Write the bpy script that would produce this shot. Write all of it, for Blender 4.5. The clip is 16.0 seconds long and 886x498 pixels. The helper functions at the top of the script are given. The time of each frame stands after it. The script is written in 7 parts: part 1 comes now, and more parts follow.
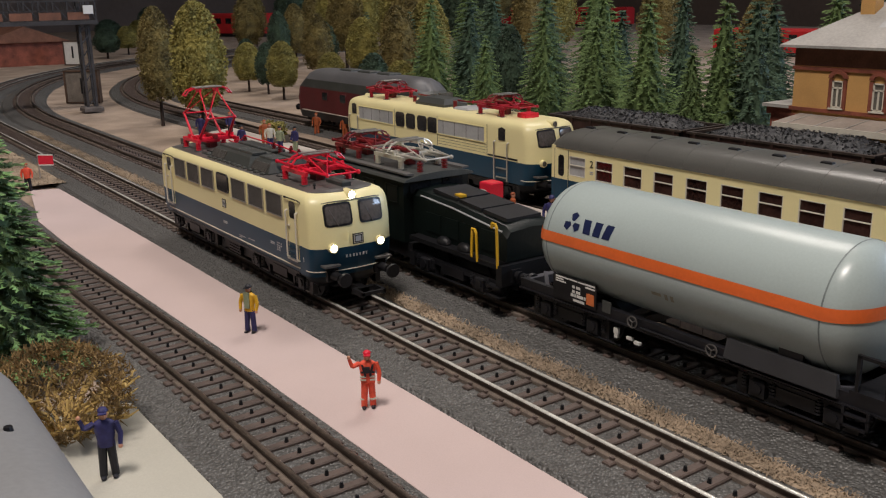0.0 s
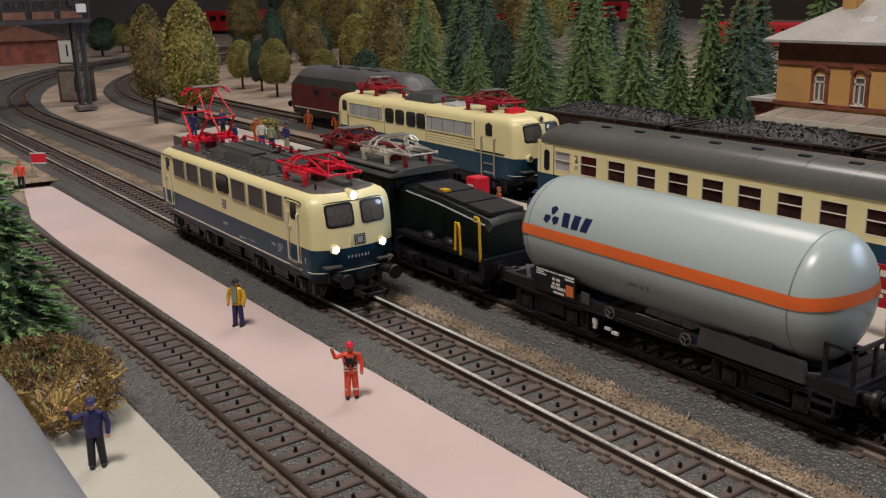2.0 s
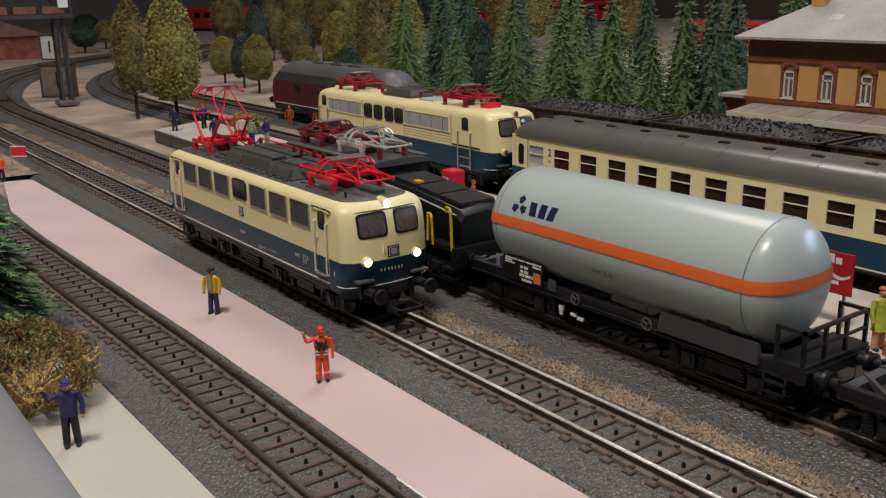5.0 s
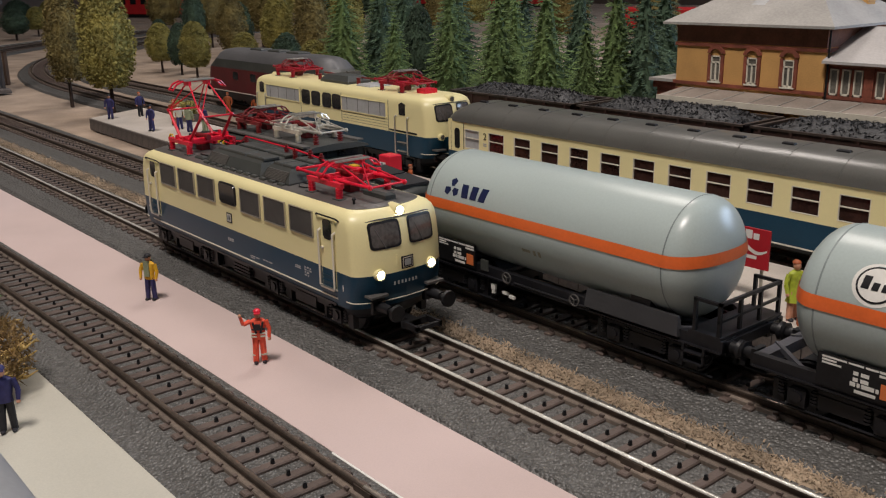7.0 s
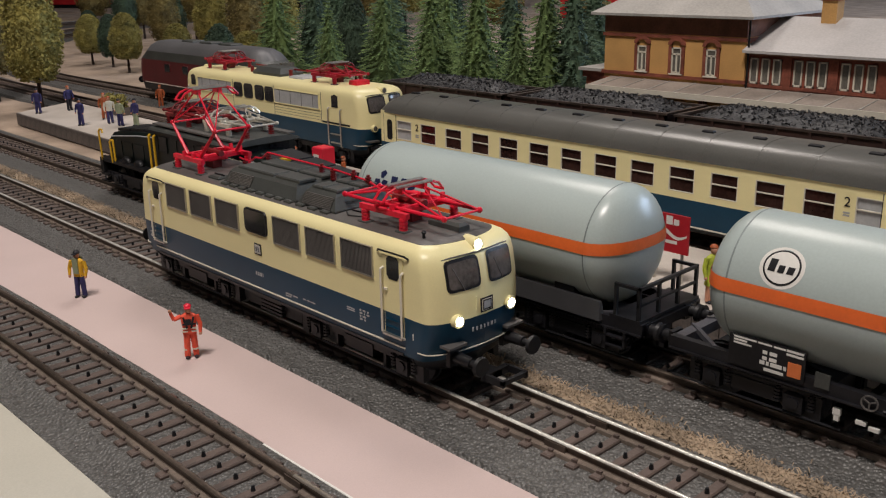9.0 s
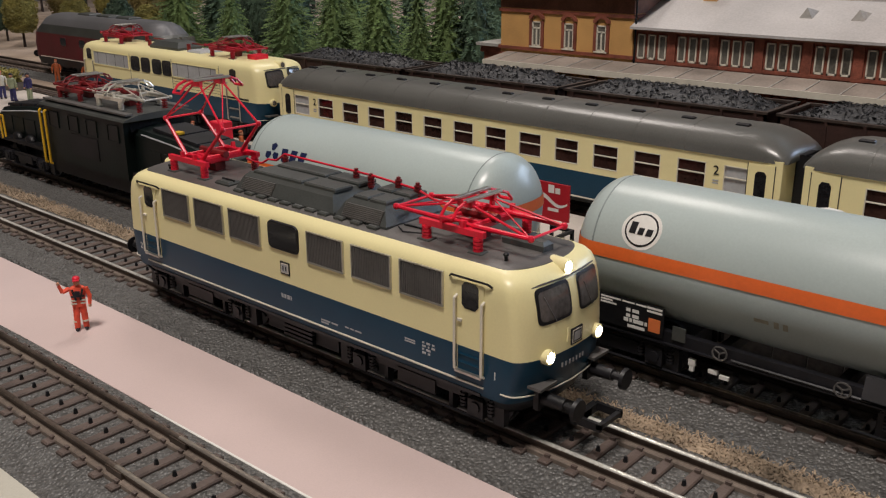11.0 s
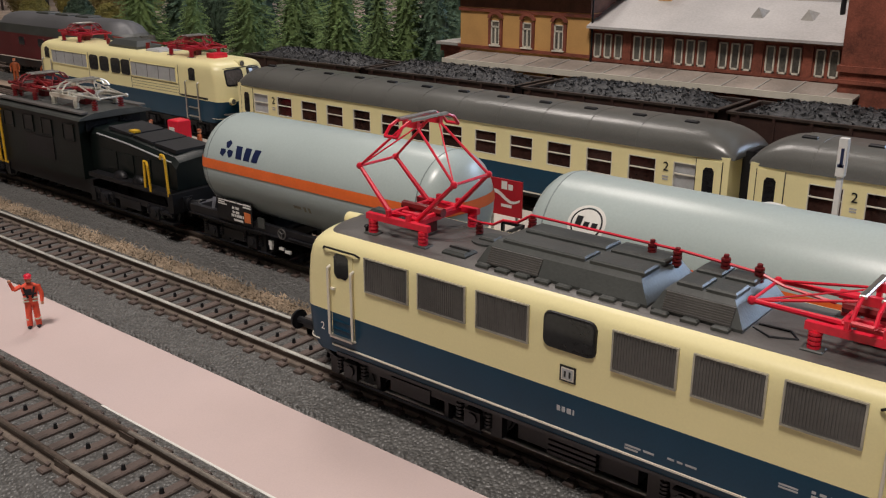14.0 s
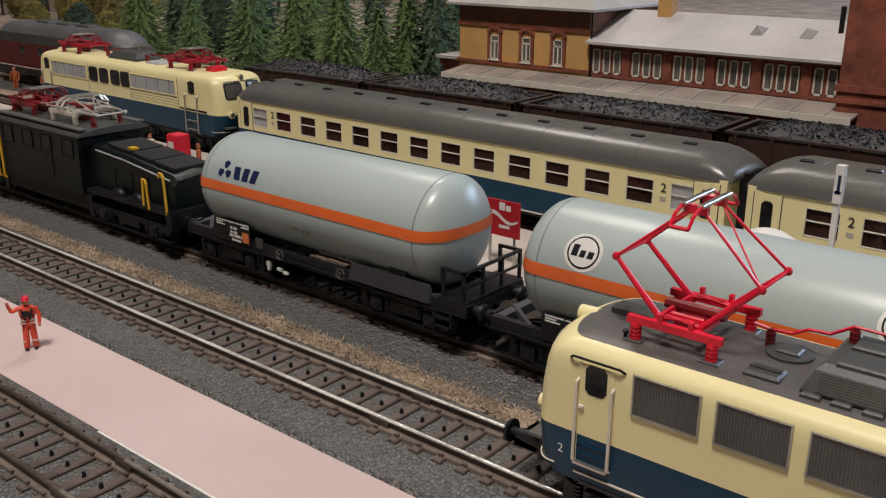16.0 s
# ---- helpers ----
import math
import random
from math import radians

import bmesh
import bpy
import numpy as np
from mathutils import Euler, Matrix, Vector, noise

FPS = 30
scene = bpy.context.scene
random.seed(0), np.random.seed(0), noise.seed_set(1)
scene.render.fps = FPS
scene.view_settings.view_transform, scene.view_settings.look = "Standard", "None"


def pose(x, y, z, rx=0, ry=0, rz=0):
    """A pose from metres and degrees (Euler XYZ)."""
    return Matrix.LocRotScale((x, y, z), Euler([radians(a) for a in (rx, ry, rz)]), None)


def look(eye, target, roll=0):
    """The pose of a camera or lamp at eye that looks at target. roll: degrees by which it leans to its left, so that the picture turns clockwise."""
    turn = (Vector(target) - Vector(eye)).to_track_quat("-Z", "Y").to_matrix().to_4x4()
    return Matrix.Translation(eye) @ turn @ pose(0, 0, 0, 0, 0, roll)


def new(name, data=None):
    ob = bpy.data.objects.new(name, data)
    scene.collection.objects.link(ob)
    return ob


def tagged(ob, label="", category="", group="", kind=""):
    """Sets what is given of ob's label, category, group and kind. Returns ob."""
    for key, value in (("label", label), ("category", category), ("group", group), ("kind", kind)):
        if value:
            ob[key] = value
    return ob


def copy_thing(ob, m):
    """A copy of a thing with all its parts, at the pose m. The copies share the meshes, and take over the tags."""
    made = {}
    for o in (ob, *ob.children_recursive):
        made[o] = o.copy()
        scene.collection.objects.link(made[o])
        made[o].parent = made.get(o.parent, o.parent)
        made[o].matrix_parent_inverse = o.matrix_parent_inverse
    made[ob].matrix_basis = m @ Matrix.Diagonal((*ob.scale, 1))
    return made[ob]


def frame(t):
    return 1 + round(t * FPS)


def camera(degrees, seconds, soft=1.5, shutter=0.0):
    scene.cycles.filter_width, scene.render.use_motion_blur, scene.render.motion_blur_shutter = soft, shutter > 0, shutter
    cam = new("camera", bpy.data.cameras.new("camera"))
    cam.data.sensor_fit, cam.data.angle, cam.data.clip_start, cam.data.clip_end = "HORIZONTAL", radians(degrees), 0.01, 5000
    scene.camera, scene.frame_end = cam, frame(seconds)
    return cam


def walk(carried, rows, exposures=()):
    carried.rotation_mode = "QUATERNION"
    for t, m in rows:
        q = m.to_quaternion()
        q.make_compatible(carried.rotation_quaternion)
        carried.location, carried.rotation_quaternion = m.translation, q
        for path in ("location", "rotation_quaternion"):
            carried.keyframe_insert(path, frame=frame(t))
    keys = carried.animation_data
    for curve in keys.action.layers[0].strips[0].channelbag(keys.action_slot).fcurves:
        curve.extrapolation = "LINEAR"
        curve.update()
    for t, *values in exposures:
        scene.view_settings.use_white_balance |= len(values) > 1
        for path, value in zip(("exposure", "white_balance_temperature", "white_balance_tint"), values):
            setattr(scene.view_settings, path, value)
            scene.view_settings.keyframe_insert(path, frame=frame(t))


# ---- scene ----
S = 1 / 87  # model scale: the numbers below are metres of the full-size railway
cam = camera(51.07, 16.0, soft=1.2)
PATH = [  # seconds, eye, then yaw to the left, pitch up, roll
    (0, 18.109, -14.321, 9.519, 54.729, -15.206, -0.989),
    (0.5, 18.228, -14.235, 9.400, 54.582, -15.116, -1.264),
    (1, 18.209, -14.247, 9.502, 54.542, -15.138, -1.375),
    (1.5, 18.267, -14.329, 9.460, 54.643, -15.326, -1.426),
    (2, 18.805, -14.274, 9.587, 54.595, -15.463, -1.337),
    (2.5, 19.248, -14.255, 9.508, 54.386, -15.515, -1.031),
    (3, 19.302, -14.317, 9.422, 54.286, -15.487, -0.900),
    (3.5, 19.287, -14.329, 9.438, 54.260, -15.516, -0.787),
    (6, 19.979, -14.351, 9.472, 52.509, -15.719, -1.201),
    (6.5, 20.144, -14.407, 9.521, 51.527, -15.981, -1.130),
    (7, 20.335, -14.442, 9.479, 50.239, -16.432, -1.012),
    (7.5, 20.348, -14.370, 9.484, 49.036, -16.442, -1.299),
    (8, 20.528, -14.286, 9.641, 47.792, -16.498, -1.255),
    (10.5, 21.674, -14.653, 9.634, 43.754, -18.502, -0.644),
    (11, 22.128, -14.470, 9.677, 41.294, -18.659, -0.282),
    (11.5, 22.420, -14.418, 9.680, 39.894, -18.866, 0.190),
    (12, 22.337, -14.251, 9.886, 39.874, -18.805, 0.120),
    (12.5, 22.318, -14.353, 9.783, 39.650, -18.850, 0.302),
    (13, 22.494, -14.331, 9.870, 39.532, -18.844, 0.120),
    (13.5, 22.796, -14.362, 9.865, 39.472, -18.768, -0.242),
    (14, 22.718, -14.412, 9.662, 39.351, -18.672, -0.003),
    (14.5, 22.403, -14.378, 10.377, 39.522, -18.306, 0.821),
    (15, 22.579, -14.346, 10.388, 39.342, -18.277, 1.298),
    (15.5, 22.496, -14.344, 10.340, 39.306, -18.386, 0.933),
    (16, 22.660, -14.266, 10.201, 39.303, -18.483, 0.293),
]


def eye_pose(x, y, z, yaw, pitch, roll):
    cy, sy, cp, sp = math.cos(radians(yaw)), math.sin(radians(yaw)), math.cos(radians(pitch)), math.sin(radians(pitch))
    eye = Vector((x, y, z)) * S
    return look(eye, eye + Vector((-sy * cp, cy * cp, sp)), roll)


walk(cam, [(t, eye_pose(*row)) for t, *row in PATH])
# ---- end of path ----

# ---- light ----
world = bpy.data.worlds.new("room_world")
scene.world = world
world.use_nodes = True
world.node_tree.nodes["Background"].inputs[0].default_value = (1.0, 0.88, 0.80, 1)
world.node_tree.nodes["Background"].inputs[1].default_value = 0.165
scene.view_settings.exposure = 0.0


def area_lamp(name, eye, target, size, watts, colour, size_y=None):
    data = bpy.data.lights.new(name, "AREA")
    data.energy, data.color, data.size = watts, colour, size
    if size_y:
        data.shape, data.size_y = "RECTANGLE", size_y
    ob = new(name, data)
    ob.matrix_basis = look(eye, target)
    return ob


WARM = (1.0, 0.905, 0.84)
area_lamp("ceiling_lamp_light", (0.28, -0.54, 1.60), (0.14, 0.05, 0.0), 0.34, 24.8, WARM)
area_lamp("second_lamp_light", (-0.75, 0.80, 1.55), (0.05, 0.1, 0.0), 0.45, 8.0, WARM)
area_lamp("window_daylight", (1.15, 2.72, 0.75), (0.2, 0.1, 0.0), 1.2, 48.0, (0.55, 0.72, 1.0), 0.9)


# ---- materials ----
def node(tree, kind, **values):
    n = tree.nodes.new(kind)
    for key, value in values.items():
        n.inputs[key].default_value = value
    return n


def mat(name, colour, rough=0.5, metal=0.0, var=0.12, coarse=90.0, fine=900.0, bump=0.15, glow=0.0, spec=0.5, second=None, random_tone=0.0):
    """A painted or natural surface: tone varies at a coarse and a fine scale, and the fine one gives relief."""
    m = bpy.data.materials.new(name)
    m.use_nodes = True
    t = m.node_tree
    shader = t.nodes["Principled BSDF"]
    place = t.nodes.new("ShaderNodeTexCoord")
    big, small = node(t, "ShaderNodeTexNoise", Scale=coarse, Detail=4.0), node(t, "ShaderNodeTexNoise", Scale=fine, Detail=3.0)
    for n in (big, small):
        t.links.new(place.outputs["Object"], n.inputs["Vector"])
    ramp = t.nodes.new("ShaderNodeMix")
    ramp.data_type = "RGBA"
    dark = second or tuple(c * (1 - 2.2 * var) for c in colour)
    light = tuple(min(1, c * (1 + var)) for c in colour)
    ramp.inputs[6].default_value, ramp.inputs[7].default_value = (*dark, 1), (*light, 1)
    add = t.nodes.new("ShaderNodeMath")
    add.operation = "MULTIPLY_ADD"
    t.links.new(small.outputs["Fac"], add.inputs[0])
    add.inputs[1].default_value = 0.5
    t.links.new(big.outputs["Fac"], add.inputs[2])
    spread = t.nodes.new("ShaderNodeMapRange")
    spread.inputs["From Min"].default_value, spread.inputs["From Max"].default_value = 0.5, 1.0
    t.links.new(add.outputs[0], spread.inputs["Value"])
    factor = spread.outputs["Result"]
    if random_tone:
        info = t.nodes.new("ShaderNodeObjectInfo")
        mix = t.nodes.new("ShaderNodeMath")
        mix.operation = "MULTIPLY_ADD"
        t.links.new(info.outputs["Random"], mix.inputs[0])
        mix.inputs[1].default_value = random_tone
        t.links.new(factor, mix.inputs[2])
        factor = mix.outputs[0]
    t.links.new(factor, ramp.inputs[0])
    t.links.new(ramp.outputs[2], shader.inputs["Base Color"])
    shader.inputs["Roughness"].default_value, shader.inputs["Metallic"].default_value = rough, metal
    shader.inputs["Specular IOR Level"].default_value = spec
    if bump:
        b = node(t, "ShaderNodeBump", Strength=bump, Distance=0.0004)
        t.links.new(small.outputs["Fac"], b.inputs["Height"])
        t.links.new(b.outputs["Normal"], shader.inputs["Normal"])
    if glow:
        shader.inputs["Emission Color"].default_value = (1.0, 0.93, 0.78, 1)
        shader.inputs["Emission Strength"].default_value = glow
    return m


def pebbles(name, colour, dark, scale, depth):
    """Loose stone: cells of varied grey with rounded relief."""
    m = bpy.data.materials.new(name)
    m.use_nodes = True
    t = m.node_tree
    shader = t.nodes["Principled BSDF"]
    place = t.nodes.new("ShaderNodeTexCoord")
    warp = node(t, "ShaderNodeTexNoise", Scale=scale * 0.4, Detail=2.0)
    cells = node(t, "ShaderNodeTexVoronoi", Scale=scale)
    large = node(t, "ShaderNodeTexNoise", Scale=12.0, Detail=5.0)
    t.links.new(place.outputs["Object"], cells.inputs["Vector"])
    t.links.new(place.outputs["Object"], warp.inputs["Vector"])
    t.links.new(place.outputs["Object"], large.inputs["Vector"])
    tone = t.nodes.new("ShaderNodeMix")
    tone.data_type = "RGBA"
    tone.inputs[6].default_value, tone.inputs[7].default_value = (*dark, 1), (*colour, 1)
    split = t.nodes.new("ShaderNodeSeparateColor")
    t.links.new(cells.outputs["Color"], split.inputs[0])
    mixed = t.nodes.new("ShaderNodeMath")
    mixed.operation = "MULTIPLY_ADD"
    t.links.new(split.outputs[0], mixed.inputs[0])
    mixed.inputs[1].default_value = 0.55
    away = t.nodes.new("ShaderNodeMath")
    away.operation = "MULTIPLY"
    t.links.new(large.outputs["Fac"], away.inputs[0])
    away.inputs[1].default_value = 0.55
    t.links.new(away.outputs[0], mixed.inputs[2])
    t.links.new(mixed.outputs[0], tone.inputs[0])
    t.links.new(tone.outputs[2], shader.inputs["Base Color"])
    height = t.nodes.new("ShaderNodeMath")
    height.operation = "MULTIPLY_ADD"
    t.links.new(cells.outputs["Distance"], height.inputs[0])
    height.inputs[1].default_value = -1.0
    t.links.new(warp.outputs["Fac"], height.inputs[2])
    b = node(t, "ShaderNodeBump", Strength=1.0, Distance=depth)
    t.links.new(height.outputs[0], b.inputs["Height"])
    t.links.new(b.outputs["Normal"], shader.inputs["Normal"])
    shader.inputs["Roughness"].default_value = 0.46
    return m


def glass(name, colour=(0.02, 0.02, 0.022)):
    m = mat(name, colour, rough=0.08, var=0.3, coarse=60, bump=0)
    return m


BALLAST = pebbles("grey_ballast", (0.150, 0.148, 0.142), (0.055, 0.053, 0.050), 900.0, 0.0008)
SAND = mat("tan_sand", (0.42, 0.325, 0.25), rough=0.95, var=0.2, coarse=25, fine=1500, bump=0.6)
FIBRE = mat("dry_grass_fibre", (0.37, 0.285, 0.20), rough=0.95, var=0.3, coarse=60, fine=700, bump=0.4)
PINK = mat("pale_pink_card", (0.57, 0.455, 0.435), rough=0.85, var=0.05, coarse=18, fine=2600, bump=0.08)
PAPER = mat("grey_white_card", (0.50, 0.48, 0.41), rough=0.8, var=0.06, coarse=15, fine=2000, bump=0.08)
CONCRETE = mat("platform_concrete", (0.50, 0.45, 0.40), rough=0.9, var=0.12, coarse=30, fine=1500, bump=0.25)
EDGE = mat("dark_platform_edge", (0.13, 0.11, 0.10), rough=0.9, var=0.25, coarse=80)
SLEEPER = mat("brown_plastic_sleeper", (0.095, 0.070, 0.060), rough=0.55, var=0.2, coarse=160, fine=1400, bump=0.3, random_tone=0.5)
WEB = mat("pale_dusty_rail_foot", (0.20, 0.16, 0.13), rough=0.7, var=0.25)
RAIL_SIDE = mat("brown_rail_side", (0.10, 0.075, 0.06), rough=0.45, metal=0.4, var=0.2)
RAIL_TOP = mat("bright_rail_head", (0.84, 0.80, 0.73), rough=0.25, metal=0.4, var=0.25, coarse=35, bump=0.05)
RAIL_WORN = mat("worn_steel_rail_head", (0.48, 0.43, 0.37), rough=0.3, metal=0.7, var=0.25, coarse=35, bump=0.05)
RAIL_DULL = mat("tarnished_rail_head", (0.30, 0.24, 0.20), rough=0.34, metal=0.8, var=0.3, coarse=25, bump=0.05)
BLACK = mat("matt_black_plastic", (0.010, 0.010, 0.012), rough=0.48, var=0.3, bump=0.1, spec=0.4)
UNDER = mat("black_underframe", (0.011, 0.011, 0.014), rough=0.42, var=0.3, bump=0.1)
BEIGE = mat("ivory_beige_paint", (0.82, 0.74, 0.40), rough=0.36, var=0.03, coarse=30, fine=1800, bump=0.03)
BLUE = mat("ocean_blue_paint", (0.004, 0.042, 0.083), rough=0.34, spec=0.3, var=0.1, coarse=40, fine=1800, bump=0.03)
ROOF = mat("dark_grey_roof", (0.098, 0.092, 0.087), rough=0.42, var=0.12, coarse=50, fine=1500, bump=0.12)
VENT = mat("slate_grey_vents", (0.060, 0.064, 0.060), rough=0.45, var=0.15, coarse=80, fine=1500, bump=0.12)
LOUVRE = mat("grey_louvre", (0.105, 0.10, 0.095), rough=0.45, var=0.12)
SILVER = mat("silver_trim", (0.55, 0.53, 0.48), rough=0.3, metal=0.85, var=0.15)
RED = mat("signal_red_plastic", (0.74, 0.014, 0.042), rough=0.35, var=0.12, bump=0.05)
DULLRED = mat("dull_crimson_plastic", (0.36, 0.012, 0.028), rough=0.45, var=0.15, bump=0.05)
DARKRED = mat("dull_red_insulator", (0.20, 0.012, 0.014), rough=0.45, var=0.2)
TANK = mat("pale_grey_green_tank", (0.41, 0.48, 0.47), rough=0.30, var=0.05, coarse=14, fine=1600, bump=0.02)
SEAM = mat("dull_weld_seam", (0.22, 0.26, 0.26), rough=0.5, var=0.2)
ORANGE = mat("orange_band", (0.80, 0.15, 0.030), rough=0.4, var=0.06)
NAVY = mat("navy_lettering", (0.012, 0.02, 0.07), rough=0.4, var=0.05)
WHITE = mat("white_print", (0.75, 0.74, 0.70), rough=0.45, var=0.05)
GREYPRINT = mat("grey_print", (0.40, 0.41, 0.42), rough=0.5, var=0.1)
YELLOW = mat("yellow_handrail", (0.72, 0.42, 0.02), rough=0.4, var=0.1)
GREENBLACK = mat("blackish_green_paint", (0.005, 0.009, 0.008), rough=0.40, var=0.2, spec=0.28)
GLASS = glass("dark_window_glass")
# Grey base colour stands in for reflections and the cab interior behind the panes.
CAB_GLASS = glass("reflection_grey_cab_glass", (0.10, 0.09, 0.085))
UNLIT = mat("dull_black_glass", (0.008, 0.009, 0.009), rough=0.38, var=0.2, bump=0, spec=0.3)
POLISHED = mat("polished_metal", (0.82, 0.79, 0.70), rough=0.28, metal=0.6, var=0.1)
COACH_GLASS = glass("brown_coach_glass", (0.045, 0.022, 0.018))
DIESEL_ROOF = mat("weathered_grey_diesel_roof", (0.11, 0.11, 0.115), rough=0.45, var=0.12, coarse=25)
INTERIOR = mat("brown_coach_interior", (0.055, 0.022, 0.014), rough=0.7, var=0.4, coarse=120)
LAMP = mat("lit_headlamp", (1, 0.95, 0.85), glow=14.0, bump=0, var=0.01)
COACHROOF = mat("dark_olive_grey_coach_roof", (0.115, 0.115, 0.106), rough=0.29, var=0.1, coarse=20, fine=1500, bump=0.04)
COAL = mat("black_coal", (0.036, 0.037, 0.041), rough=0.52, var=0.5, coarse=300, fine=2500, bump=0.4)
RUSTY = mat("dark_red_brown_wagon", (0.045, 0.02, 0.016), rough=0.6, var=0.3)
MAROON = mat("maroon_paint", (0.11, 0.012, 0.016), rough=0.4, var=0.12)
OCHRE = mat("ochre_render_wall", (0.62, 0.35, 0.12), rough=0.85, var=0.12, coarse=35, fine=1400, bump=0.3)
BRICK = mat("red_brown_brick", (0.26, 0.075, 0.045), rough=0.8, var=0.25, coarse=120, fine=1200, bump=0.35)
UMBER = mat("brown_frieze", (0.20, 0.085, 0.05), rough=0.8, var=0.2, coarse=100)
SLATE = mat("pale_grey_slate_roof", (0.40, 0.385, 0.36), rough=0.7, var=0.15, coarse=25, fine=700, bump=0.3)
CREAM = mat("cream_window_frame", (0.70, 0.66, 0.56), rough=0.5, var=0.06)
PANE = glass("grey_house_pane", (0.16, 0.15, 0.13))
BARK = mat("dark_brown_bark", (0.045, 0.028, 0.02), rough=0.9, var=0.3)
NEEDLE = mat("green_needles", (0.10, 0.15, 0.045), rough=0.8, var=0.35, coarse=60, fine=800, second=(0.032, 0.058, 0.022), random_tone=0.3)
TIP = mat("pale_green_needle_tips", (0.15, 0.235, 0.075), rough=0.75, var=0.3, coarse=80, fine=800)
TIP_NEAR = mat("fresh_green_needle_tips", (0.20, 0.36, 0.12), rough=0.7, var=0.3, coarse=80, fine=800)
NEEDLE_NEAR = mat("deep_green_needles", (0.065, 0.115, 0.038), rough=0.75, var=0.35, coarse=60, fine=800)
NEEDLE_DARK = mat("dark_blue_green_needles", (0.055, 0.095, 0.055), rough=0.85, var=0.35, coarse=60, fine=800, random_tone=0.3)
TIP_BLUE = mat("blue_green_needle_tips", (0.085, 0.14, 0.08), rough=0.8, var=0.3, coarse=80, fine=800)
LEAF_OLIVE = mat("olive_yellow_foliage", (0.27, 0.235, 0.065), rough=0.9, var=0.35, coarse=80, fine=700, second=(0.085, 0.08, 0.025), random_tone=0.25)
LEAF_BROWN = mat("brown_olive_foliage", (0.21, 0.165, 0.055), rough=0.9, var=0.35, coarse=80, fine=700)
LEAF_DARK = mat("dark_green_foliage", (0.06, 0.10, 0.062), rough=0.9, var=0.35, coarse=80, fine=700)
TWIG = mat("dry_moss_twigs", (0.27, 0.175, 0.07), rough=0.9, var=0.35, coarse=200)
TWIG_PALE = mat("pale_moss_stems", (0.52, 0.36, 0.12), rough=0.85, var=0.2)
HAZE_GREY = mat("silver_grey_roof", (0.25, 0.25, 0.25), rough=0.4, var=0.08, coarse=18, bump=0.02)
WALL = mat("dim_room_wall", (0.16, 0.12, 0.10), rough=0.9, var=0.1, coarse=4, fine=60)
SKIN = mat("flesh_paint", (0.62, 0.30, 0.19), rough=0.55, var=0.1)
C_ORANGE = mat("orange_red_clothes", (0.85, 0.10, 0.05), rough=0.6, var=0.1, coarse=300)
C_NAVY = mat("navy_clothes", (0.03, 0.028, 0.12), rough=0.6, var=0.2, coarse=300)
C_BLACK = mat("black_clothes", (0.012, 0.012, 0.018), rough=0.6, var=0.2)
C_YELLOW = mat("yellow_jacket", (0.75, 0.42, 0.02), rough=0.6, var=0.12, coarse=300)
C_GREY = mat("grey_green_vest", (0.30, 0.34, 0.22), rough=0.6, var=0.15)
C_LIME = mat("lime_dress", (0.50, 0.58, 0.05), rough=0.6, var=0.2)
C_BROWN = mat("rust_orange_clothes", (0.42, 0.10, 0.03), rough=0.6, var=0.2)
C_WHITE = mat("off_white_clothes", (0.62, 0.58, 0.48), rough=0.6, var=0.1)
HELMET = mat("bright_red_helmet", (0.75, 0.02, 0.05), rough=0.35, var=0.06)


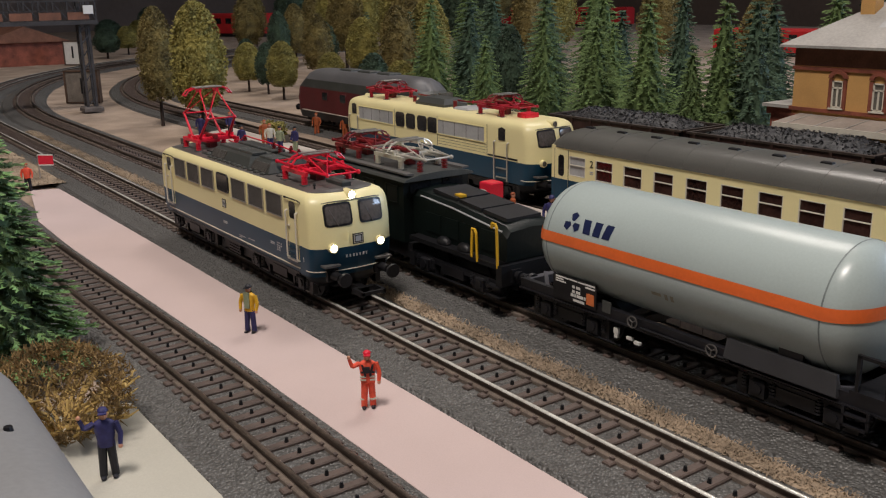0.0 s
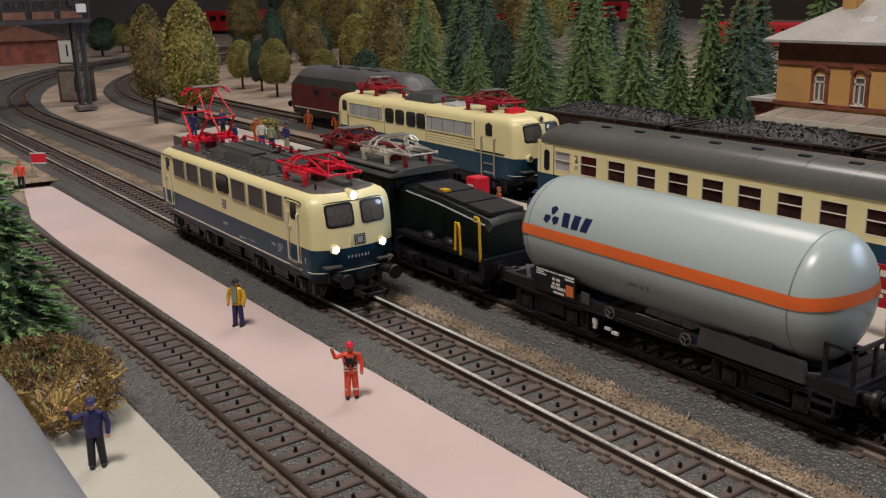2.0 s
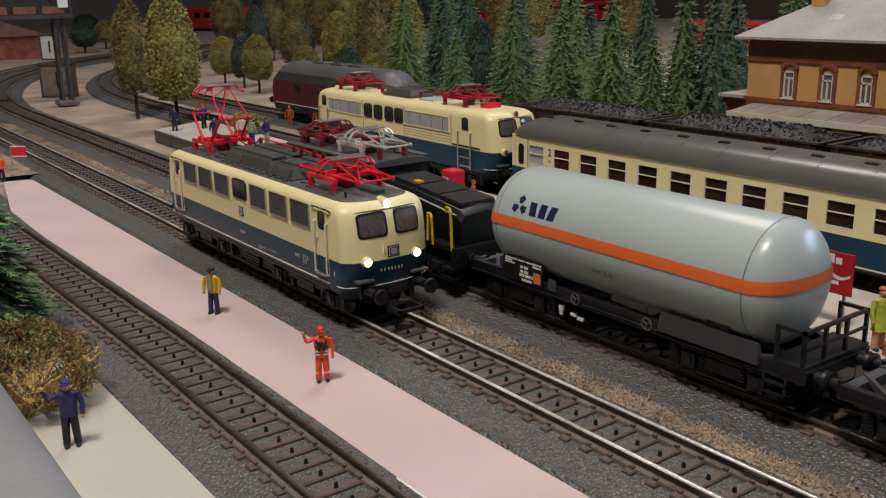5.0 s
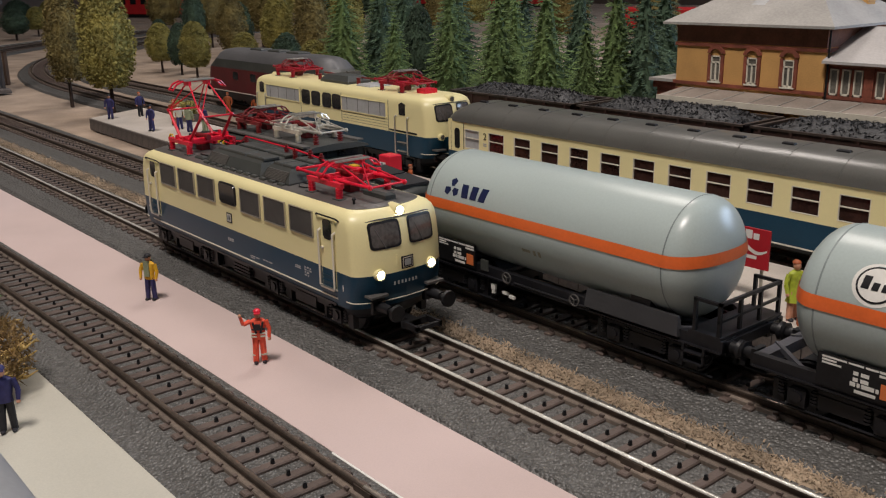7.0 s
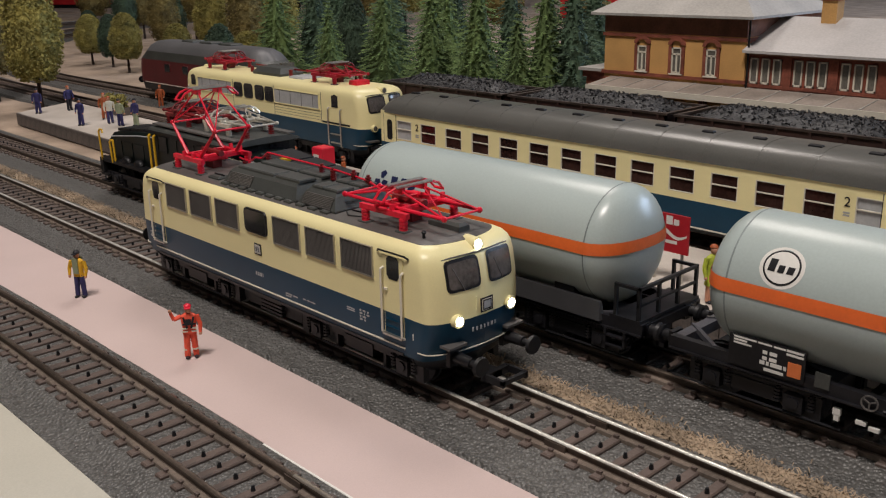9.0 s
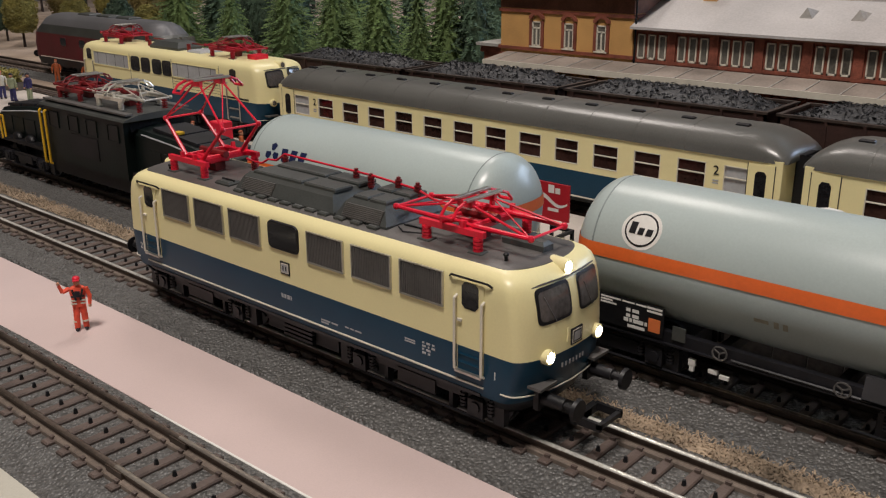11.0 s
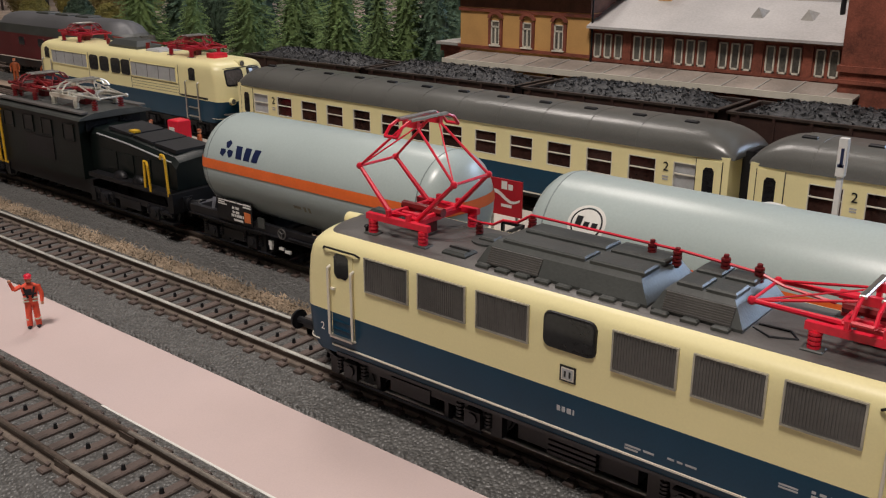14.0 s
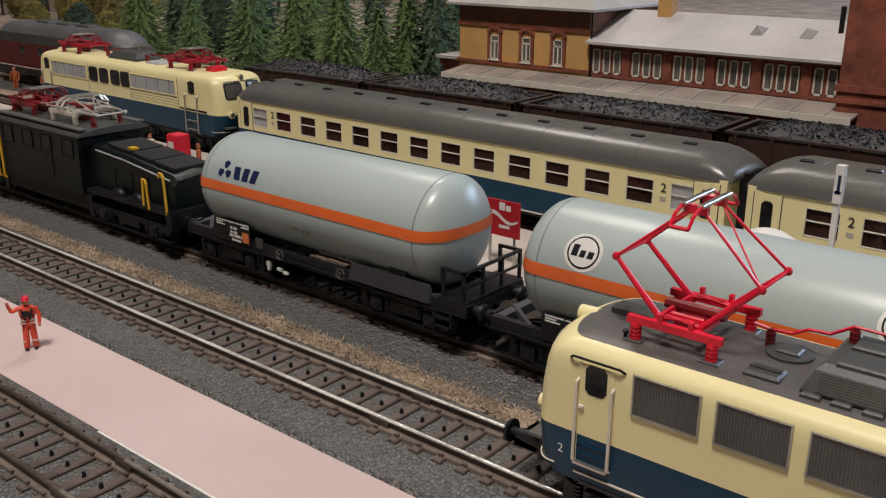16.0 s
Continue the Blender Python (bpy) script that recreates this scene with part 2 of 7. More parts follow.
# ---- mesh tools: all lengths in full-size metres, scaled when linked ----
class Shape:
    def __init__(self):
        self.v, self.f, self.m, self.slot = [], [], [], 0

    def add(self, verts, faces):
        n = len(self.v)
        self.v += [tuple(p) for p in verts]
        self.f += [tuple(i + n for i in f) for f in faces]
        self.m += [self.slot] * len(faces)
        return self

    def box(self, x0, x1, y0, y1, z0, z1):
        v = [(x, y, z) for z in (z0, z1) for y in (y0, y1) for x in (x0, x1)]
        return self.add(v, [(0, 2, 3, 1), (4, 5, 7, 6), (0, 1, 5, 4), (2, 6, 7, 3), (0, 4, 6, 2), (1, 3, 7, 5)])

    def chamfer(self, x0, x1, y0, y1, z0, z1, c):
        """A box whose top edges are cut back by c."""
        v = [(x0, y0, z0), (x1, y0, z0), (x1, y1, z0), (x0, y1, z0), (x0, y0, z1 - c), (x1, y0, z1 - c), (x1, y1, z1 - c), (x0, y1, z1 - c),
             (x0 + c, y0 + c, z1), (x1 - c, y0 + c, z1), (x1 - c, y1 - c, z1), (x0 + c, y1 - c, z1)]
        return self.add(v, [(3, 2, 1, 0), (0, 1, 5, 4), (1, 2, 6, 5), (2, 3, 7, 6), (3, 0, 4, 7), (4, 5, 9, 8), (5, 6, 10, 9), (6, 7, 11, 10), (7, 4, 8, 11), (8, 9, 10, 11)])

    def tube(self, a, b, r, r2=None, n=8):
        a, b = Vector(a), Vector(b)
        r2 = r if r2 is None else r2
        way = (b - a).normalized()
        side = way.orthogonal().normalized()
        up = way.cross(side)
        v = []
        for p, rad in ((a, r), (b, r2)):
            v += [p + (side * math.cos(k * math.tau / n) + up * math.sin(k * math.tau / n)) * rad for k in range(n)]
        f = [(k, (k + 1) % n, n + (k + 1) % n, n + k) for k in range(n)]
        return self.add(v, f + [tuple(range(n - 1, -1, -1)), tuple(range(n, 2 * n))])

    def pipe(self, points, r, n=6):
        for a, b in zip(points, points[1:]):
            self.tube(a, b, r, n=n)
        for p in points[1:-1]:
            self.ball(p, (r * 1.02,) * 3, 6, 4)
        return self

    def ball(self, c, r, n=10, m=6):
        v = [(c[0], c[1], c[2] - r[2])]
        for i in range(1, m):
            a = math.pi * i / m
            v += [(c[0] + r[0] * math.sin(a) * math.cos(k * math.tau / n), c[1] + r[1] * math.sin(a) * math.sin(k * math.tau / n), c[2] - r[2] * math.cos(a)) for k in range(n)]
        v.append((c[0], c[1], c[2] + r[2]))
        f = [(0, 1 + (k + 1) % n, 1 + k) for k in range(n)]
        for i in range(m - 2):
            f += [(1 + i * n + k, 1 + i * n + (k + 1) % n, 1 + (i + 1) * n + (k + 1) % n, 1 + (i + 1) * n + k) for k in range(n)]
        top, last = len(v) - 1, 1 + (m - 2) * n
        f += [(top, last + k, last + (k + 1) % n) for k in range(n)]
        return self.add(v, f)

    def stack(self, rings, closed=True, low=True, high=True):
        """Skin over rings of equal count, each a list of points."""
        n = len(rings[0])
        v = [p for ring in rings for p in ring]
        f = []
        for i in range(len(rings) - 1):
            f += [(i * n + k, i * n + (k + 1) % n, (i + 1) * n + (k + 1) % n, (i + 1) * n + k) for k in range(n if closed else n - 1)]
        if low:
            f.append(tuple(range(n - 1, -1, -1)))
        if high:
            f.append(tuple(range((len(rings) - 1) * n, len(rings) * n)))
        return self.add(v, f)

    def prism(self, outline, x0, x1):
        """An outline in (y, z), drawn out along x."""
        return self.stack([[(x0, y, z) for y, z in outline], [(x1, y, z) for y, z in outline]])

    def disc(self, c, r, normal_y, n=20, r_in=0.0):
        """A flat ring or disc across y, seen from -y."""
        pts = [(c[0] + r * math.cos(k * math.tau / n), c[1], c[2] + r * math.sin(k * math.tau / n)) for k in range(n)]
        back = [(x, y + normal_y, z) for x, y, z in pts]
        if not r_in:
            return self.stack([back, pts])
        pin = [(c[0] + r_in * math.cos(k * math.tau / n), c[1], c[2] + r_in * math.sin(k * math.tau / n)) for k in range(n)]
        return self.stack([back, pts, pin, [(x, y + normal_y, z) for x, y, z in pin]], low=False, high=False)


def mesh_of(shape, mats, smooth=35, name="mesh"):
    me = bpy.data.meshes.new(name)
    me.from_pydata([(x * S, y * S, z * S) for x, y, z in shape.v], [], shape.f)
    for m in mats if isinstance(mats, (list, tuple)) else [mats]:
        me.materials.append(m)
    me.polygons.foreach_set("material_index", shape.m)
    if smooth:
        me.polygons.foreach_set("use_smooth", [True] * len(me.polygons))
        me.set_sharp_from_angle(angle=radians(smooth))
    me.update()
    return me


def part(name, shape, mats, parent=None, label="", smooth=35, at=None):
    data = shape if isinstance(shape, bpy.types.Mesh) else mesh_of(shape, mats, smooth, name)
    ob = new(name, data)
    if parent:
        ob.parent = parent
    if at is not None:
        ob.matrix_basis = at
    return tagged(ob, label)


def place_at(x, y, z, rz=0.0):
    return pose(x * S, y * S, z * S, 0, 0, rz)


def thing(name, x, y, z, label, category, group="", kind="", rz=0.0):
    ob = new(name)
    ob.empty_display_size = 0.01
    ob.matrix_basis = place_at(x, y, z, rz)
    return tagged(ob, label, category, group, kind)


def solo(name, shape, mats, x, y, z, label, category, group="", kind="", rz=0.0, smooth=35):
    ob = part(name, shape, mats, None, "", smooth, place_at(x, y, z, rz))
    return tagged(ob, label, category, group, kind)


def lettering(name, text, size, material, parent, at, label=""):
    """Raised text, standing upright, read from -y; size is the height of a capital."""
    curve = bpy.data.curves.new(name, "FONT")
    curve.body, curve.size, curve.extrude, curve.align_x, curve.align_y = text, size * 1.42 * S, 0.006 * S, "CENTER", "CENTER"
    holder = bpy.data.objects.new(name, curve)
    me = bpy.data.meshes.new_from_object(holder)
    bpy.data.objects.remove(holder)
    bpy.data.curves.remove(curve)
    me.materials.append(material)
    ob = part(name, me, None, parent, label)
    ob.matrix_basis = pose(at[0] * S, at[1] * S, at[2] * S, 90, 0, 0)
    return ob


# ---- the room and the layout's ground ----
def structure(name, shape, mats, label, category, smooth=0, at=None):
    return tagged(part(name, shape, mats, None, "", smooth, at), label, category, "", "structure")


R = 87.0  # one real metre in full-size metres of the model
structure("floor", Shape().box(-4.2 * R, 3.2 * R, -2.6 * R, 3.0 * R, -0.95 * R, -0.93 * R), WALL, "dim brown floor of the hobby room", "floor")
structure("ceiling", Shape().box(-4.2 * R, 3.2 * R, -2.6 * R, 3.0 * R, 1.75 * R, 1.77 * R), mat("white_ceiling", (0.62, 0.58, 0.52), var=0.03, coarse=3), "off-white ceiling of the hobby room", "ceiling")
structure("wall_south", Shape().box(-4.2 * R, 3.2 * R, -2.64 * R, -2.6 * R, -0.95 * R, 1.77 * R), WALL, "dim brown room wall", "wall")
structure("wall_west", Shape().box(-4.24 * R, -4.2 * R, -2.6 * R, 3.0 * R, -0.95 * R, 1.77 * R), WALL, "dim brown room wall", "wall")
structure("wall_east", Shape().box(3.2 * R, 3.24 * R, -2.6 * R, 3.0 * R, -0.95 * R, 1.77 * R), WALL, "dim brown room wall", "wall")
wn = Shape()
wn.box(-4.2 * R, 0.5 * R, 3.0 * R, 3.04 * R, -0.95 * R, 1.77 * R).box(1.8 * R, 3.2 * R, 3.0 * R, 3.04 * R, -0.95 * R, 1.77 * R)
wn.box(0.5 * R, 1.8 * R, 3.0 * R, 3.04 * R, -0.95 * R, 0.28 * R).box(0.5 * R, 1.8 * R, 3.0 * R, 3.04 * R, 1.25 * R, 1.77 * R)
structure("wall_north", wn, WALL, "dim brown room wall with a window", "wall")
window = tagged(new("window_1"), "daylit window in the room wall", "window", "", "structure")
part("pane", Shape().box(0.5 * R, 1.8 * R, 3.02 * R, 3.025 * R, 0.28 * R, 1.25 * R), mat("bright_overcast_pane", (0.5, 0.65, 0.9), var=0.02, bump=0, glow=0.6), window)
part("window_frame", Shape().box(1.13 * R, 1.17 * R, 2.99 * R, 3.02 * R, 0.28 * R, 1.25 * R), CREAM, window)


def grid(x0, x1, y0, y1, nx, ny, z, wave, seed):
    s = Shape()
    v = []
    for j in range(ny + 1):
        for i in range(nx + 1):
            x, y = x0 + (x1 - x0) * i / nx, y0 + (y1 - y0) * j / ny
            v.append((x, y, z + wave * noise.noise(Vector((x * 0.25 + seed, y * 0.25, seed)))))
    s.add(v, [(j * (nx + 1) + i, j * (nx + 1) + i + 1, (j + 1) * (nx + 1) + i + 1, (j + 1) * (nx + 1) + i) for j in range(ny) for i in range(nx)])
    return s


structure("ground", grid(-345, 130, -34, 235, 160, 100, -0.60, 0.10, 3.0), SAND, "tan sanded ground of the model layout", "ground", 60)


# ---- tracks ----
def curved_line(y, radius, x_end, x_bend=-66.0, arc=75.0, slope=0.0):
    """A centre line from the right, straight to the bend and then round towards +y."""
    pts = [(x_end + (x_bend - x_end) * i / 60, y + slope * (x_end + (x_bend - x_end) * i / 60)) for i in range(61)]
    y = pts[-1][1]
    for k in range(1, 41):
        a = radians(arc) * k / 40
        pts.append((x_bend - radius * math.sin(a), y + radius - radius * math.cos(a)))
    return pts


def along(points, step, start=0.0):
    """Places and headings at even steps along a line."""
    out, left = [], start
    for (ax, ay), (bx, by) in zip(points, points[1:]):
        d = math.hypot(bx - ax, by - ay)
        while left <= d:
            u = left / d
            out.append((ax + (bx - ax) * u, ay + (by - ay) * u, math.degrees(math.atan2(by - ay, bx - ax))))
            left += step
        left -= d
    return out


def beside(points, off):
    out = []
    for i, (x, y) in enumerate(points):
        ax, ay = points[max(i - 1, 0)]
        bx, by = points[min(i + 1, len(points) - 1)]
        d = math.hypot(bx - ax, by - ay)
        out.append((x - (by - ay) / d * off, y + (bx - ax) / d * off))
    return out


def swept(points, profile, slots=None):
    """A (side, height) profile carried along a line."""
    s = Shape()
    lines = [beside(points, off) for off, _ in profile]
    n, m = len(profile), len(points)
    v = [(lines[k][i][0], lines[k][i][1], profile[k][1]) for i in range(m) for k in range(n)]
    for k in range(n):
        s.slot = slots[k] if slots else 0
        s.add([], [])
    base = [(i * n + k, i * n + (k + 1) % n, (i + 1) * n + (k + 1) % n, (i + 1) * n + k) for i in range(m - 1) for k in range(n)]
    s.slot = 0
    s.add(v, base)
    if slots:
        s.m = [slots[k] for _ in range(m - 1) for k in range(n)]
    s.add([], [])
    return s


RAIL = [(-0.058, -0.034), (-0.046, -0.010), (-0.018, 0.0), (0.018, 0.0), (0.046, -0.010), (0.058, -0.034), (0.055, -0.08), (0.02, -0.10), (0.02, -0.19), (0.09, -0.22), (-0.09, -0.22), (-0.02, -0.19), (-0.02, -0.10), (-0.055, -0.08)]
LEAN = -0.0175  # the station track runs slightly askew to the main line
LINES = {
    "front": ([], RAIL_DULL, "front siding track with dull brown rails"),
    "main": (curved_line(0.0, 108.0, 26.0), RAIL_TOP, "main track with bright worn rails"),
    "tank": (curved_line(4.45, 103.5, 40.0), RAIL_DULL, "track under the tank wagons"),
    "coach": (curved_line(14.27, 92.0, 45.0, slope=LEAN), RAIL_DULL, "station track under the passenger coaches"),
    "coal": (curved_line(20.95, 86.0, 45.0), RAIL_DULL, "track under the coal wagons"),
}
TRACKS = {}
for depth, (key, (line, head, label)) in enumerate(LINES.items()):
    if key == "front":
        line = [(26.0 - i, -6.15) for i in range(31)] + [(-5 - i, -6.15 - 0.028 * i + 0.0009 * max(0, i - 14) ** 2) for i in range(1, 46)]
    track = tagged(new("track"), label, "railway track", "model railway tracks", "structure")
    TRACKS[key] = (track, line)
    low = -0.412 - 0.004 * depth
    bed = [(-2.25, -0.62), (-2.0, low), (-1.55, low), (-1.2, -0.315), (1.2, -0.315), (1.55, low), (2.0, low), (2.25, -0.62)]
    part("ballast_bed", swept(line, bed), BALLAST, track, "grey textured ballast mat", smooth=20)
    for side in (-0.7177, 0.7177):
        runs = [(line, head)] if key != "front" else [([p for p in line if p[0] >= 7.0], RAIL_WORN), ([p for p in line if p[0] <= 7.0], head)]
        for way, top in runs:
            part("rail", swept(way, [(side + a, z) for a, z in RAIL], [1, 1, 1, 1, 1] + [0] * 9), [RAIL_SIDE, top], track, smooth=45)

# pale spikes of the rail foot between the sleepers, and the centre studs
sleeper_shape = Shape().chamfer(-0.125, 0.125, -1.06, 1.06, -0.44, -0.235, 0.03)
for side in (-0.7177, 0.7177):
    for off in (-0.15, 0.15):
        sleeper_shape.box(-0.06, 0.06, side + off - 0.035, side + off + 0.035, -0.24, -0.17)
SLEEPER_MESH = mesh_of(sleeper_shape, SLEEPER, 0, "sleeper")

# ---- platforms and strips between the tracks ----
card = [(-35.6, -3.9), (-27.5, -5.3), (-23.0, -5.36), (-17.0, -5.34), (-8.5, -5.06), (-0.8, -4.88), (24.0, -4.74), (24.0, -2.28), (3.8, -2.29), (-8.0, -2.33), (-20.0, -2.38), (-35.2, -2.5)]
slab = Shape().stack([[(x, y, -0.45) for x, y in card], [(x, y, -0.325) for x, y in card]])
pavement = structure("pavement", slab, PINK, "pale pink card platform strip between two tracks", "platform")
part("torn_edge", Shape().stack([[(5.0, -4.91, z), (24.0, -4.80, z), (24.0, -4.72, z), (5.0, -4.86, z)] for z in (-0.45, -0.317)]), WHITE, pavement, "white torn paper edge", 0)
sheet = [(-5.2, -9.2), (-4.3, -8.27), (26.0, -8.0), (26.0, -17.0), (-5.2, -17.0)]
structure("near_platform", Shape().stack([[(x, y, -0.45) for x, y in sheet], [(x, y, -0.33) for x, y in sheet]]), PAPER, "grey-white card platform under the waving guard", "platform")

station = tagged(new("station_platform"), "pale island platform with dark block edging", "platform", "", "structure")
part("platform_top", Shape().stack([[(-45.5, 8.35, z), (30.0, 6.75, z), (30.0, 11.85, z), (-48.0, 13.2, z)] for z in (-0.5, 0.30)]), CONCRETE, station, smooth=0)
block = Shape().chamfer(-0.42, 0.42, -0.07, 0.05, -0.5, 0.27, 0.03)
BLOCK_MESH = mesh_of(block, EDGE, 0, "edge_block")

house_ground = Shape().box(-24.0, 45.0, 23.0, 60.0, -0.6, 0.68)
structure("house_platform", house_ground, CONCRETE, "pale paved platform before the station house", "platform")


def fibre_strip(name, x0, x1, y0, y1, count, seed, bend=0.0):
    """Matted dry fibre: many short bent blades on a low ridge."""
    rnd = random.Random(seed)
    s = Shape()
    ring = []
    n = int((x1 - x0) * 2)
    rows = []
    for i in range(n + 1):
        x = x0 + (x1 - x0) * i / n
        a, b = y0 + 0.18 * noise.noise(Vector((x * 0.9, seed, 0))), y1 + 0.18 * noise.noise(Vector((x * 0.9, seed, 5)))
        rows.append([(x, a, -0.44), (x, a + 0.12, -0.36), (x, (a + b) / 2, -0.33 + 0.05 * noise.noise(Vector((x * 2, 1, seed)))), (x, b - 0.12, -0.36), (x, b, -0.44)])
    s.stack(rows, closed=False, low=False, high=False)
    for _ in range(count):
        x, y = rnd.uniform(x0, x1), rnd.gauss((y0 + y1) / 2, (y1 - y0) * 0.26)
        a, l, h = rnd.uniform(0, math.tau), rnd.uniform(0.05, 0.20), rnd.uniform(0.01, 0.10)
        z = -0.37
        dx, dy, w = math.cos(a) * l, math.sin(a) * l, rnd.uniform(0.008, 0.022)
        px, py = -math.sin(a) * w, math.cos(a) * w
        s.add([(x - px, y - py, z), (x + px, y + py, z), (x + dx * 0.5 + px, y + dy * 0.5 + py, z + h), (x + dx * 0.5 - px, y + dy * 0.5 - py, z + h), (x + dx, y + dy, z + h * 0.6)],
              [(0, 1, 2, 3), (3, 2, 4)])
    tagged(part(name, s, FIBRE, None, "", 0), "straw-coloured dry grass fibre laid between the tracks", "dry grass", "", "stuff")


fibre_strip("dry_grass", -62.0, 24.0, 1.42, 2.14, 26000, 1)
fibre_strip("dry_grass", -60.0, -37.0, -4.2, -1.6, 3600, 2)


# ---- locomotives ----
LEVELS = [(0.95, 6.90, 1.47), (1.15, 7.06, 1.50), (1.92, 7.14, 1.50), (2.6, 7.11, 1.50), (3.05, 7.04, 1.50), (3.28, 6.97, 1.49), (3.42, 6.90, 1.45), (3.52, 6.80, 1.37), (3.59, 6.66, 1.25), (3.63, 6.50, 1.10), (3.65, 6.2, 0.70)]
WAIST, POWER, NOSE, BOW = 1.92, 4.2, 0.42, 0.26


def ring_at(z, length, half, n=14):
    pts = []
    for sx, sy, rev in ((1, -1, True), (1, 1, False), (-1, 1, True), (-1, -1, False)):
        quarter = []
        for k in range(n + 1):
            a = math.pi / 2 * k / n
            u, w = math.cos(a) ** (2 / POWER), math.sin(a) ** (2 / POWER)
            quarter.append((sx * (length - NOSE + NOSE * u - BOW * w * w), sy * half * w, z))
        pts += quarter[::-1] if rev else quarter
    return pts


def span_at(z):
    for (za, la, wa), (zb, lb, wb) in zip(LEVELS, LEVELS[1:]):
        if z <= zb:
            u = (z - za) / (zb - za)
            return la + (lb - la) * u, wa + (wb - wa) * u
    return LEVELS[-1][1:]


def nose_x(y, z):
    length, half = span_at(z)
    w = min(1.0, abs(y) / half)
    return length - NOSE + NOSE * max(0.0, 1 - w**POWER) ** (1 / POWER) - BOW * w * w


def nose_patch(s, corners, off, end, n=32, rings=4):
    """A pane with rounded corners laid on the rounded nose; corners (y, z): low left, low right, high right, high left."""
    (ay, az), (by, bz), (cy, cz), (dy, dz) = corners
    v = []
    for j in range(rings + 1):
        for k in range(n):
            a = k * math.tau / n
            p = 0.5 + 0.5 * j / rings * math.copysign(abs(math.cos(a)) ** 0.28, math.cos(a))
            q = 0.5 + 0.5 * j / rings * math.copysign(abs(math.sin(a)) ** 0.28, math.sin(a))
            y = (ay * (1 - p) + by * p) * (1 - q) + (dy * (1 - p) + cy * p) * q
            z = (az * (1 - p) + bz * p) * (1 - q) + (dz * (1 - p) + cz * p) * q
            v.append((end * (nose_x(y, z) + off), y * end, z))
    s.add(v, [(j * n + k, j * n + (k + 1) % n, (j + 1) * n + (k + 1) % n, (j + 1) * n + k) for j in range(rings) for k in range(n)])
    return s


def grow(corners, d):
    cy, cz = sum(c[0] for c in corners) / 4, sum(c[1] for c in corners) / 4
    return [(y + math.copysign(d, y - cy), z + math.copysign(d, z - cz)) for y, z in corners]


def shell(parent, low_mat, high_mat, roof_mat, low_label, high_label):
    i = [n for n, (z, _, _) in enumerate(LEVELS) if z == WAIST][0]
    rings = [ring_at(*row) for row in LEVELS]
    part("lower_body", Shape().stack(rings[: i + 1], high=False), low_mat, parent, low_label, 50)
    part("upper_body", Shape().stack(rings[i:], low=False), high_mat, parent, high_label, 50)
    if roof_mat:
        rings = [ring_at(3.45, 6.62, 1.17), ring_at(3.615, 6.62, 1.17), ring_at(3.66, 6.50, 1.04), ring_at(3.685, 6.25, 0.62)]
        part("roof_deck", Shape().stack(rings), roof_mat, parent, "flat dark grey roof deck", 40)


def wheel_mesh(r=0.6):
    s = Shape()
    for y0, y1, rad in ((-0.06, 0.06, r), (0.06, 0.10, r * 1.07)):
        s.tube((0, y0, 0), (0, y1, 0), rad, n=20)
    s.tube((0, -0.1, 0), (0, -0.06, 0), 0.12, n=8)
    for k in range(6):
        a = k * math.pi / 3
        s.tube((0.1 * math.cos(a), -0.07, 0.1 * math.sin(a)), (0.5 * math.cos(a), -0.07, 0.5 * math.sin(a)), 0.03, n=4)
    return mesh_of(s, UNDER, 35, "wheel")


WHEEL = wheel_mesh()


def bogie(parent, x, base=1.7, half=2.35, y_side=1.18, cab_low=0.95):
    """A bogie with side frames, axle boxes and springs; returns its wheels."""
    b = Shape()
    b.box(-half, half, -0.55, 0.55, 0.40, cab_low - 0.05)
    ob = part("bogie", b, UNDER, parent, "black bogie with axle boxes and springs", 0, place_at(x, 0, 0))
    wheels = []
    for sy in (-1, 1):
        f = Shape()
        f.box(-half, half, sy * y_side - 0.07, sy * y_side + 0.07, 0.62, 0.84)
        f.box(-0.55, 0.55, sy * y_side - 0.10, sy * y_side + 0.10, 0.42, 0.74)
        for dx in (-half + 0.1, half - 0.1):
            f.box(dx - 0.13, dx + 0.13, sy * y_side - 0.09, sy * y_side + 0.09, 0.30, 0.80)
        part("side_frame", f, UNDER, ob, smooth=0)
        for dx in (-base, base):
            a = Shape()
            yo = sy * (y_side + 0.08)
            a.chamfer(dx - 0.2, dx + 0.2, yo - 0.09, yo + 0.09, 0.34, 0.76, 0.05)
            a.tube((dx, yo, 0.55), (dx, yo + sy * 0.13, 0.55), 0.13, n=10)
            part("axle_box", a, UNDER, ob)
            for d in (-0.36, 0.36):
                coil = Shape().tube((dx + d, yo, 0.44), (dx + d, yo, 0.80), 0.05, n=6)
                for k in range(4):
                    coil.tube((dx + d, yo, 0.46 + 0.08 * k), (dx + d, yo, 0.51 + 0.08 * k), 0.09, n=8)
                part("spring", coil, UNDER, ob)
            wheels.append(part("wheel", WHEEL, None, ob, at=pose(dx * S, sy * 0.72 * S, 0.60 * S, 0, 0, 180 if sy > 0 else 0)))
        br = Shape()
        for dx in (-0.95, 0.95):
            br.box(dx - 0.05, dx + 0.05, sy * y_side - 0.05, sy * y_side + 0.12, 0.20, 0.70)
        br.tube((-1.9, sy * (y_side + 0.1), 0.27), (1.9, sy * (y_side + 0.1), 0.27), 0.03, n=5)
        part("brake_gear", br, UNDER, ob, smooth=0)
    return wheels


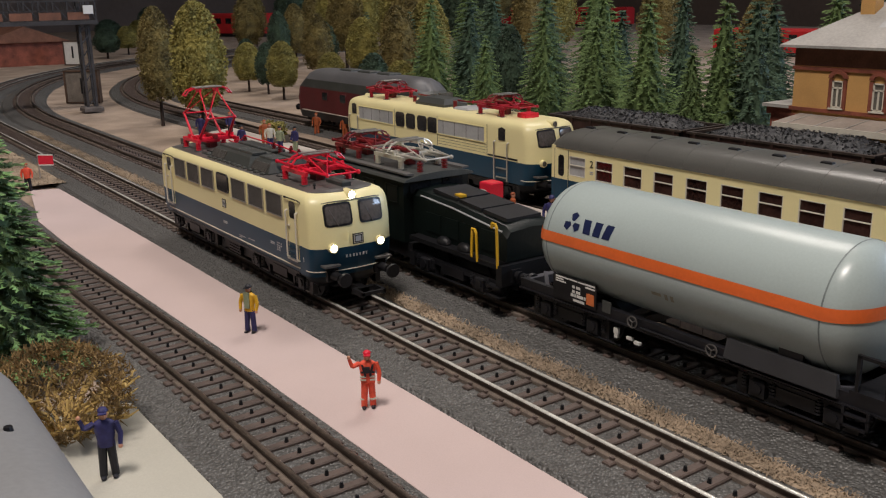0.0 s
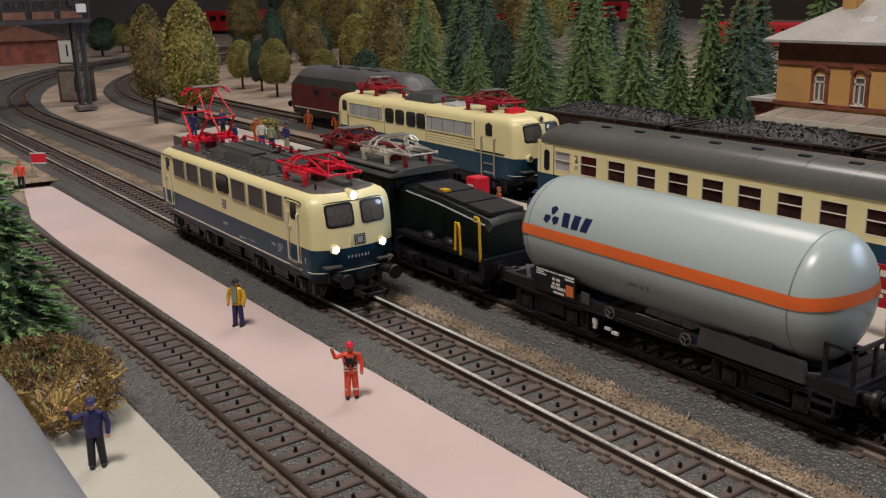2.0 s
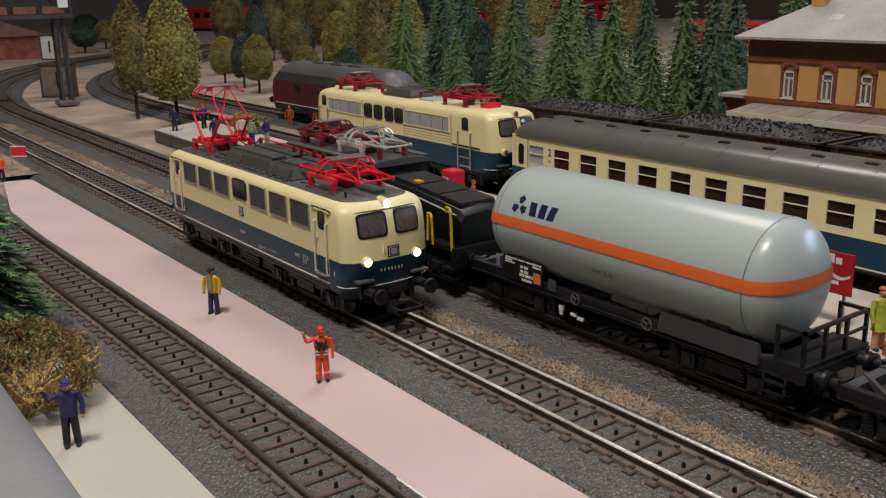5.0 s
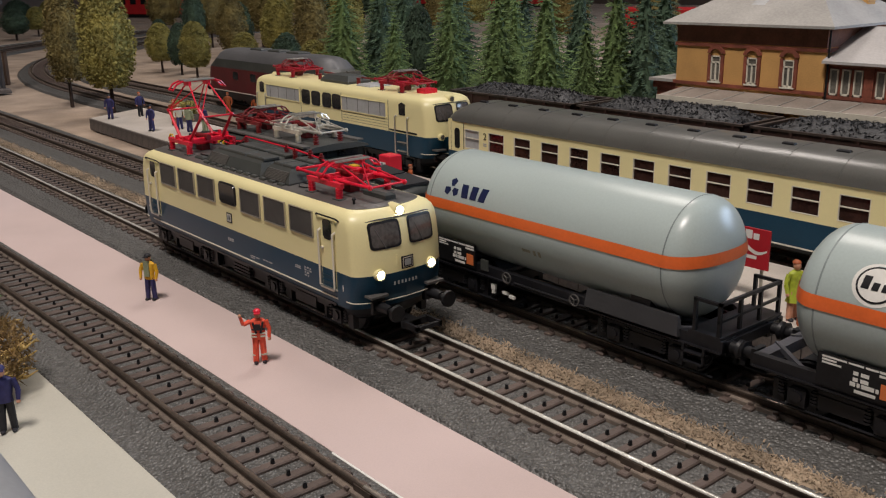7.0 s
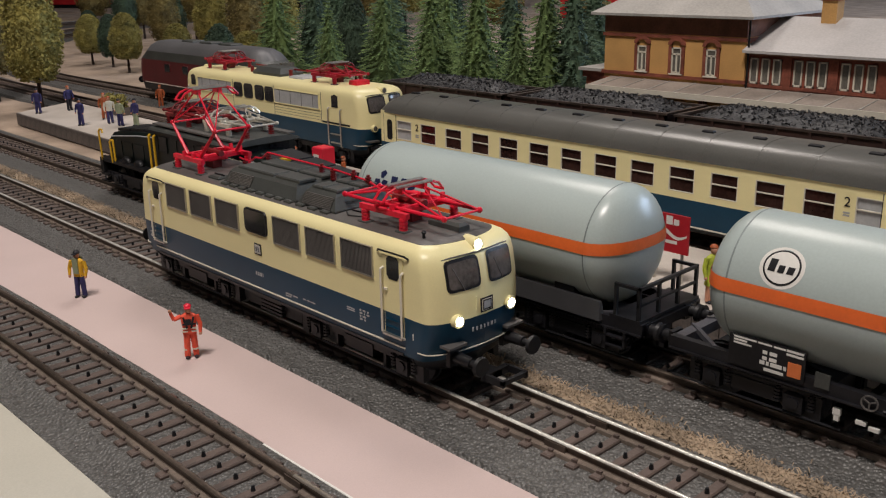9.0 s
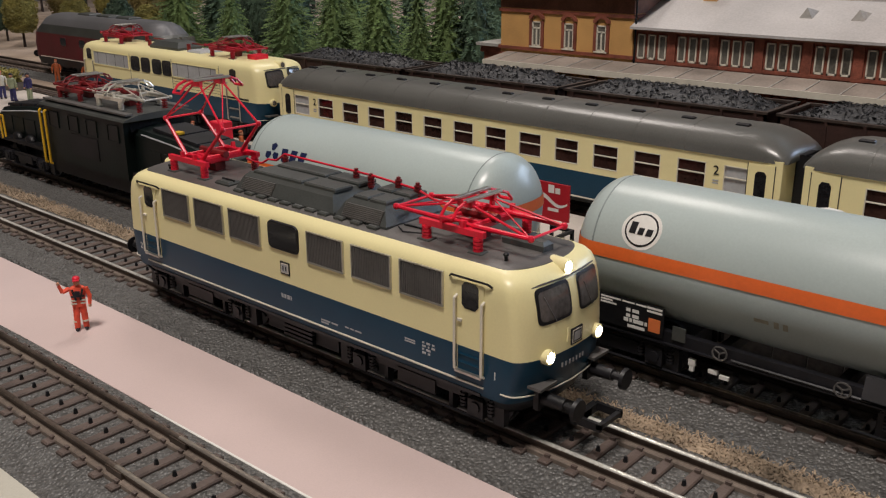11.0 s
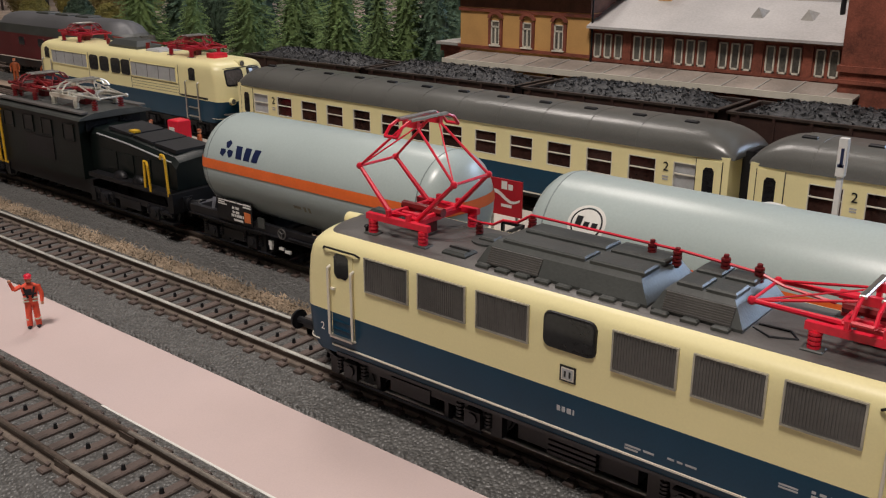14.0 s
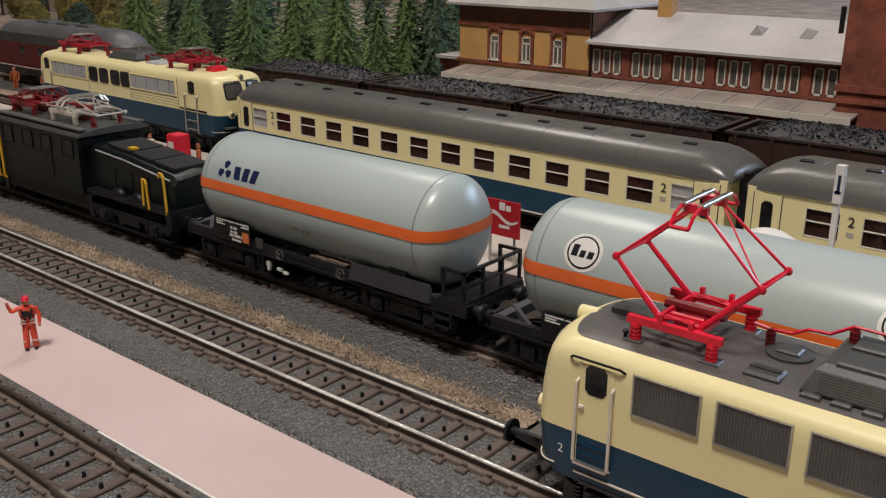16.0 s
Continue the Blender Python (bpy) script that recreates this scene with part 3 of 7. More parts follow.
def buffers(parent, ends=(1, -1), x0=6.75, x1=7.9, z=1.05):
    for e in ends:
        for y in (-0.875, 0.875):
            s = Shape()
            s.box(min(e * x0, e * (x0 + 0.12)), max(e * x0, e * (x0 + 0.12)), y - 0.2, y + 0.2, z - 0.2, z + 0.2)
            s.tube((e * (x0 + 0.1), y, z), (e * (x0 + 0.62), y, z), 0.15, 0.13, 12)
            s.tube((e * (x0 + 0.6), y, z), (e * (x1 - 0.07), y, z), 0.085, n=10)
            s.tube((e * (x1 - 0.08), y, z), (e * x1, y, z), 0.24, 0.22, 16)
            part("buffer", s, BLACK, parent)
        c = Shape()
        lo, hi = sorted((e * (x0 - 0.5), e * (x1 - 0.35)))
        c.box(lo, hi, -0.14, 0.14, 0.42, 0.58)
        lo, hi = sorted((e * (x1 - 0.4), e * (x1 + 0.2)))
        c.box(lo, hi, -0.42, -0.34, 0.45, 0.62).box(lo, hi, 0.34, 0.42, 0.45, 0.62).box(hi - 0.1 if e > 0 else lo, hi if e > 0 else lo + 0.1, -0.42, 0.42, 0.50, 0.60)
        c.box(min(lo, e * (x1 - 0.5)), max(lo, e * (x1 - 0.35)), -0.42, 0.42, 0.42, 0.60)
        part("coupling", c, BLACK, parent, "black loop coupling", 0)


def pantograph(parent, x, raised, red=RED, head=RED, z0=3.98, foot_y=0.82, scale=1.0):
    """A diamond pantograph on four insulators."""
    p = part("pantograph", Shape().box(-0.25, 0.25, -0.3, 0.3, 0.24, 0.36), red, parent, "red pantograph, raised" if raised else "red pantograph, folded down", 0, place_at(x, 0, z0))
    foot_x = 0.69
    for fx in (-foot_x, foot_x):
        for fy in (-foot_y, foot_y):
            part("foot_pad", Shape().chamfer(fx - 0.17, fx + 0.17, fy - 0.13, fy + 0.13, -0.05, 0.045, 0.02), VENT, p, smooth=0)
            s = Shape()
            for k in range(4):
                s.tube((fx, fy, 0.04 + 0.075 * k), (fx, fy, 0.09 + 0.075 * k), 0.105, n=10).tube((fx, fy, 0.08 + 0.075 * k), (fx, fy, 0.12 + 0.075 * k), 0.08, n=8)
            part("insulator", s, red, p)
    f = Shape()
    for fy in (-foot_y, foot_y):
        f.box(-0.85, 0.85, fy - 0.06, fy + 0.06, 0.33, 0.46)
        for fx in (-0.25, 0.3):
            f.box(fx - 0.04, fx + 0.04, fy - 0.05, fy + 0.05, 0.46, 0.60)
    for fx in (-0.38, 0.38):
        f.box(fx - 0.06, fx + 0.06, -foot_y, foot_y, 0.34, 0.44)
    f.tube((-0.3, -0.3, 0.42), (0.3, -0.3, 0.42), 0.07).tube((-0.3, 0.3, 0.42), (0.3, 0.3, 0.42), 0.07)
    part("base_frame", f, red, p, smooth=30)
    m = Shape().tube((-0.55, 0.0, 0.50), (0.55, 0.0, 0.50), 0.10, n=8).box(-0.2, 0.25, -0.16, 0.16, -0.02, 0.26)
    part("lift_cylinder", m, DARKRED, p)
    knee_x, knee_z, top = (1.29, 1.34, 2.36) if raised else (1.80, 0.46, 0.80)
    knee_x, base_y, knee_y = knee_x * scale, 0.62, 0.57
    for e in (-1, 1):
        for y in (-1, 1):
            low = Shape().tube((e * 0.38, y * base_y, 0.46), (e * knee_x, y * knee_y, knee_z), 0.06, 0.042, 8)
            low.ball((e * knee_x, y * knee_y, knee_z), (0.078, 0.078, 0.078), 8, 5)
            low.tube((e * 0.38, y * base_y, 0.46), (-e * 0.25, y * base_y, 0.52), 0.05, 0.03, 6)
            part("lower_arm", low, red, p)
            part("upper_arm", Shape().tube((e * knee_x, y * knee_y, knee_z), (e * 0.12, y * 0.36, top), 0.03, 0.026, 6), red, p)
        part("knee_tube", Shape().tube((e * knee_x, -knee_y, knee_z), (e * knee_x, knee_y, knee_z), 0.03, n=6), red, p)
        part("base_shaft", Shape().tube((e * 0.38, -base_y, 0.46), (e * 0.38, base_y, 0.46), 0.05, n=6), red, p)
        part("cross_stay", Shape().tube((e * knee_x, -knee_y, knee_z), (e * 0.12, 0.36, top), 0.018, n=5), red, p)
    h = Shape()
    for e in (-0.16, 0.16):
        h.pipe([(e, -0.98, top - 0.16), (e, -0.82, top + 0.02), (e, -0.6, top + 0.10), (e, 0.6, top + 0.10), (e, 0.82, top + 0.02), (e, 0.98, top - 0.16)], 0.034, 6)
    for y in (-0.98, 0.98):
        h.tube((-0.16, y, top - 0.16), (0.16, y, top - 0.16), 0.04, n=6)
    for y in (-0.36, 0.36):
        h.box(-0.2, 0.2, y - 0.05, y + 0.05, top - 0.06, top + 0.09)
    bar = part("collector_head", h, head, p, "red collector head with horns")
    for e in (-0.16, 0.16):
        part("contact_strip", Shape().chamfer(e - 0.055, e + 0.055, -0.58, 0.58, top + 0.10, top + 0.155, 0.015), SILVER, bar, "bare steel contact strip", 0)
    return p


def framed(parent, x0, x1, z0, z1, y, face, frame_mat, panel_mat, ribs=0, name="louvre_panel"):
    """A panel set in a raised frame on a side wall that faces -y or +y."""
    e = -1 if face < 0 else 1
    if name == "side_window":
        def outline(g, r):
            return [(cx + r * math.cos(radians(a)), cz + r * math.sin(radians(a))) for cx, cz, a0 in ((x1 + g - r, z1 + g - r, 0), (x0 - g + r, z1 + g - r, 90), (x0 - g + r, z0 - g + r, 180), (x1 + g - r, z0 - g + r, 270)) for a in range(a0, a0 + 91, 30)]
        rim = part("side_window", Shape().stack([[(a, y, b) for a, b in outline(0.045, 0.15)], [(a, y + e * 0.04, b) for a, b in outline(0.03, 0.14)]]), frame_mat, parent, "window with a dark rounded frame", 0)
        part("pane", Shape().stack([[(a, y + e * 0.03, b) for a, b in outline(0.0, 0.11)], [(a, y + e * 0.046, b) for a, b in outline(-0.006, 0.11)]]), panel_mat, rim, smooth=0)
        return rim
    lo, hi = sorted((y, y + e * 0.018))
    ob = part(name, Shape().box(x0, x1, lo, hi, z0, z1), panel_mat, parent, smooth=0)
    f = Shape()
    lo, hi = sorted((y, y + e * 0.045))
    t = 0.035
    f.box(x0 - t, x1 + t, lo, hi, z0 - t, z0).box(x0 - t, x1 + t, lo, hi, z1, z1 + t * 0.7).box(x0 - t, x0, lo, hi, z0, z1).box(x1, x1 + t, lo, hi, z0, z1)
    part("frame", f, frame_mat, ob, smooth=0)
    if ribs:
        r = Shape()
        lo, hi = sorted((y + e * 0.018, y + e * 0.032))
        for k in range(ribs):
            x = x0 + (x1 - x0) * (k + 0.5) / ribs
            r.box(x - 0.010, x + 0.010, lo, hi - 0.006 if e > 0 else hi, z0, z1)
        part("ribs", r, panel_mat, ob, smooth=0)
    return ob


def cab_door(parent, x, side, mirror):
    y = side * 1.5
    d = part("cab_door", Shape().box(x - 0.34, x + 0.34, min(y, y + side * 0.012), max(y, y + side * 0.012), 1.37, 3.31), BEIGE, parent, "beige cab door with a rounded window", 0)
    part("door_foot", Shape().box(x - 0.32, x + 0.32, min(y, y + side * 0.018), max(y, y + side * 0.018), 1.37, WAIST), BLUE, d, smooth=0)
    out = [(x - 0.21, 2.84), (x - 0.13, 2.75), (x + 0.13, 2.75), (x + 0.21, 2.84), (x + 0.21, 3.22), (x + 0.13, 3.30), (x - 0.13, 3.30), (x - 0.21, 3.22)]
    part("window", Shape().stack([[(a, y + side * 0.005, b) for a, b in out], [(a, y + side * 0.024, b) for a, b in out]]), GLASS, d, smooth=0)
    g = Shape().pipe([(x - 0.53, y, 3.34), (x - 0.45, y + side * 0.05, 3.40), (x + 0.45, y + side * 0.05, 3.40), (x + 0.53, y - side * 0.01, 3.33)], 0.024, 5)
    part("rain_gutter", g, BLACK, d)
    for dx in (-0.345, 0.345):
        part("handrail", Shape().pipe([(x + dx, y, 2.99), (x + dx, y + side * 0.09, 2.95), (x + dx, y + side * 0.09, 1.44), (x + dx, y, 1.38)], 0.03, 6), CREAM, d, "cream handrail")
    part("door_handle", Shape().box(x - 0.31, x - 0.20, min(y, y + side * 0.06), max(y, y + side * 0.06), 2.46, 2.51), CREAM, d, smooth=0)
    st = Shape().box(x - 0.34, x + 0.34, min(y, y + side * 0.10), max(y, y + side * 0.10), 1.36, 1.41)
    part("step", st, SILVER, d, smooth=0)
    for z in (1.58, 1.76):
        part("kick_rail", Shape().tube((x - 0.30, y + side * 0.03, z), (x + 0.30, y + side * 0.03, z), 0.018, n=5), BLUE, d)


def bars(s, x, z, y, rows, h=0.06, gap=0.05):
    """Print too fine to read, as small bars on a side that faces -y."""
    for row in rows:
        cx = x
        for w in row:
            s.box(cx, cx + w, y - 0.006, y, z, z + h)
            cx += w + gap
        z -= h * 1.7
    return s


def badge(parent, x, z, y, w=0.24, h=0.22):
    b = part("badge", Shape().box(x - w, x + w, y - 0.02, y, z - h, z + h), BLACK, parent, "small framed railway badge", 0)
    part("badge_plate", Shape().box(x - w + 0.035, x + w - 0.035, y - 0.026, y - 0.02, z - h + 0.035, z + h - 0.035), CREAM, b, smooth=0)
    k = Shape().box(x - w + 0.055, x + w - 0.055, y - 0.030, y - 0.026, z - h + 0.055, z + h - 0.055)
    part("badge_field", k, GREYPRINT, b, smooth=0)
    part("badge_mark", Shape().box(x - 0.07, x - 0.03, y - 0.034, y - 0.03, z - 0.06, z + 0.06).box(x + 0.03, x + 0.07, y - 0.034, y - 0.03, z - 0.06, z + 0.06), BLACK, b, smooth=0)


def cab_front(parent, end, lights):
    for e in (-1, 1):
        c = [(e * 0.19, 2.68), (e * 1.0, 2.66), (e * 1.0, 3.26), (e * 0.19, 3.29)]
        c = c if e > 0 else [c[1], c[0], c[3], c[2]]
        w = part("cab_window", nose_patch(Shape(), grow(c, 0.065), 0.012, end), BLACK, parent, "black-framed windscreen", 30)
        part("pane", nose_patch(Shape(), c, 0.022, end), CAB_GLASS, w, smooth=30)
        y0 = e * 0.62
        part("wiper", Shape().tube((end * (nose_x(y0, 2.62) + 0.03), end * y0, 2.62), (end * (nose_x(y0 - 0.25, 3.15) + 0.03), end * (y0 - 0.25), 3.15), 0.012, n=4), LOUVRE, w)
    drip = Shape()
    pts = [(end * (nose_x(y, 3.38) + 0.01), end * y, 3.38 - 0.12 * (abs(y) / 1.25) ** 6) for y in [-1.25 + 2.5 * k / 12 for k in range(13)]]
    part("drip_rail", drip.pipe(pts, 0.018, 5), LOUVRE, parent)
    for y, z in ((-0.86, 1.935), (0.86, 1.935), (0.0, 3.52)):
        x = nose_x(y, z)
        hs = Shape().tube((end * (x - 0.30), y, z), (end * (x + 0.09), y, z), 0.17, 0.155, 16)
        h = part("headlight", hs, BEIGE, parent, "round headlamp, lit" if lights else "round headlamp")
        part("lens", Shape().tube((end * (x + 0.07), y, z), (end * (x + 0.115), y, z), 0.125, 0.10, 16), LAMP if lights else PANE, h)
    part("nose_rail", Shape().tube((end * (nose_x(0.3, 2.3) + 0.05), end * -0.34, 2.12), (end * (nose_x(0.3, 2.3) + 0.05), end * -0.34, 2.42), 0.02, n=5), BEIGE, parent)
    ski = Shape()
    rings = [ring_at(z, l, w) for z, l, w in ((0.55, 6.60, 1.15), (0.75, 6.82, 1.32), (0.955, 6.90, 1.47))]
    keep = []
    for ring in rings:
        keep.append([p for p in ring if p[0] * end > 5.0])
    part("apron", ski.stack(keep, closed=True, low=True, high=True), UNDER, parent, "black nose apron", 40)
    for y in (-0.95, 0.95):
        part("buffer_step", Shape().box(min(end * 6.8, end * 7.18), max(end * 6.8, end * 7.18), y - 0.28, y + 0.28, 1.34, 1.40), LOUVRE, parent, smooth=0)
    line = [(p[0] * 1.003, p[1] * 1.004, 1.17) for p in ring_at(1.17, 7.07, 1.5) if p[0] * end > 5.6]
    part("white_line", Shape().pipe(line, 0.016, 4), CREAM, parent)


def express_loco(x):
    """The ivory and blue electric that runs along the main track."""
    loco = thing("electric_locomotive", x, 0, 0, "ivory and ocean-blue electric model locomotive with red pantographs", "locomotive")
    shell(loco, BLUE, BEIGE, ROOF, "ocean-blue lower body", "ivory upper body with a rounded nose")
    for end in (1, -1):
        cab_front(loco, end, end > 0)
    for side in (-1, 1):
        for x0 in (-4.92, -3.47, -2.02, 0.88, 2.335, 3.785):
            framed(loco, x0, x0 + 1.135, 2.67, 3.37, side * 1.5, side, SILVER, LOUVRE, 22)
        framed(loco, -0.50, 0.50, 2.76, 3.37, side * 1.5, side, BLACK, GLASS, 0, "side_window")
        for xd in (5.645, -5.645):
            cab_door(loco, xd, side, False)
        sill = Shape().box(-6.0, 6.0, min(side * 1.5, side * 1.525), max(side * 1.5, side * 1.525), 1.14, 1.175)
        part("white_line", sill, CREAM, loco, smooth=0)
        part("sill_beam", Shape().box(-5.9, 5.9, min(side * 1.44, side * 1.5), max(side * 1.44, side * 1.5), 0.93, 1.0), UNDER, loco, smooth=0)
    badge(loco, 0.0, 2.29, -1.5, 0.165, 0.155)
    s = Shape()
    bars(s, -0.20, 1.52, -1.502, [(0.07, 0.07, 0.09, 0.03)], 0.10, 0.035)
    bars(s, 1.2, 1.31, -1.502, [(0.3, 0.2), (0.25,)], 0.035)
    bars(s, 2.0, 1.34, -1.502, [(0.12, 0.1, 0.2)], 0.035)
    bars(s, 3.85, 1.62, -1.502, [(0.3,), (0.3,)], 0.03)
    bars(s, 4.35, 1.66, -1.502, [(0.06, 0.10, 0.06), (0.10, 0.04, 0.10), (0.05, 0.12), (0.1, 0.06)], 0.045, 0.06)
    tagged(part("printed_marks", s, GREYPRINT, loco, "small pale printed marks", 0), kind="stuff")
    lettering("cab_number", "1", 0.17, WHITE, loco, (6.27, -1.503, 1.50))
    lettering("cab_number", "2", 0.17, WHITE, loco, (-6.30, -1.497, 1.50))
    plate = Shape()
    for k, w in enumerate((0.06, 0.06, 0.07, 0.05, 0.05, 0.07, 0.05)):
        yy = -0.42 + k * 0.12
        plate.box(nose_x(yy, 1.62) + 0.004, nose_x(yy, 1.62) + 0.016, yy, yy + w * 0.8, 1.57, 1.66)
    part("number_bars", plate, GREYPRINT, loco, smooth=0)
    xb = nose_x(0.1, 2.14)
    for a, m, dx in ((0.17, BLACK, 0.012), (0.135, CREAM, 0.02), (0.12, BLACK, 0.024), (0.09, GREYPRINT, 0.028)):
        part("nose_badge", Shape().box(xb - 0.05, xb + dx, 0.02 - a * 1.15, 0.02 + a * 1.15, 2.14 - a, 2.14 + a), m, loco, smooth=0)
    # roof gear
    pantograph(loco, -4.64, True, z0=3.66)
    pantograph(loco, 4.58, False, z0=3.66)
    for x0, x1, grilles, plates in ((-2.47, 1.14, ((-2.24, -1.07),), ((-2.07, -0.27), (-0.17, 0.92))), (1.22, 2.82, ((1.42, 2.62),), ((1.52, 1.98), (2.04, 2.56)))):
        low, high, top = 0.94, 0.74, 4.12
        rings = [[(x0, -low, 3.55), (x1, -low, 3.55), (x1, low, 3.55), (x0, low, 3.55)], [(x0, -low, 3.72), (x1, -low, 3.72), (x1, low, 3.72), (x0, low, 3.72)],
                 [(x0 + 0.14, -high - 0.02, top - 0.10), (x1 - 0.20, -high - 0.02, top - 0.10), (x1 - 0.20, high + 0.02, top - 0.10), (x0 + 0.14, high + 0.02, top - 0.10)],
                 [(x0 + 0.24, -high + 0.10, top), (x1 - 0.30, -high + 0.10, top), (x1 - 0.30, high - 0.10, top), (x0 + 0.24, high - 0.10, top)]]
        hood = part("roof_hood", Shape().stack(rings), VENT, loco, "slate-grey roof hood with louvred slopes", 0)
        for xa, xb2 in grilles:
            for side in (-1, 1):
                for k in range(8):
                    u = (k + 0.6) / 8.4
                    yy, zz = side * (low + (high + 0.02 - low) * u), 3.72 + (top - 0.10 - 3.72) * u
                    part("slat", Shape().box(xa, xb2, min(yy, yy + side * 0.035), max(yy, yy + side * 0.035), zz - 0.012, zz + 0.026), LOUVRE, hood, smooth=0)
        for xa, xb2 in plates:
            for ya in (-0.66, 0.10):
                part("top_plate", Shape().chamfer(xa, xb2, ya, ya + 0.56, top - 0.02, top + 0.07, 0.03), VENT, hood, smooth=0)
        n = int((x1 - x0) / 0.42)
        for k in range(n):
            xa = x0 + (k + 0.1) * (x1 - x0) / n
            part("hood_foot", Shape().chamfer(xa, xa + 0.30, -low - 0.13, -low, 3.58, 3.73, 0.03), VENT, hood, smooth=0)
    part("roof_hatch", Shape().chamfer(-3.38, -2.80, -0.92, -0.50, 3.60, 3.76, 0.05), VENT, loco, smooth=0)
    part("roof_hatch", Shape().tube((-3.05, 0.28, 3.64), (-3.05, 0.28, 3.73), 0.40, n=18), VENT, loco)
    part("hatch_lid", Shape().chamfer(-3.24, -2.86, 0.12, 0.44, 3.72, 3.79, 0.03), VENT, loco, smooth=0)
    part("hatch_hinge", Shape().tube((-3.34, -0.70, 3.77), (-2.84, -0.70, 3.77), 0.03, n=6), BLACK, loco)
    for xr in (5.75, -5.75):
        part("roof_resistor", Shape().chamfer(xr - 0.5, xr + 0.55, -0.02, 0.32, 3.64, 3.87, 0.07), VENT, loco, smooth=0)
        part("roof_whistle", Shape().tube((xr + 0.25, -0.85, 3.62), (xr + 0.25, -0.85, 3.82), 0.035, n=8).ball((xr + 0.25, -0.85, 3.80), (0.06, 0.06, 0.05), 8, 5), BLACK, loco)
    y = 0.42
    wire = [(-3.75, y, 4.02), (-3.45, y, 3.98), (-3.1, y, 4.0), (-2.85, y, 4.14), (-2.5, y, 4.16), (-2.15, y, 4.38), (0.5, y, 4.34), (1.1, y, 4.33), (1.9, y, 4.28), (2.5, y, 4.24), (2.95, y, 4.10), (3.8, y, 4.02)]
    part("roof_cable", Shape().pipe(wire, 0.03, 6), RED, loco, "red roof conductor")
    for xi, base in ((-3.45, 3.68), (-2.13, 4.06), (0.5, 4.10), (1.0, 4.05), (1.9, 4.12), (2.5, 4.08)):
        s = Shape()
        for k in range(4):
            s.tube((xi, y, base + 0.07 * k), (xi, y, base + 0.045 + 0.07 * k), 0.085, n=10)
        s.tube((xi, y, base - 0.05), (xi, y, base + 0.32), 0.05, n=8)
        part("cable_insulator", s, DARKRED, loco)
    part("roof_wire", Shape().pipe([(2.85, -0.6, 3.68), (3.2, -0.82, 3.69), (3.6, -0.66, 3.69), (3.4, -0.42, 3.70), (2.9, -0.45, 3.70)], 0.02, 5), BLACK, loco)
    wheels = bogie(loco, -3.95) + bogie(loco, 3.95)
    mid = Shape().box(-1.3, 1.3, -1.1, 1.1, 0.35, 0.95)
    for k in range(5):
        mid.box(-0.55, 0.5, -1.22, -1.1, 0.36 + 0.11 * k, 0.43 + 0.11 * k)
    part("transformer_tank", mid, UNDER, loco, smooth=0)
    buffers(loco, x0=6.9, x1=7.85)
    return loco, wheels


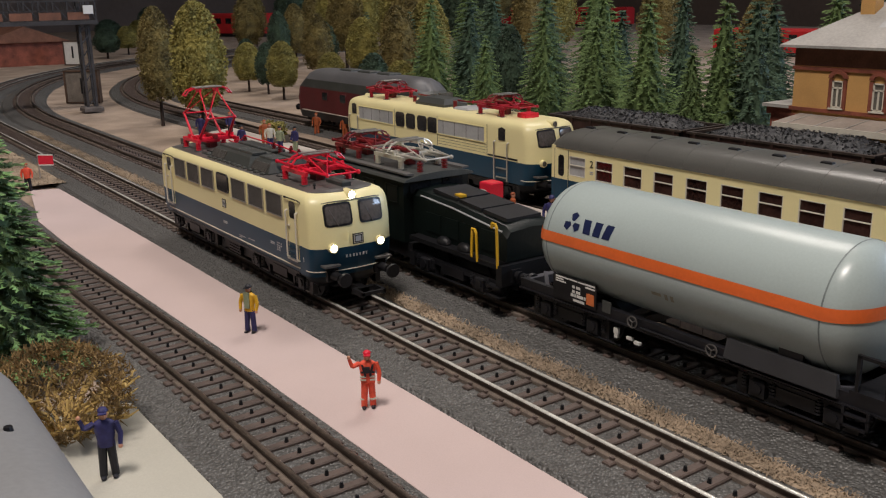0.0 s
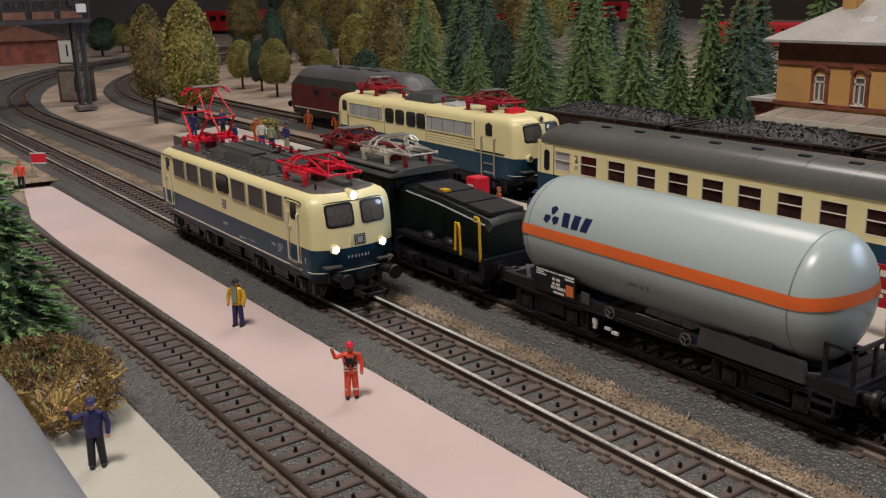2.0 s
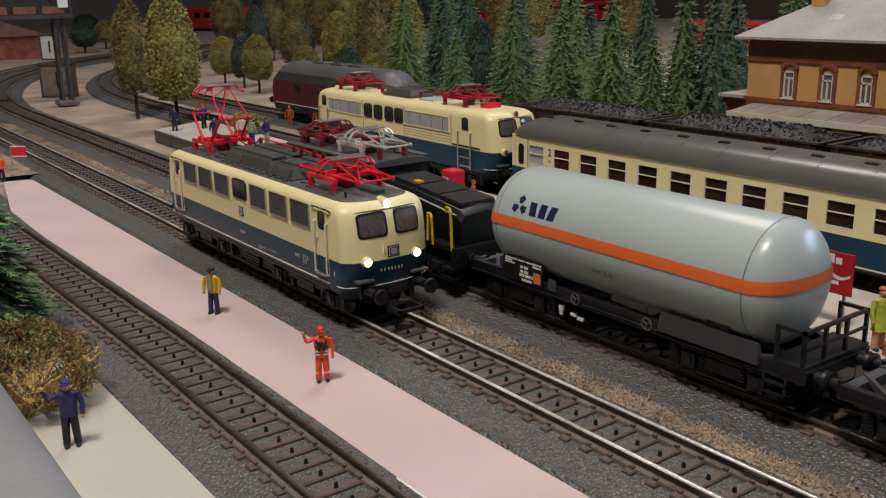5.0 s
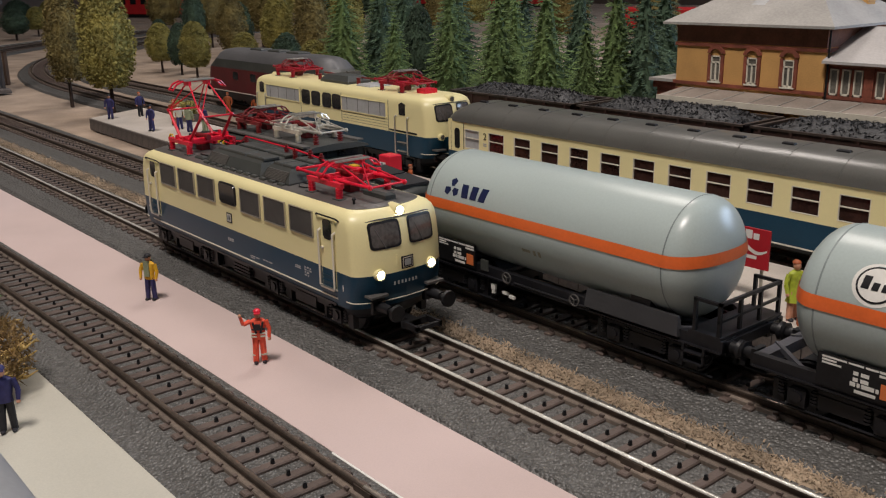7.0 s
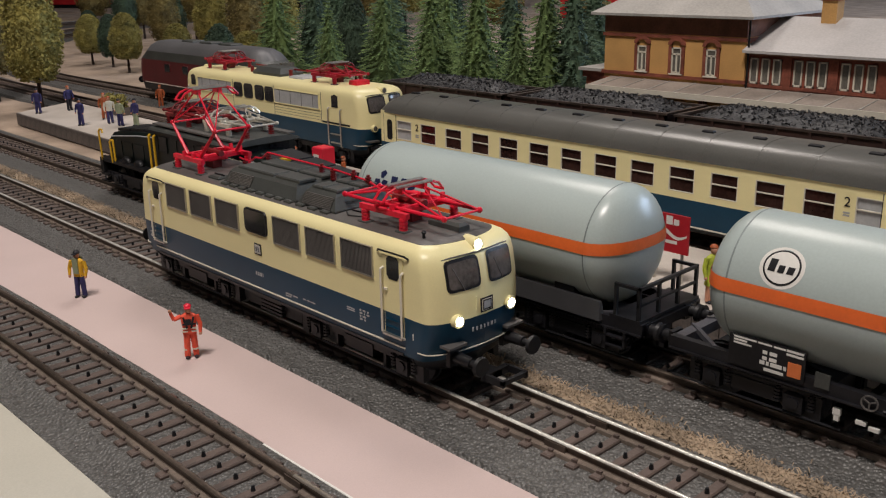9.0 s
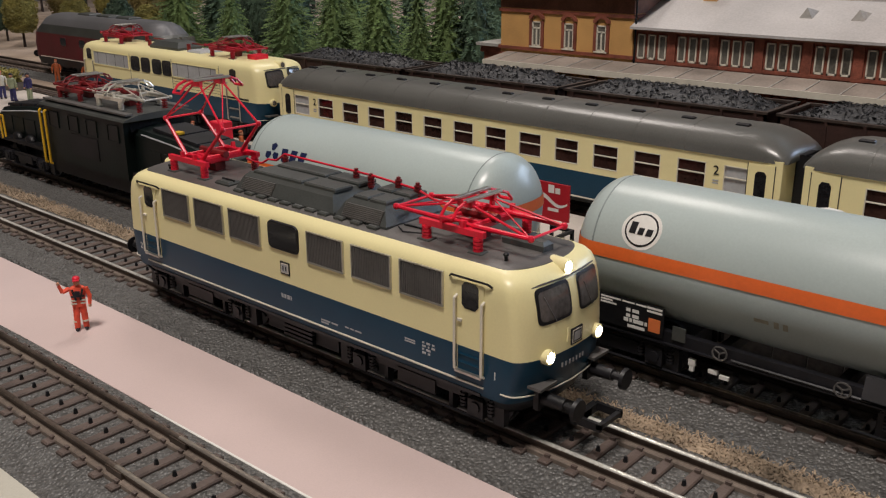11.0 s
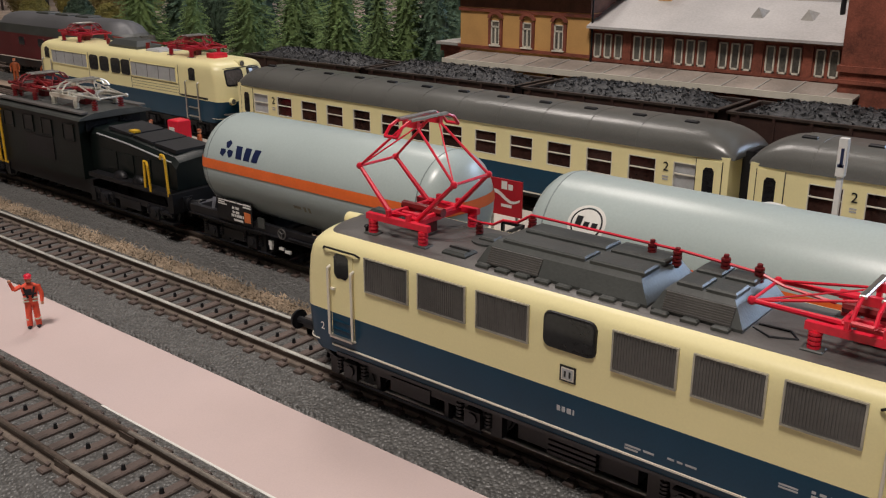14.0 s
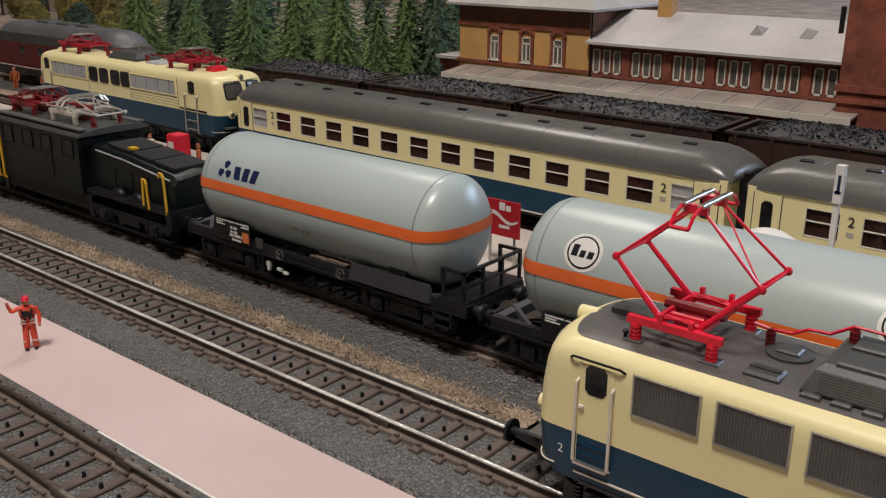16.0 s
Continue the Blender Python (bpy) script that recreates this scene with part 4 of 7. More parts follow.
def freight_loco(x, y):
    """The standing ivory and blue electric with grey side grilles before the coaches."""
    loco = thing("electric_locomotive", x, y, 0, "standing ivory and blue electric locomotive with grey side grilles", "locomotive")
    shell(loco, BLUE, BEIGE, None, "ocean-blue lower body", "ivory upper body and roof")
    for end in (1, -1):
        cab_front(loco, end, False)
    for x0, x1 in ((-5.55, -2.5), (1.0, 4.2)):
        framed(loco, x0, x1, 2.55, 3.20, -1.5, -1, BEIGE, GREYPRINT, 0, "side_grille")
        g = Shape()
        for k in range(4):
            xx = x0 + (x1 - x0) * (k + 0.5) / 4
            g.box(xx - 0.015, xx + 0.015, -1.525, -1.5, 2.55, 3.20)
        part("grille_bars", g, LOUVRE, loco, smooth=0)
    for x0 in (-2.25, -1.4, -0.5, 0.28):
        framed(loco, x0, x0 + 0.62, 2.55, 3.20, -1.5, -1, BLACK, GLASS, 0, "side_window")
    s = Shape()
    for xx in (-2.4, 0.95, 4.35):
        s.box(xx - 0.012, xx + 0.012, -1.51, -1.5, 1.95, 3.35)
    for k in range(4):
        s.box(1.0, 4.3, -1.508, -1.5, 2.05 + 0.13 * k, 2.065 + 0.13 * k)
    tagged(part("panel_joints", s, LOUVRE, loco, smooth=0), kind="stuff")
    for xd in (5.27, -6.0):
        out = [(xd - 0.2, 2.75), (xd + 0.2, 2.75), (xd + 0.2, 3.25), (xd, 3.33), (xd - 0.2, 3.25)]
        part("door_window", Shape().stack([[(a, -1.5, b) for a, b in out], [(a, -1.525, b) for a, b in out]]), GLASS, loco, smooth=0)
        for dx in (-0.4, 0.4):
            part("handrail", Shape().pipe([(xd + dx, -1.5, 2.7), (xd + dx, -1.6, 2.65), (xd + dx, -1.6, 1.0), (xd + dx, -1.5, 0.95)], 0.03, 5), SILVER, loco)
        part("step_ladder", Shape().box(xd - 0.3, xd + 0.3, -1.58, -1.5, 1.5, 1.55).box(xd - 0.3, xd + 0.3, -1.58, -1.5, 1.1, 1.15), SILVER, loco, smooth=0)
    part("waist_line", Shape().box(4.4, 6.2, -1.512, -1.5, 1.97, 2.05), BLACK, loco, smooth=0)
    pantograph(loco, -4.6, False, DULLRED, DARKRED, z0=3.62, scale=0.8)
    pantograph(loco, 3.9, False, DULLRED, DARKRED, z0=3.62, scale=0.8)
    part("end_resistor", Shape().box(5.1, 5.6, -0.4, 0.4, 3.62, 3.85), RED, loco, smooth=0)
    part("roof_vent", Shape().chamfer(-1.6, 0.6, -0.75, 0.75, 3.55, 4.02, 0.25), VENT, loco, "dark grey roof hood", 0)
    part("roof_vent", Shape().chamfer(1.2, 2.2, -0.7, 0.7, 3.55, 3.76, 0.08), GREYPRINT, loco, "pale grey roof hatch", 0)
    part("roof_bars", Shape().tube((-2.6, 0.3, 3.95), (2.6, 0.3, 3.9), 0.04).tube((-2.2, -0.3, 3.62), (-2.2, -0.3, 3.95), 0.1).tube((0.9, -0.3, 3.62), (0.9, -0.3, 3.98), 0.1), DARKRED, loco)
    bogie(loco, -3.75)
    bogie(loco, 3.75)
    part("transformer_tank", Shape().box(-1.2, 1.2, -1.15, 1.15, 0.4, 0.95), UNDER, loco, smooth=0)
    buffers(loco)
    loco.scale = (1.25, 1.0, 1.08)
    loco.rotation_euler.z = math.atan(LEAN)
    return loco


# ---- wagons and coaches ----
TANK_R, TANK_Z, TANK_X, DOME = 1.55, 2.72, 4.10, 0.78


def tank_outline(z, grow_by=0.0, n=28):
    """The level outline of the tank at a height above its axis."""
    r = TANK_R + grow_by
    half = math.sqrt(max(r * r - z * z, 1e-6))
    pts = []
    for e in (1, -1):
        for k in range(n + 1):
            y = -half * math.cos(math.pi * k / n) * e
            d = (DOME + grow_by) * max(0.0, 1 - ((y * y + z * z) / (r * r)) ** 1.19) ** 0.5
            pts.append((e * (TANK_X + d), y, TANK_Z + z))
    return pts


def tank_wagon(x, y, emblem, label):
    w = thing("tank_wagon", x, y, 0, label, "tank wagon", "gas tank wagons")
    s = Shape()
    rings = []
    stations = [(-1, 1 - k / 8) for k in range(8)] + [(-1, 0.0), (1, 0.0)] + [(1, (k + 1) / 8) for k in range(8)]
    for e, u in stations:
        r = TANK_R * max(0.02, math.cos(u * math.pi / 2)) ** 0.84
        xx = e * (TANK_X + DOME * math.sin(u * math.pi / 2))
        rings.append([(xx, -r * math.cos(k * math.tau / 48), TANK_Z + r * math.sin(k * math.tau / 48)) for k in range(48)])
    part("tank", s.stack(rings), TANK, w, "smooth pale grey-green tank", 60)
    part("orange_band", Shape().stack([tank_outline(z, 0.02) for z in (0.04, 0.14, 0.24, 0.34)], low=False, high=False), ORANGE, w, "orange band round the tank", 60)
    for e in (-1, 1):
        part("weld_seam", Shape().stack([[(e * TANK_X + d, -(TANK_R + g) * math.cos(k * math.tau / 48), TANK_Z + (TANK_R + g) * math.sin(k * math.tau / 48)) for k in range(48)] for d, g in ((-0.02, 0.002), (0.0, 0.010), (0.02, 0.002))], low=False, high=False), SEAM, w, smooth=60)

    def on_tank(shape, u, v0, v1, w0, w1, off=0.008):
        """A patch: along x from w0 to w1, up the curve from v0 to v1 (arc metres above the axis)."""
        n = 4
        pts = []
        for k in range(n + 1):
            a = (v0 + (v1 - v0) * k / n) / TANK_R
            for xx in (w0 + u * k / n, w1 + u * k / n):
                pts.append((xx, -(TANK_R + off) * math.cos(a), TANK_Z + (TANK_R + off) * math.sin(a)))
        shape.add(pts, [(2 * k, 2 * k + 1, 2 * k + 3, 2 * k + 2) for k in range(n)])
        return shape

    if emblem == "bars":
        e = Shape()
        for k in range(3):
            t = k * math.tau / 3 + math.pi / 2
            ring = []
            for r, d in ((0.08, -0.75), (0.27, -0.52), (0.32, 0.0), (0.27, 0.52), (0.08, 0.75)):
                v = (0.72 + r * math.sin(t + d)) / TANK_R
                ring.append((-3.25 + r * math.cos(t + d), -(TANK_R + 0.009) * math.cos(v), TANK_Z + (TANK_R + 0.009) * math.sin(v)))
            e.add(ring, [(0, 1, 2, 3, 4)])
        part("company_mark", e, NAVY, w, "navy three-part company mark", 0)
        for x0, lean in ((-2.80, -0.08), (-2.46, 0.0), (-2.12, 0.06)):
            part("company_block", on_tank(Shape(), lean, 0.50, 0.90, x0, x0 + 0.26), NAVY, w, "plain navy block", 0)
    else:
        for cx in (-3.02, 3.42):
            for r, m, off in ((0.46, WHITE, 0.006), (0.385, BLACK, 0.010), (0.345, WHITE, 0.014)):
                pts = []
                for k in range(28):
                    a = k * math.tau / 28
                    v = (0.82 + r * math.sin(a)) / TANK_R
                    pts.append((cx + r * math.cos(a), -(TANK_R + off) * math.cos(v), TANK_Z + (TANK_R + off) * math.sin(v)))
                v = 0.82 / TANK_R
                pts.append((cx, -(TANK_R + off + 0.004) * math.cos(v), TANK_Z + (TANK_R + off + 0.004) * math.sin(v)))
                part("round_emblem", Shape().add(pts, [(k, (k + 1) % 28, 28) for k in range(28)]), m, w, "white disc with a black ring", 60)
            for dx, v0, v1, wd in ((-0.27, 0.70, 0.97, 0.15), (-0.07, 0.70, 0.86, 0.13), (0.12, 0.70, 0.86, 0.14)):
                part("emblem_bar", on_tank(Shape(), 0.02, v0, v1, cx + dx, cx + dx + wd, 0.022), BLACK, w, "black bar inside the ring", 0)
    spot = on_tank(Shape(), 0, -0.62, -0.52, -0.4, -0.1)
    on_tank(spot, 0, -0.68, -0.5, 0.0, 0.1)
    on_tank(spot, 0, -0.68, -0.5, 0.18, 0.28)
    part("stencil_marks", spot, mat("faded_stencil", (0.30, 0.29, 0.22), var=0.2), w, smooth=0)
    # underframe
    x0, x1 = -5.45, 5.65
    f = Shape()
    for yy in (-1.2, 1.2):
        f.box(x0, x1, yy - 0.09, yy + 0.09, 0.98, 1.26).box(x0, x1, yy - 0.16, yy + 0.16, 0.96, 1.0)
    for xx in (x0, -3.6, -1.2, 1.2, 3.6, x1 - 0.2):
        f.box(xx, xx + 0.2, -1.2, 1.2, 0.96, 1.22)
    part("underframe", f, UNDER, w, "black underframe", 0)
    for xx in (-3.3, 3.3):
        sd = Shape()
        arc = [(-1.25, 1.0), (1.25, 1.0)] + [(1.30 * math.cos(a), TANK_Z - 1.30 * math.sin(a)) for a in [radians(30 + 120 * k / 8) for k in range(9)]]
        sd.prism(arc, xx - 0.3, xx + 0.3)
        part("saddle", sd, UNDER, w, smooth=0)
    dusty = mat("dusty_dark_steel", (0.06, 0.06, 0.07), rough=0.45)
    for e in (-1, 1):
        diag = Shape()
        for yy in (-1, 1):
            diag.tube((e * 5.45, yy * 0.3, 1.22), (e * 4.4, yy * 1.2, 1.22), 0.08, n=4)
        diag.box(min(e * 5.2, e * 5.45), max(e * 5.2, e * 5.45), -1.25, 1.25, 0.98, 1.24)
        part("end_brace", diag, dusty, w, smooth=0)
    board = part("data_board", Shape().box(-4.0, -2.35, -1.36, -1.33, 1.10, 1.80), BLACK, w, "black data board with white print", 0)
    pr = Shape()
    bars(pr, -3.9, 1.72, -1.362, [(0.5, 0.3, 0.25), (0.3,), (0.4,)], 0.04, 0.04)
    bars(pr, -3.25, 1.52, -1.362, [(0.10, 0.16), (0.10, 0.16)], 0.08, 0.05)
    bars(pr, -3.3, 1.27, -1.362, [(0.11, 0.06, 0.25, 0.06, 0.1)], 0.09, 0.03)
    bars(pr, -3.2, 1.14, -1.362, [(0.42,)], 0.07)
    bars(pr, -2.75, 1.72, -1.364, [(0.36,), (0.36,)], 0.05)
    tagged(part("printed_marks", pr, WHITE, board, smooth=0), kind="stuff")
    part("hazard_panel", Shape().box(-2.70, -2.42, -1.372, -1.36, 1.18, 1.50), mat("orange_panel", (0.75, 0.20, 0.06), var=0.08), board, "orange warning panel", 0)
    part("card_holder", Shape().box(-2.15, -1.85, -1.33, -1.30, 1.12, 1.45), VENT, w, smooth=0)
    for xx in (-1.05, 1.4):
        wh = Shape().disc((xx, -1.40, 1.15), 0.17, 0.03, 20, 0.14)
        for k in range(3):
            a = k * math.tau / 3 + 0.5
            wh.tube((xx, -1.39, 1.15), (xx + 0.16 * math.cos(a), -1.39, 1.15 + 0.16 * math.sin(a)), 0.02, n=4)
        part("hand_wheel", wh, LOUVRE, w, "grey brake hand wheel")
    part("pipe_guard", Shape().tube((-0.8, -1.35, 1.05), (1.9, -1.35, 1.05), 0.035, n=6), UNDER, w)
    part("side_tray", Shape().add([(1.75, -1.30, 1.55), (4.45, -1.30, 1.55), (4.55, -1.42, 1.10), (1.75, -1.42, 1.10), (1.75, -1.20, 1.55), (4.45, -1.20, 1.55), (4.55, -1.20, 1.10), (1.75, -1.20, 1.10)], [(3, 2, 1, 0), (4, 5, 6, 7), (0, 1, 5, 4), (2, 3, 7, 6), (1, 2, 6, 5), (3, 0, 4, 7)]), mat("grey_side_panel", (0.035, 0.035, 0.038), var=0.1), w, "grey side panel", 0)
    if emblem != "bars":
        part("green_mark", Shape().add([(3.1, -1.345, 1.45), (3.4, -1.35, 1.40), (3.2, -1.37, 1.27)], [(0, 2, 1)]), mat("green_label", (0.02, 0.30, 0.14)), w, smooth=0)
    clamp = Shape().box(-1.75, -1.6, -1.30, -1.22, 0.62, 0.78).box(-1.72, -1.62, -1.30, -1.22, 0.5, 0.64).box(-1.3, -1.1, -1.30, -1.22, 0.58, 0.66).box(-1.05, -0.85, -1.30, -1.22, 0.52, 0.60)
    part("white_bracket", clamp, WHITE, w, "white brake bracket", 0)
    deck = part("end_deck", Shape().box(4.75, 5.6, -1.3, 1.3, 1.26, 1.34), UNDER, w, "black end platform", 0)
    rl = Shape()
    for yy in (-1.25, -0.42, 0.42, 1.25):
        rl.box(5.48, 5.56, yy - 0.04, yy + 0.04, 1.3, 2.15)
    rl.box(5.48, 5.56, -1.29, 1.29, 2.09, 2.17).box(5.49, 5.55, -1.29, 1.29, 1.68, 1.74)
    for yy in (-1.25, 1.25):
        rl.box(4.85, 5.56, yy - 0.04, yy + 0.04, 2.09, 2.17).box(4.85, 4.93, yy - 0.04, yy + 0.04, 1.3, 2.15)
    part("end_railing", rl, BLACK, deck, "black platform railing", 0)
    part("step", Shape().box(4.7, 5.3, -1.45, -1.2, 0.55, 0.60).box(4.7, 4.76, -1.45, -1.39, 0.55, 1.0).box(5.24, 5.3, -1.45, -1.39, 0.55, 1.0).box(4.7, 5.3, -1.45, -1.2, 0.80, 0.84), UNDER, w, smooth=0)
    for xb in (-3.5, 3.5):
        bogie(w, xb, base=0.92, half=1.45, y_side=1.08, cab_low=0.98)
    buffers(w, x0=5.6 - 0.1, x1=5.92)
    w.scale = (1.055, 1.0, 1.0)
    return w


def passenger_coach(x, y, length, windows, first, pitch, left_door=True, right_door=True, marks=()):
    """An ivory and blue coach; x is its left end."""
    c = thing("passenger_coach", x, y, 0, "ivory and blue passenger coach with a dark grey roof", "railway coach", "standing coaches", rz=math.degrees(math.atan(LEAN)))
    half = 1.46
    # walls are built in bands so that the windows are true openings
    z0, zb, zw0, zw1, ze = 0.80, 1.76, 1.99, 2.84, 3.20
    for side in (-1, 1):
        ya, yb = sorted((side * half, side * (half - 0.08)))
        part("lower_wall", Shape().box(0.1, length - 0.1, ya, yb, z0, zb), BLUE, c, "blue lower wall", 0)
        s = Shape().box(0.1, length - 0.1, ya, yb, zb, zw0).box(0.1, length - 0.1, ya, yb, zw1, ze)
        edges = [0.1]
        for k in range(windows):
            edges += [first + k * pitch - 0.06, first + k * pitch + 0.94]
        edges.append(length - 0.1)
        for a, b in zip(edges[::2], edges[1::2]):
            s.box(a, b, ya, yb, zw0, zw1)
        part("upper_wall", s, BEIGE, c, "ivory upper wall", 0)
        part("sill_line", Shape().box(0.1, length - 0.1, min(side * half, side * (half + 0.02)), max(side * half, side * (half + 0.02)), 0.82, 0.87), CREAM, c, smooth=0)
        if side < 0:
            for k in range(windows):
                a, e = first + k * pitch - 0.06, first + k * pitch + 0.94
                win = part("window", Shape().box(a, e, -half + 0.05, -half + 0.06, zw0, zw1), GREYPRINT if k in marks else COACH_GLASS, c, smooth=0)
                fr = Shape()
                yo0, yo1 = -half - 0.012, -half + 0.04
                fr.box(a, e, yo0, yo1, zw0, zw0 + 0.025).box(a, e, yo0, yo1, zw1 - 0.025, zw1).box(a, a + 0.025, yo0, yo1, zw0, zw1).box(e - 0.025, e, yo0, yo1, zw0, zw1)
                fr.box(a, e, yo0, yo1, 2.44, 2.475)
                part("window_frame", fr, CREAM, win, smooth=0)
            for xd in ([0.75] if left_door else []) + ([length - 0.75] if right_door else []):
                d = part("door", Shape().box(xd - 0.42, xd + 0.42, -half - 0.02, -half, 0.85, 3.05), BEIGE, c, "ivory end door", 0)
                part("door_foot", Shape().box(xd - 0.42, xd + 0.42, -half - 0.026, -half - 0.02, 0.85, zb), BLUE, d, smooth=0)
                out = [(xd - 0.18, 1.98), (xd - 0.1, 1.9), (xd + 0.1, 1.9), (xd + 0.18, 1.98), (xd + 0.18, 2.72), (xd + 0.1, 2.82), (xd - 0.1, 2.82), (xd - 0.18, 2.72)]
                part("door_window", Shape().stack([[(a, -half - 0.01, b) for a, b in out], [(a, -half - 0.034, b) for a, b in out]]), GLASS, d, smooth=0)
                part("door_joint", Shape().box(xd - 0.45, xd - 0.42, -half - 0.012, -half, 0.85, 3.05).box(xd + 0.42, xd + 0.45, -half - 0.012, -half, 0.85, 3.05), BLACK, d, smooth=0)
    part("seat_row", Shape().box(0.3, length - 0.3, -0.9, 0.9, 1.0, 2.05), INTERIOR, c, "brown seating", 0)
    part("floor_pan", Shape().box(0.1, length - 0.1, -1.38, 1.38, 0.68, 0.98), UNDER, c, smooth=0)
    for xe in (0.1, length - 0.18):
        part("end_wall", Shape().box(xe, xe + 0.08, -1.38, 1.38, 0.9, 3.16), BEIGE, c, smooth=0)
    # roof: an arched section that runs down at both ends
    rings = []
    for u, drop, ins in [(0.0, 0.62, 0.30), (0.15, 0.42, 0.16), (0.4, 0.24, 0.06), (0.75, 0.09, 0.02), (1.2, 0.0, 0.0)]:
        rings.append((u, drop, ins))
    stations = rings + [(length - u, d, i) for u, d, i in rings[::-1]]
    skins = []
    for xx, drop, ins in stations:
        ring = []
        for k in range(19):
            a = math.pi * k / 18
            ca, sa = math.cos(a), math.sin(a)
            yy = -math.copysign(abs(ca) ** 0.72, ca) * (half + 0.05 - ins * 0.6)
            zz = 3.12 + (0.84 - drop) * sa ** 0.85
            ring.append((xx, yy, zz))
        skins.append(ring)
    part("roof", Shape().stack(skins), COACHROOF, c, "dark olive-grey arched roof", 50)
    for k in range(1, int(length / 1.9)):
        xx, j = k * 1.9, Shape()
        arc = [(xx, -math.copysign(abs(math.cos(a)) ** 0.72, math.cos(a)) * (half + 0.052), 3.12 + 0.844 * math.sin(a) ** 0.85) for a in [math.pi * q / 18 for q in range(19)]]
        j.pipe(arc, 0.010, 4)
        part("roof_rib", j, COACHROOF, c, smooth=0)
    for k in range(int(length / 1.9)):
        part("roof_vent", Shape().chamfer(1.2 + k * 1.9, 1.65 + k * 1.9, -0.52, -0.34, 3.88, 4.015, 0.03), BLACK, c, smooth=0)
    for xb in (3.4, length - 3.4):
        bogie(c, xb, base=1.2, half=1.75, y_side=1.1, cab_low=0.75)
    for xa in (-0.28, length - 0.1):
        part("gangway", Shape().box(xa, xa + 0.38, -0.5, 0.5, 1.0, 3.3), BLACK, c, "black gangway bellows", 0)
    return c


def coal_wagon(x, y, length=9.0):
    w = thing("coal_wagon", x, y, 0, "dark open wagon heaped with black coal", "coal wagon", "coal train")
    half = 1.55
    b = Shape()
    b.box(0, length, -half, -half + 0.1, 0.85, 3.33).box(0, length, half - 0.1, half, 0.85, 3.33).box(0, 0.1, -half, half, 0.85, 3.33).box(length - 0.1, length, -half, half, 0.85, 3.33).box(0, length, -half, half, 0.8, 1.0)
    part("body", b, RUSTY, w, "dark red-brown wagon body", 0)
    rim = Shape().box(-0.06, length + 0.06, -half - 0.06, -half + 0.12, 3.29, 3.38).box(-0.06, length + 0.06, half - 0.12, half + 0.06, 3.29, 3.38).box(-0.06, 0.12, -half, half, 3.292, 3.378).box(length - 0.12, length + 0.06, -half, half, 3.292, 3.378)
    part("rim", rim, mat("dusty_wagon_rim", (0.055, 0.04, 0.034), var=0.3), w, smooth=0)
    for k in range(7):
        xx = 0.4 + k * (length - 0.8) / 6
        part("side_stake", Shape().box(xx - 0.06, xx + 0.06, -half - 0.07, -half, 0.85, 3.29), RUSTY, w, smooth=0)
    rnd = random.Random(int(x * 10))
    s = Shape()
    nx, ny = 34, 14
    v = []
    for jj in range(ny + 1):
        for i in range(nx + 1):
            u, q = i / nx, jj / ny
            heap = 0.58 * min(1, 6 * min(u, 1 - u)) * math.sin(math.pi * q) ** 0.7
            v.append((0.1 + (length - 0.2) * u, -half + 0.1 + (2 * half - 0.2) * q, 3.10 + heap + 0.07 * rnd.random()))
    s.add(v, [(jj * (nx + 1) + i, jj * (nx + 1) + i + 1, (jj + 1) * (nx + 1) + i + 1, (jj + 1) * (nx + 1) + i) for jj in range(ny) for i in range(nx)])
    for _ in range(1500):
        u, q = rnd.random(), rnd.random()
        heap = 0.58 * min(1, 6 * min(u, 1 - u)) * math.sin(math.pi * q) ** 0.7
        p = Vector((0.15 + (length - 0.3) * u, -half + 0.15 + (2 * half - 0.3) * q, 3.16 + heap))
        r = rnd.uniform(0.04, 0.12)
        pts = [p + Vector((rnd.uniform(-1, 1), rnd.uniform(-1, 1), rnd.uniform(-0.6, 1))) * r for _ in range(4)]
        s.add(pts, [(0, 1, 2), (0, 2, 3), (0, 3, 1), (1, 3, 2)])
    part("coal_load", s, COAL, w, "heap of black coal", 0)
    part("underframe", Shape().box(0.1, length - 0.1, -1.0, 1.0, 0.62, 0.85), UNDER, w, smooth=0)
    for xb in (1.9, length - 1.9):
        bogie(w, xb, base=0.9, half=1.4, y_side=1.08, cab_low=0.8)
    return w


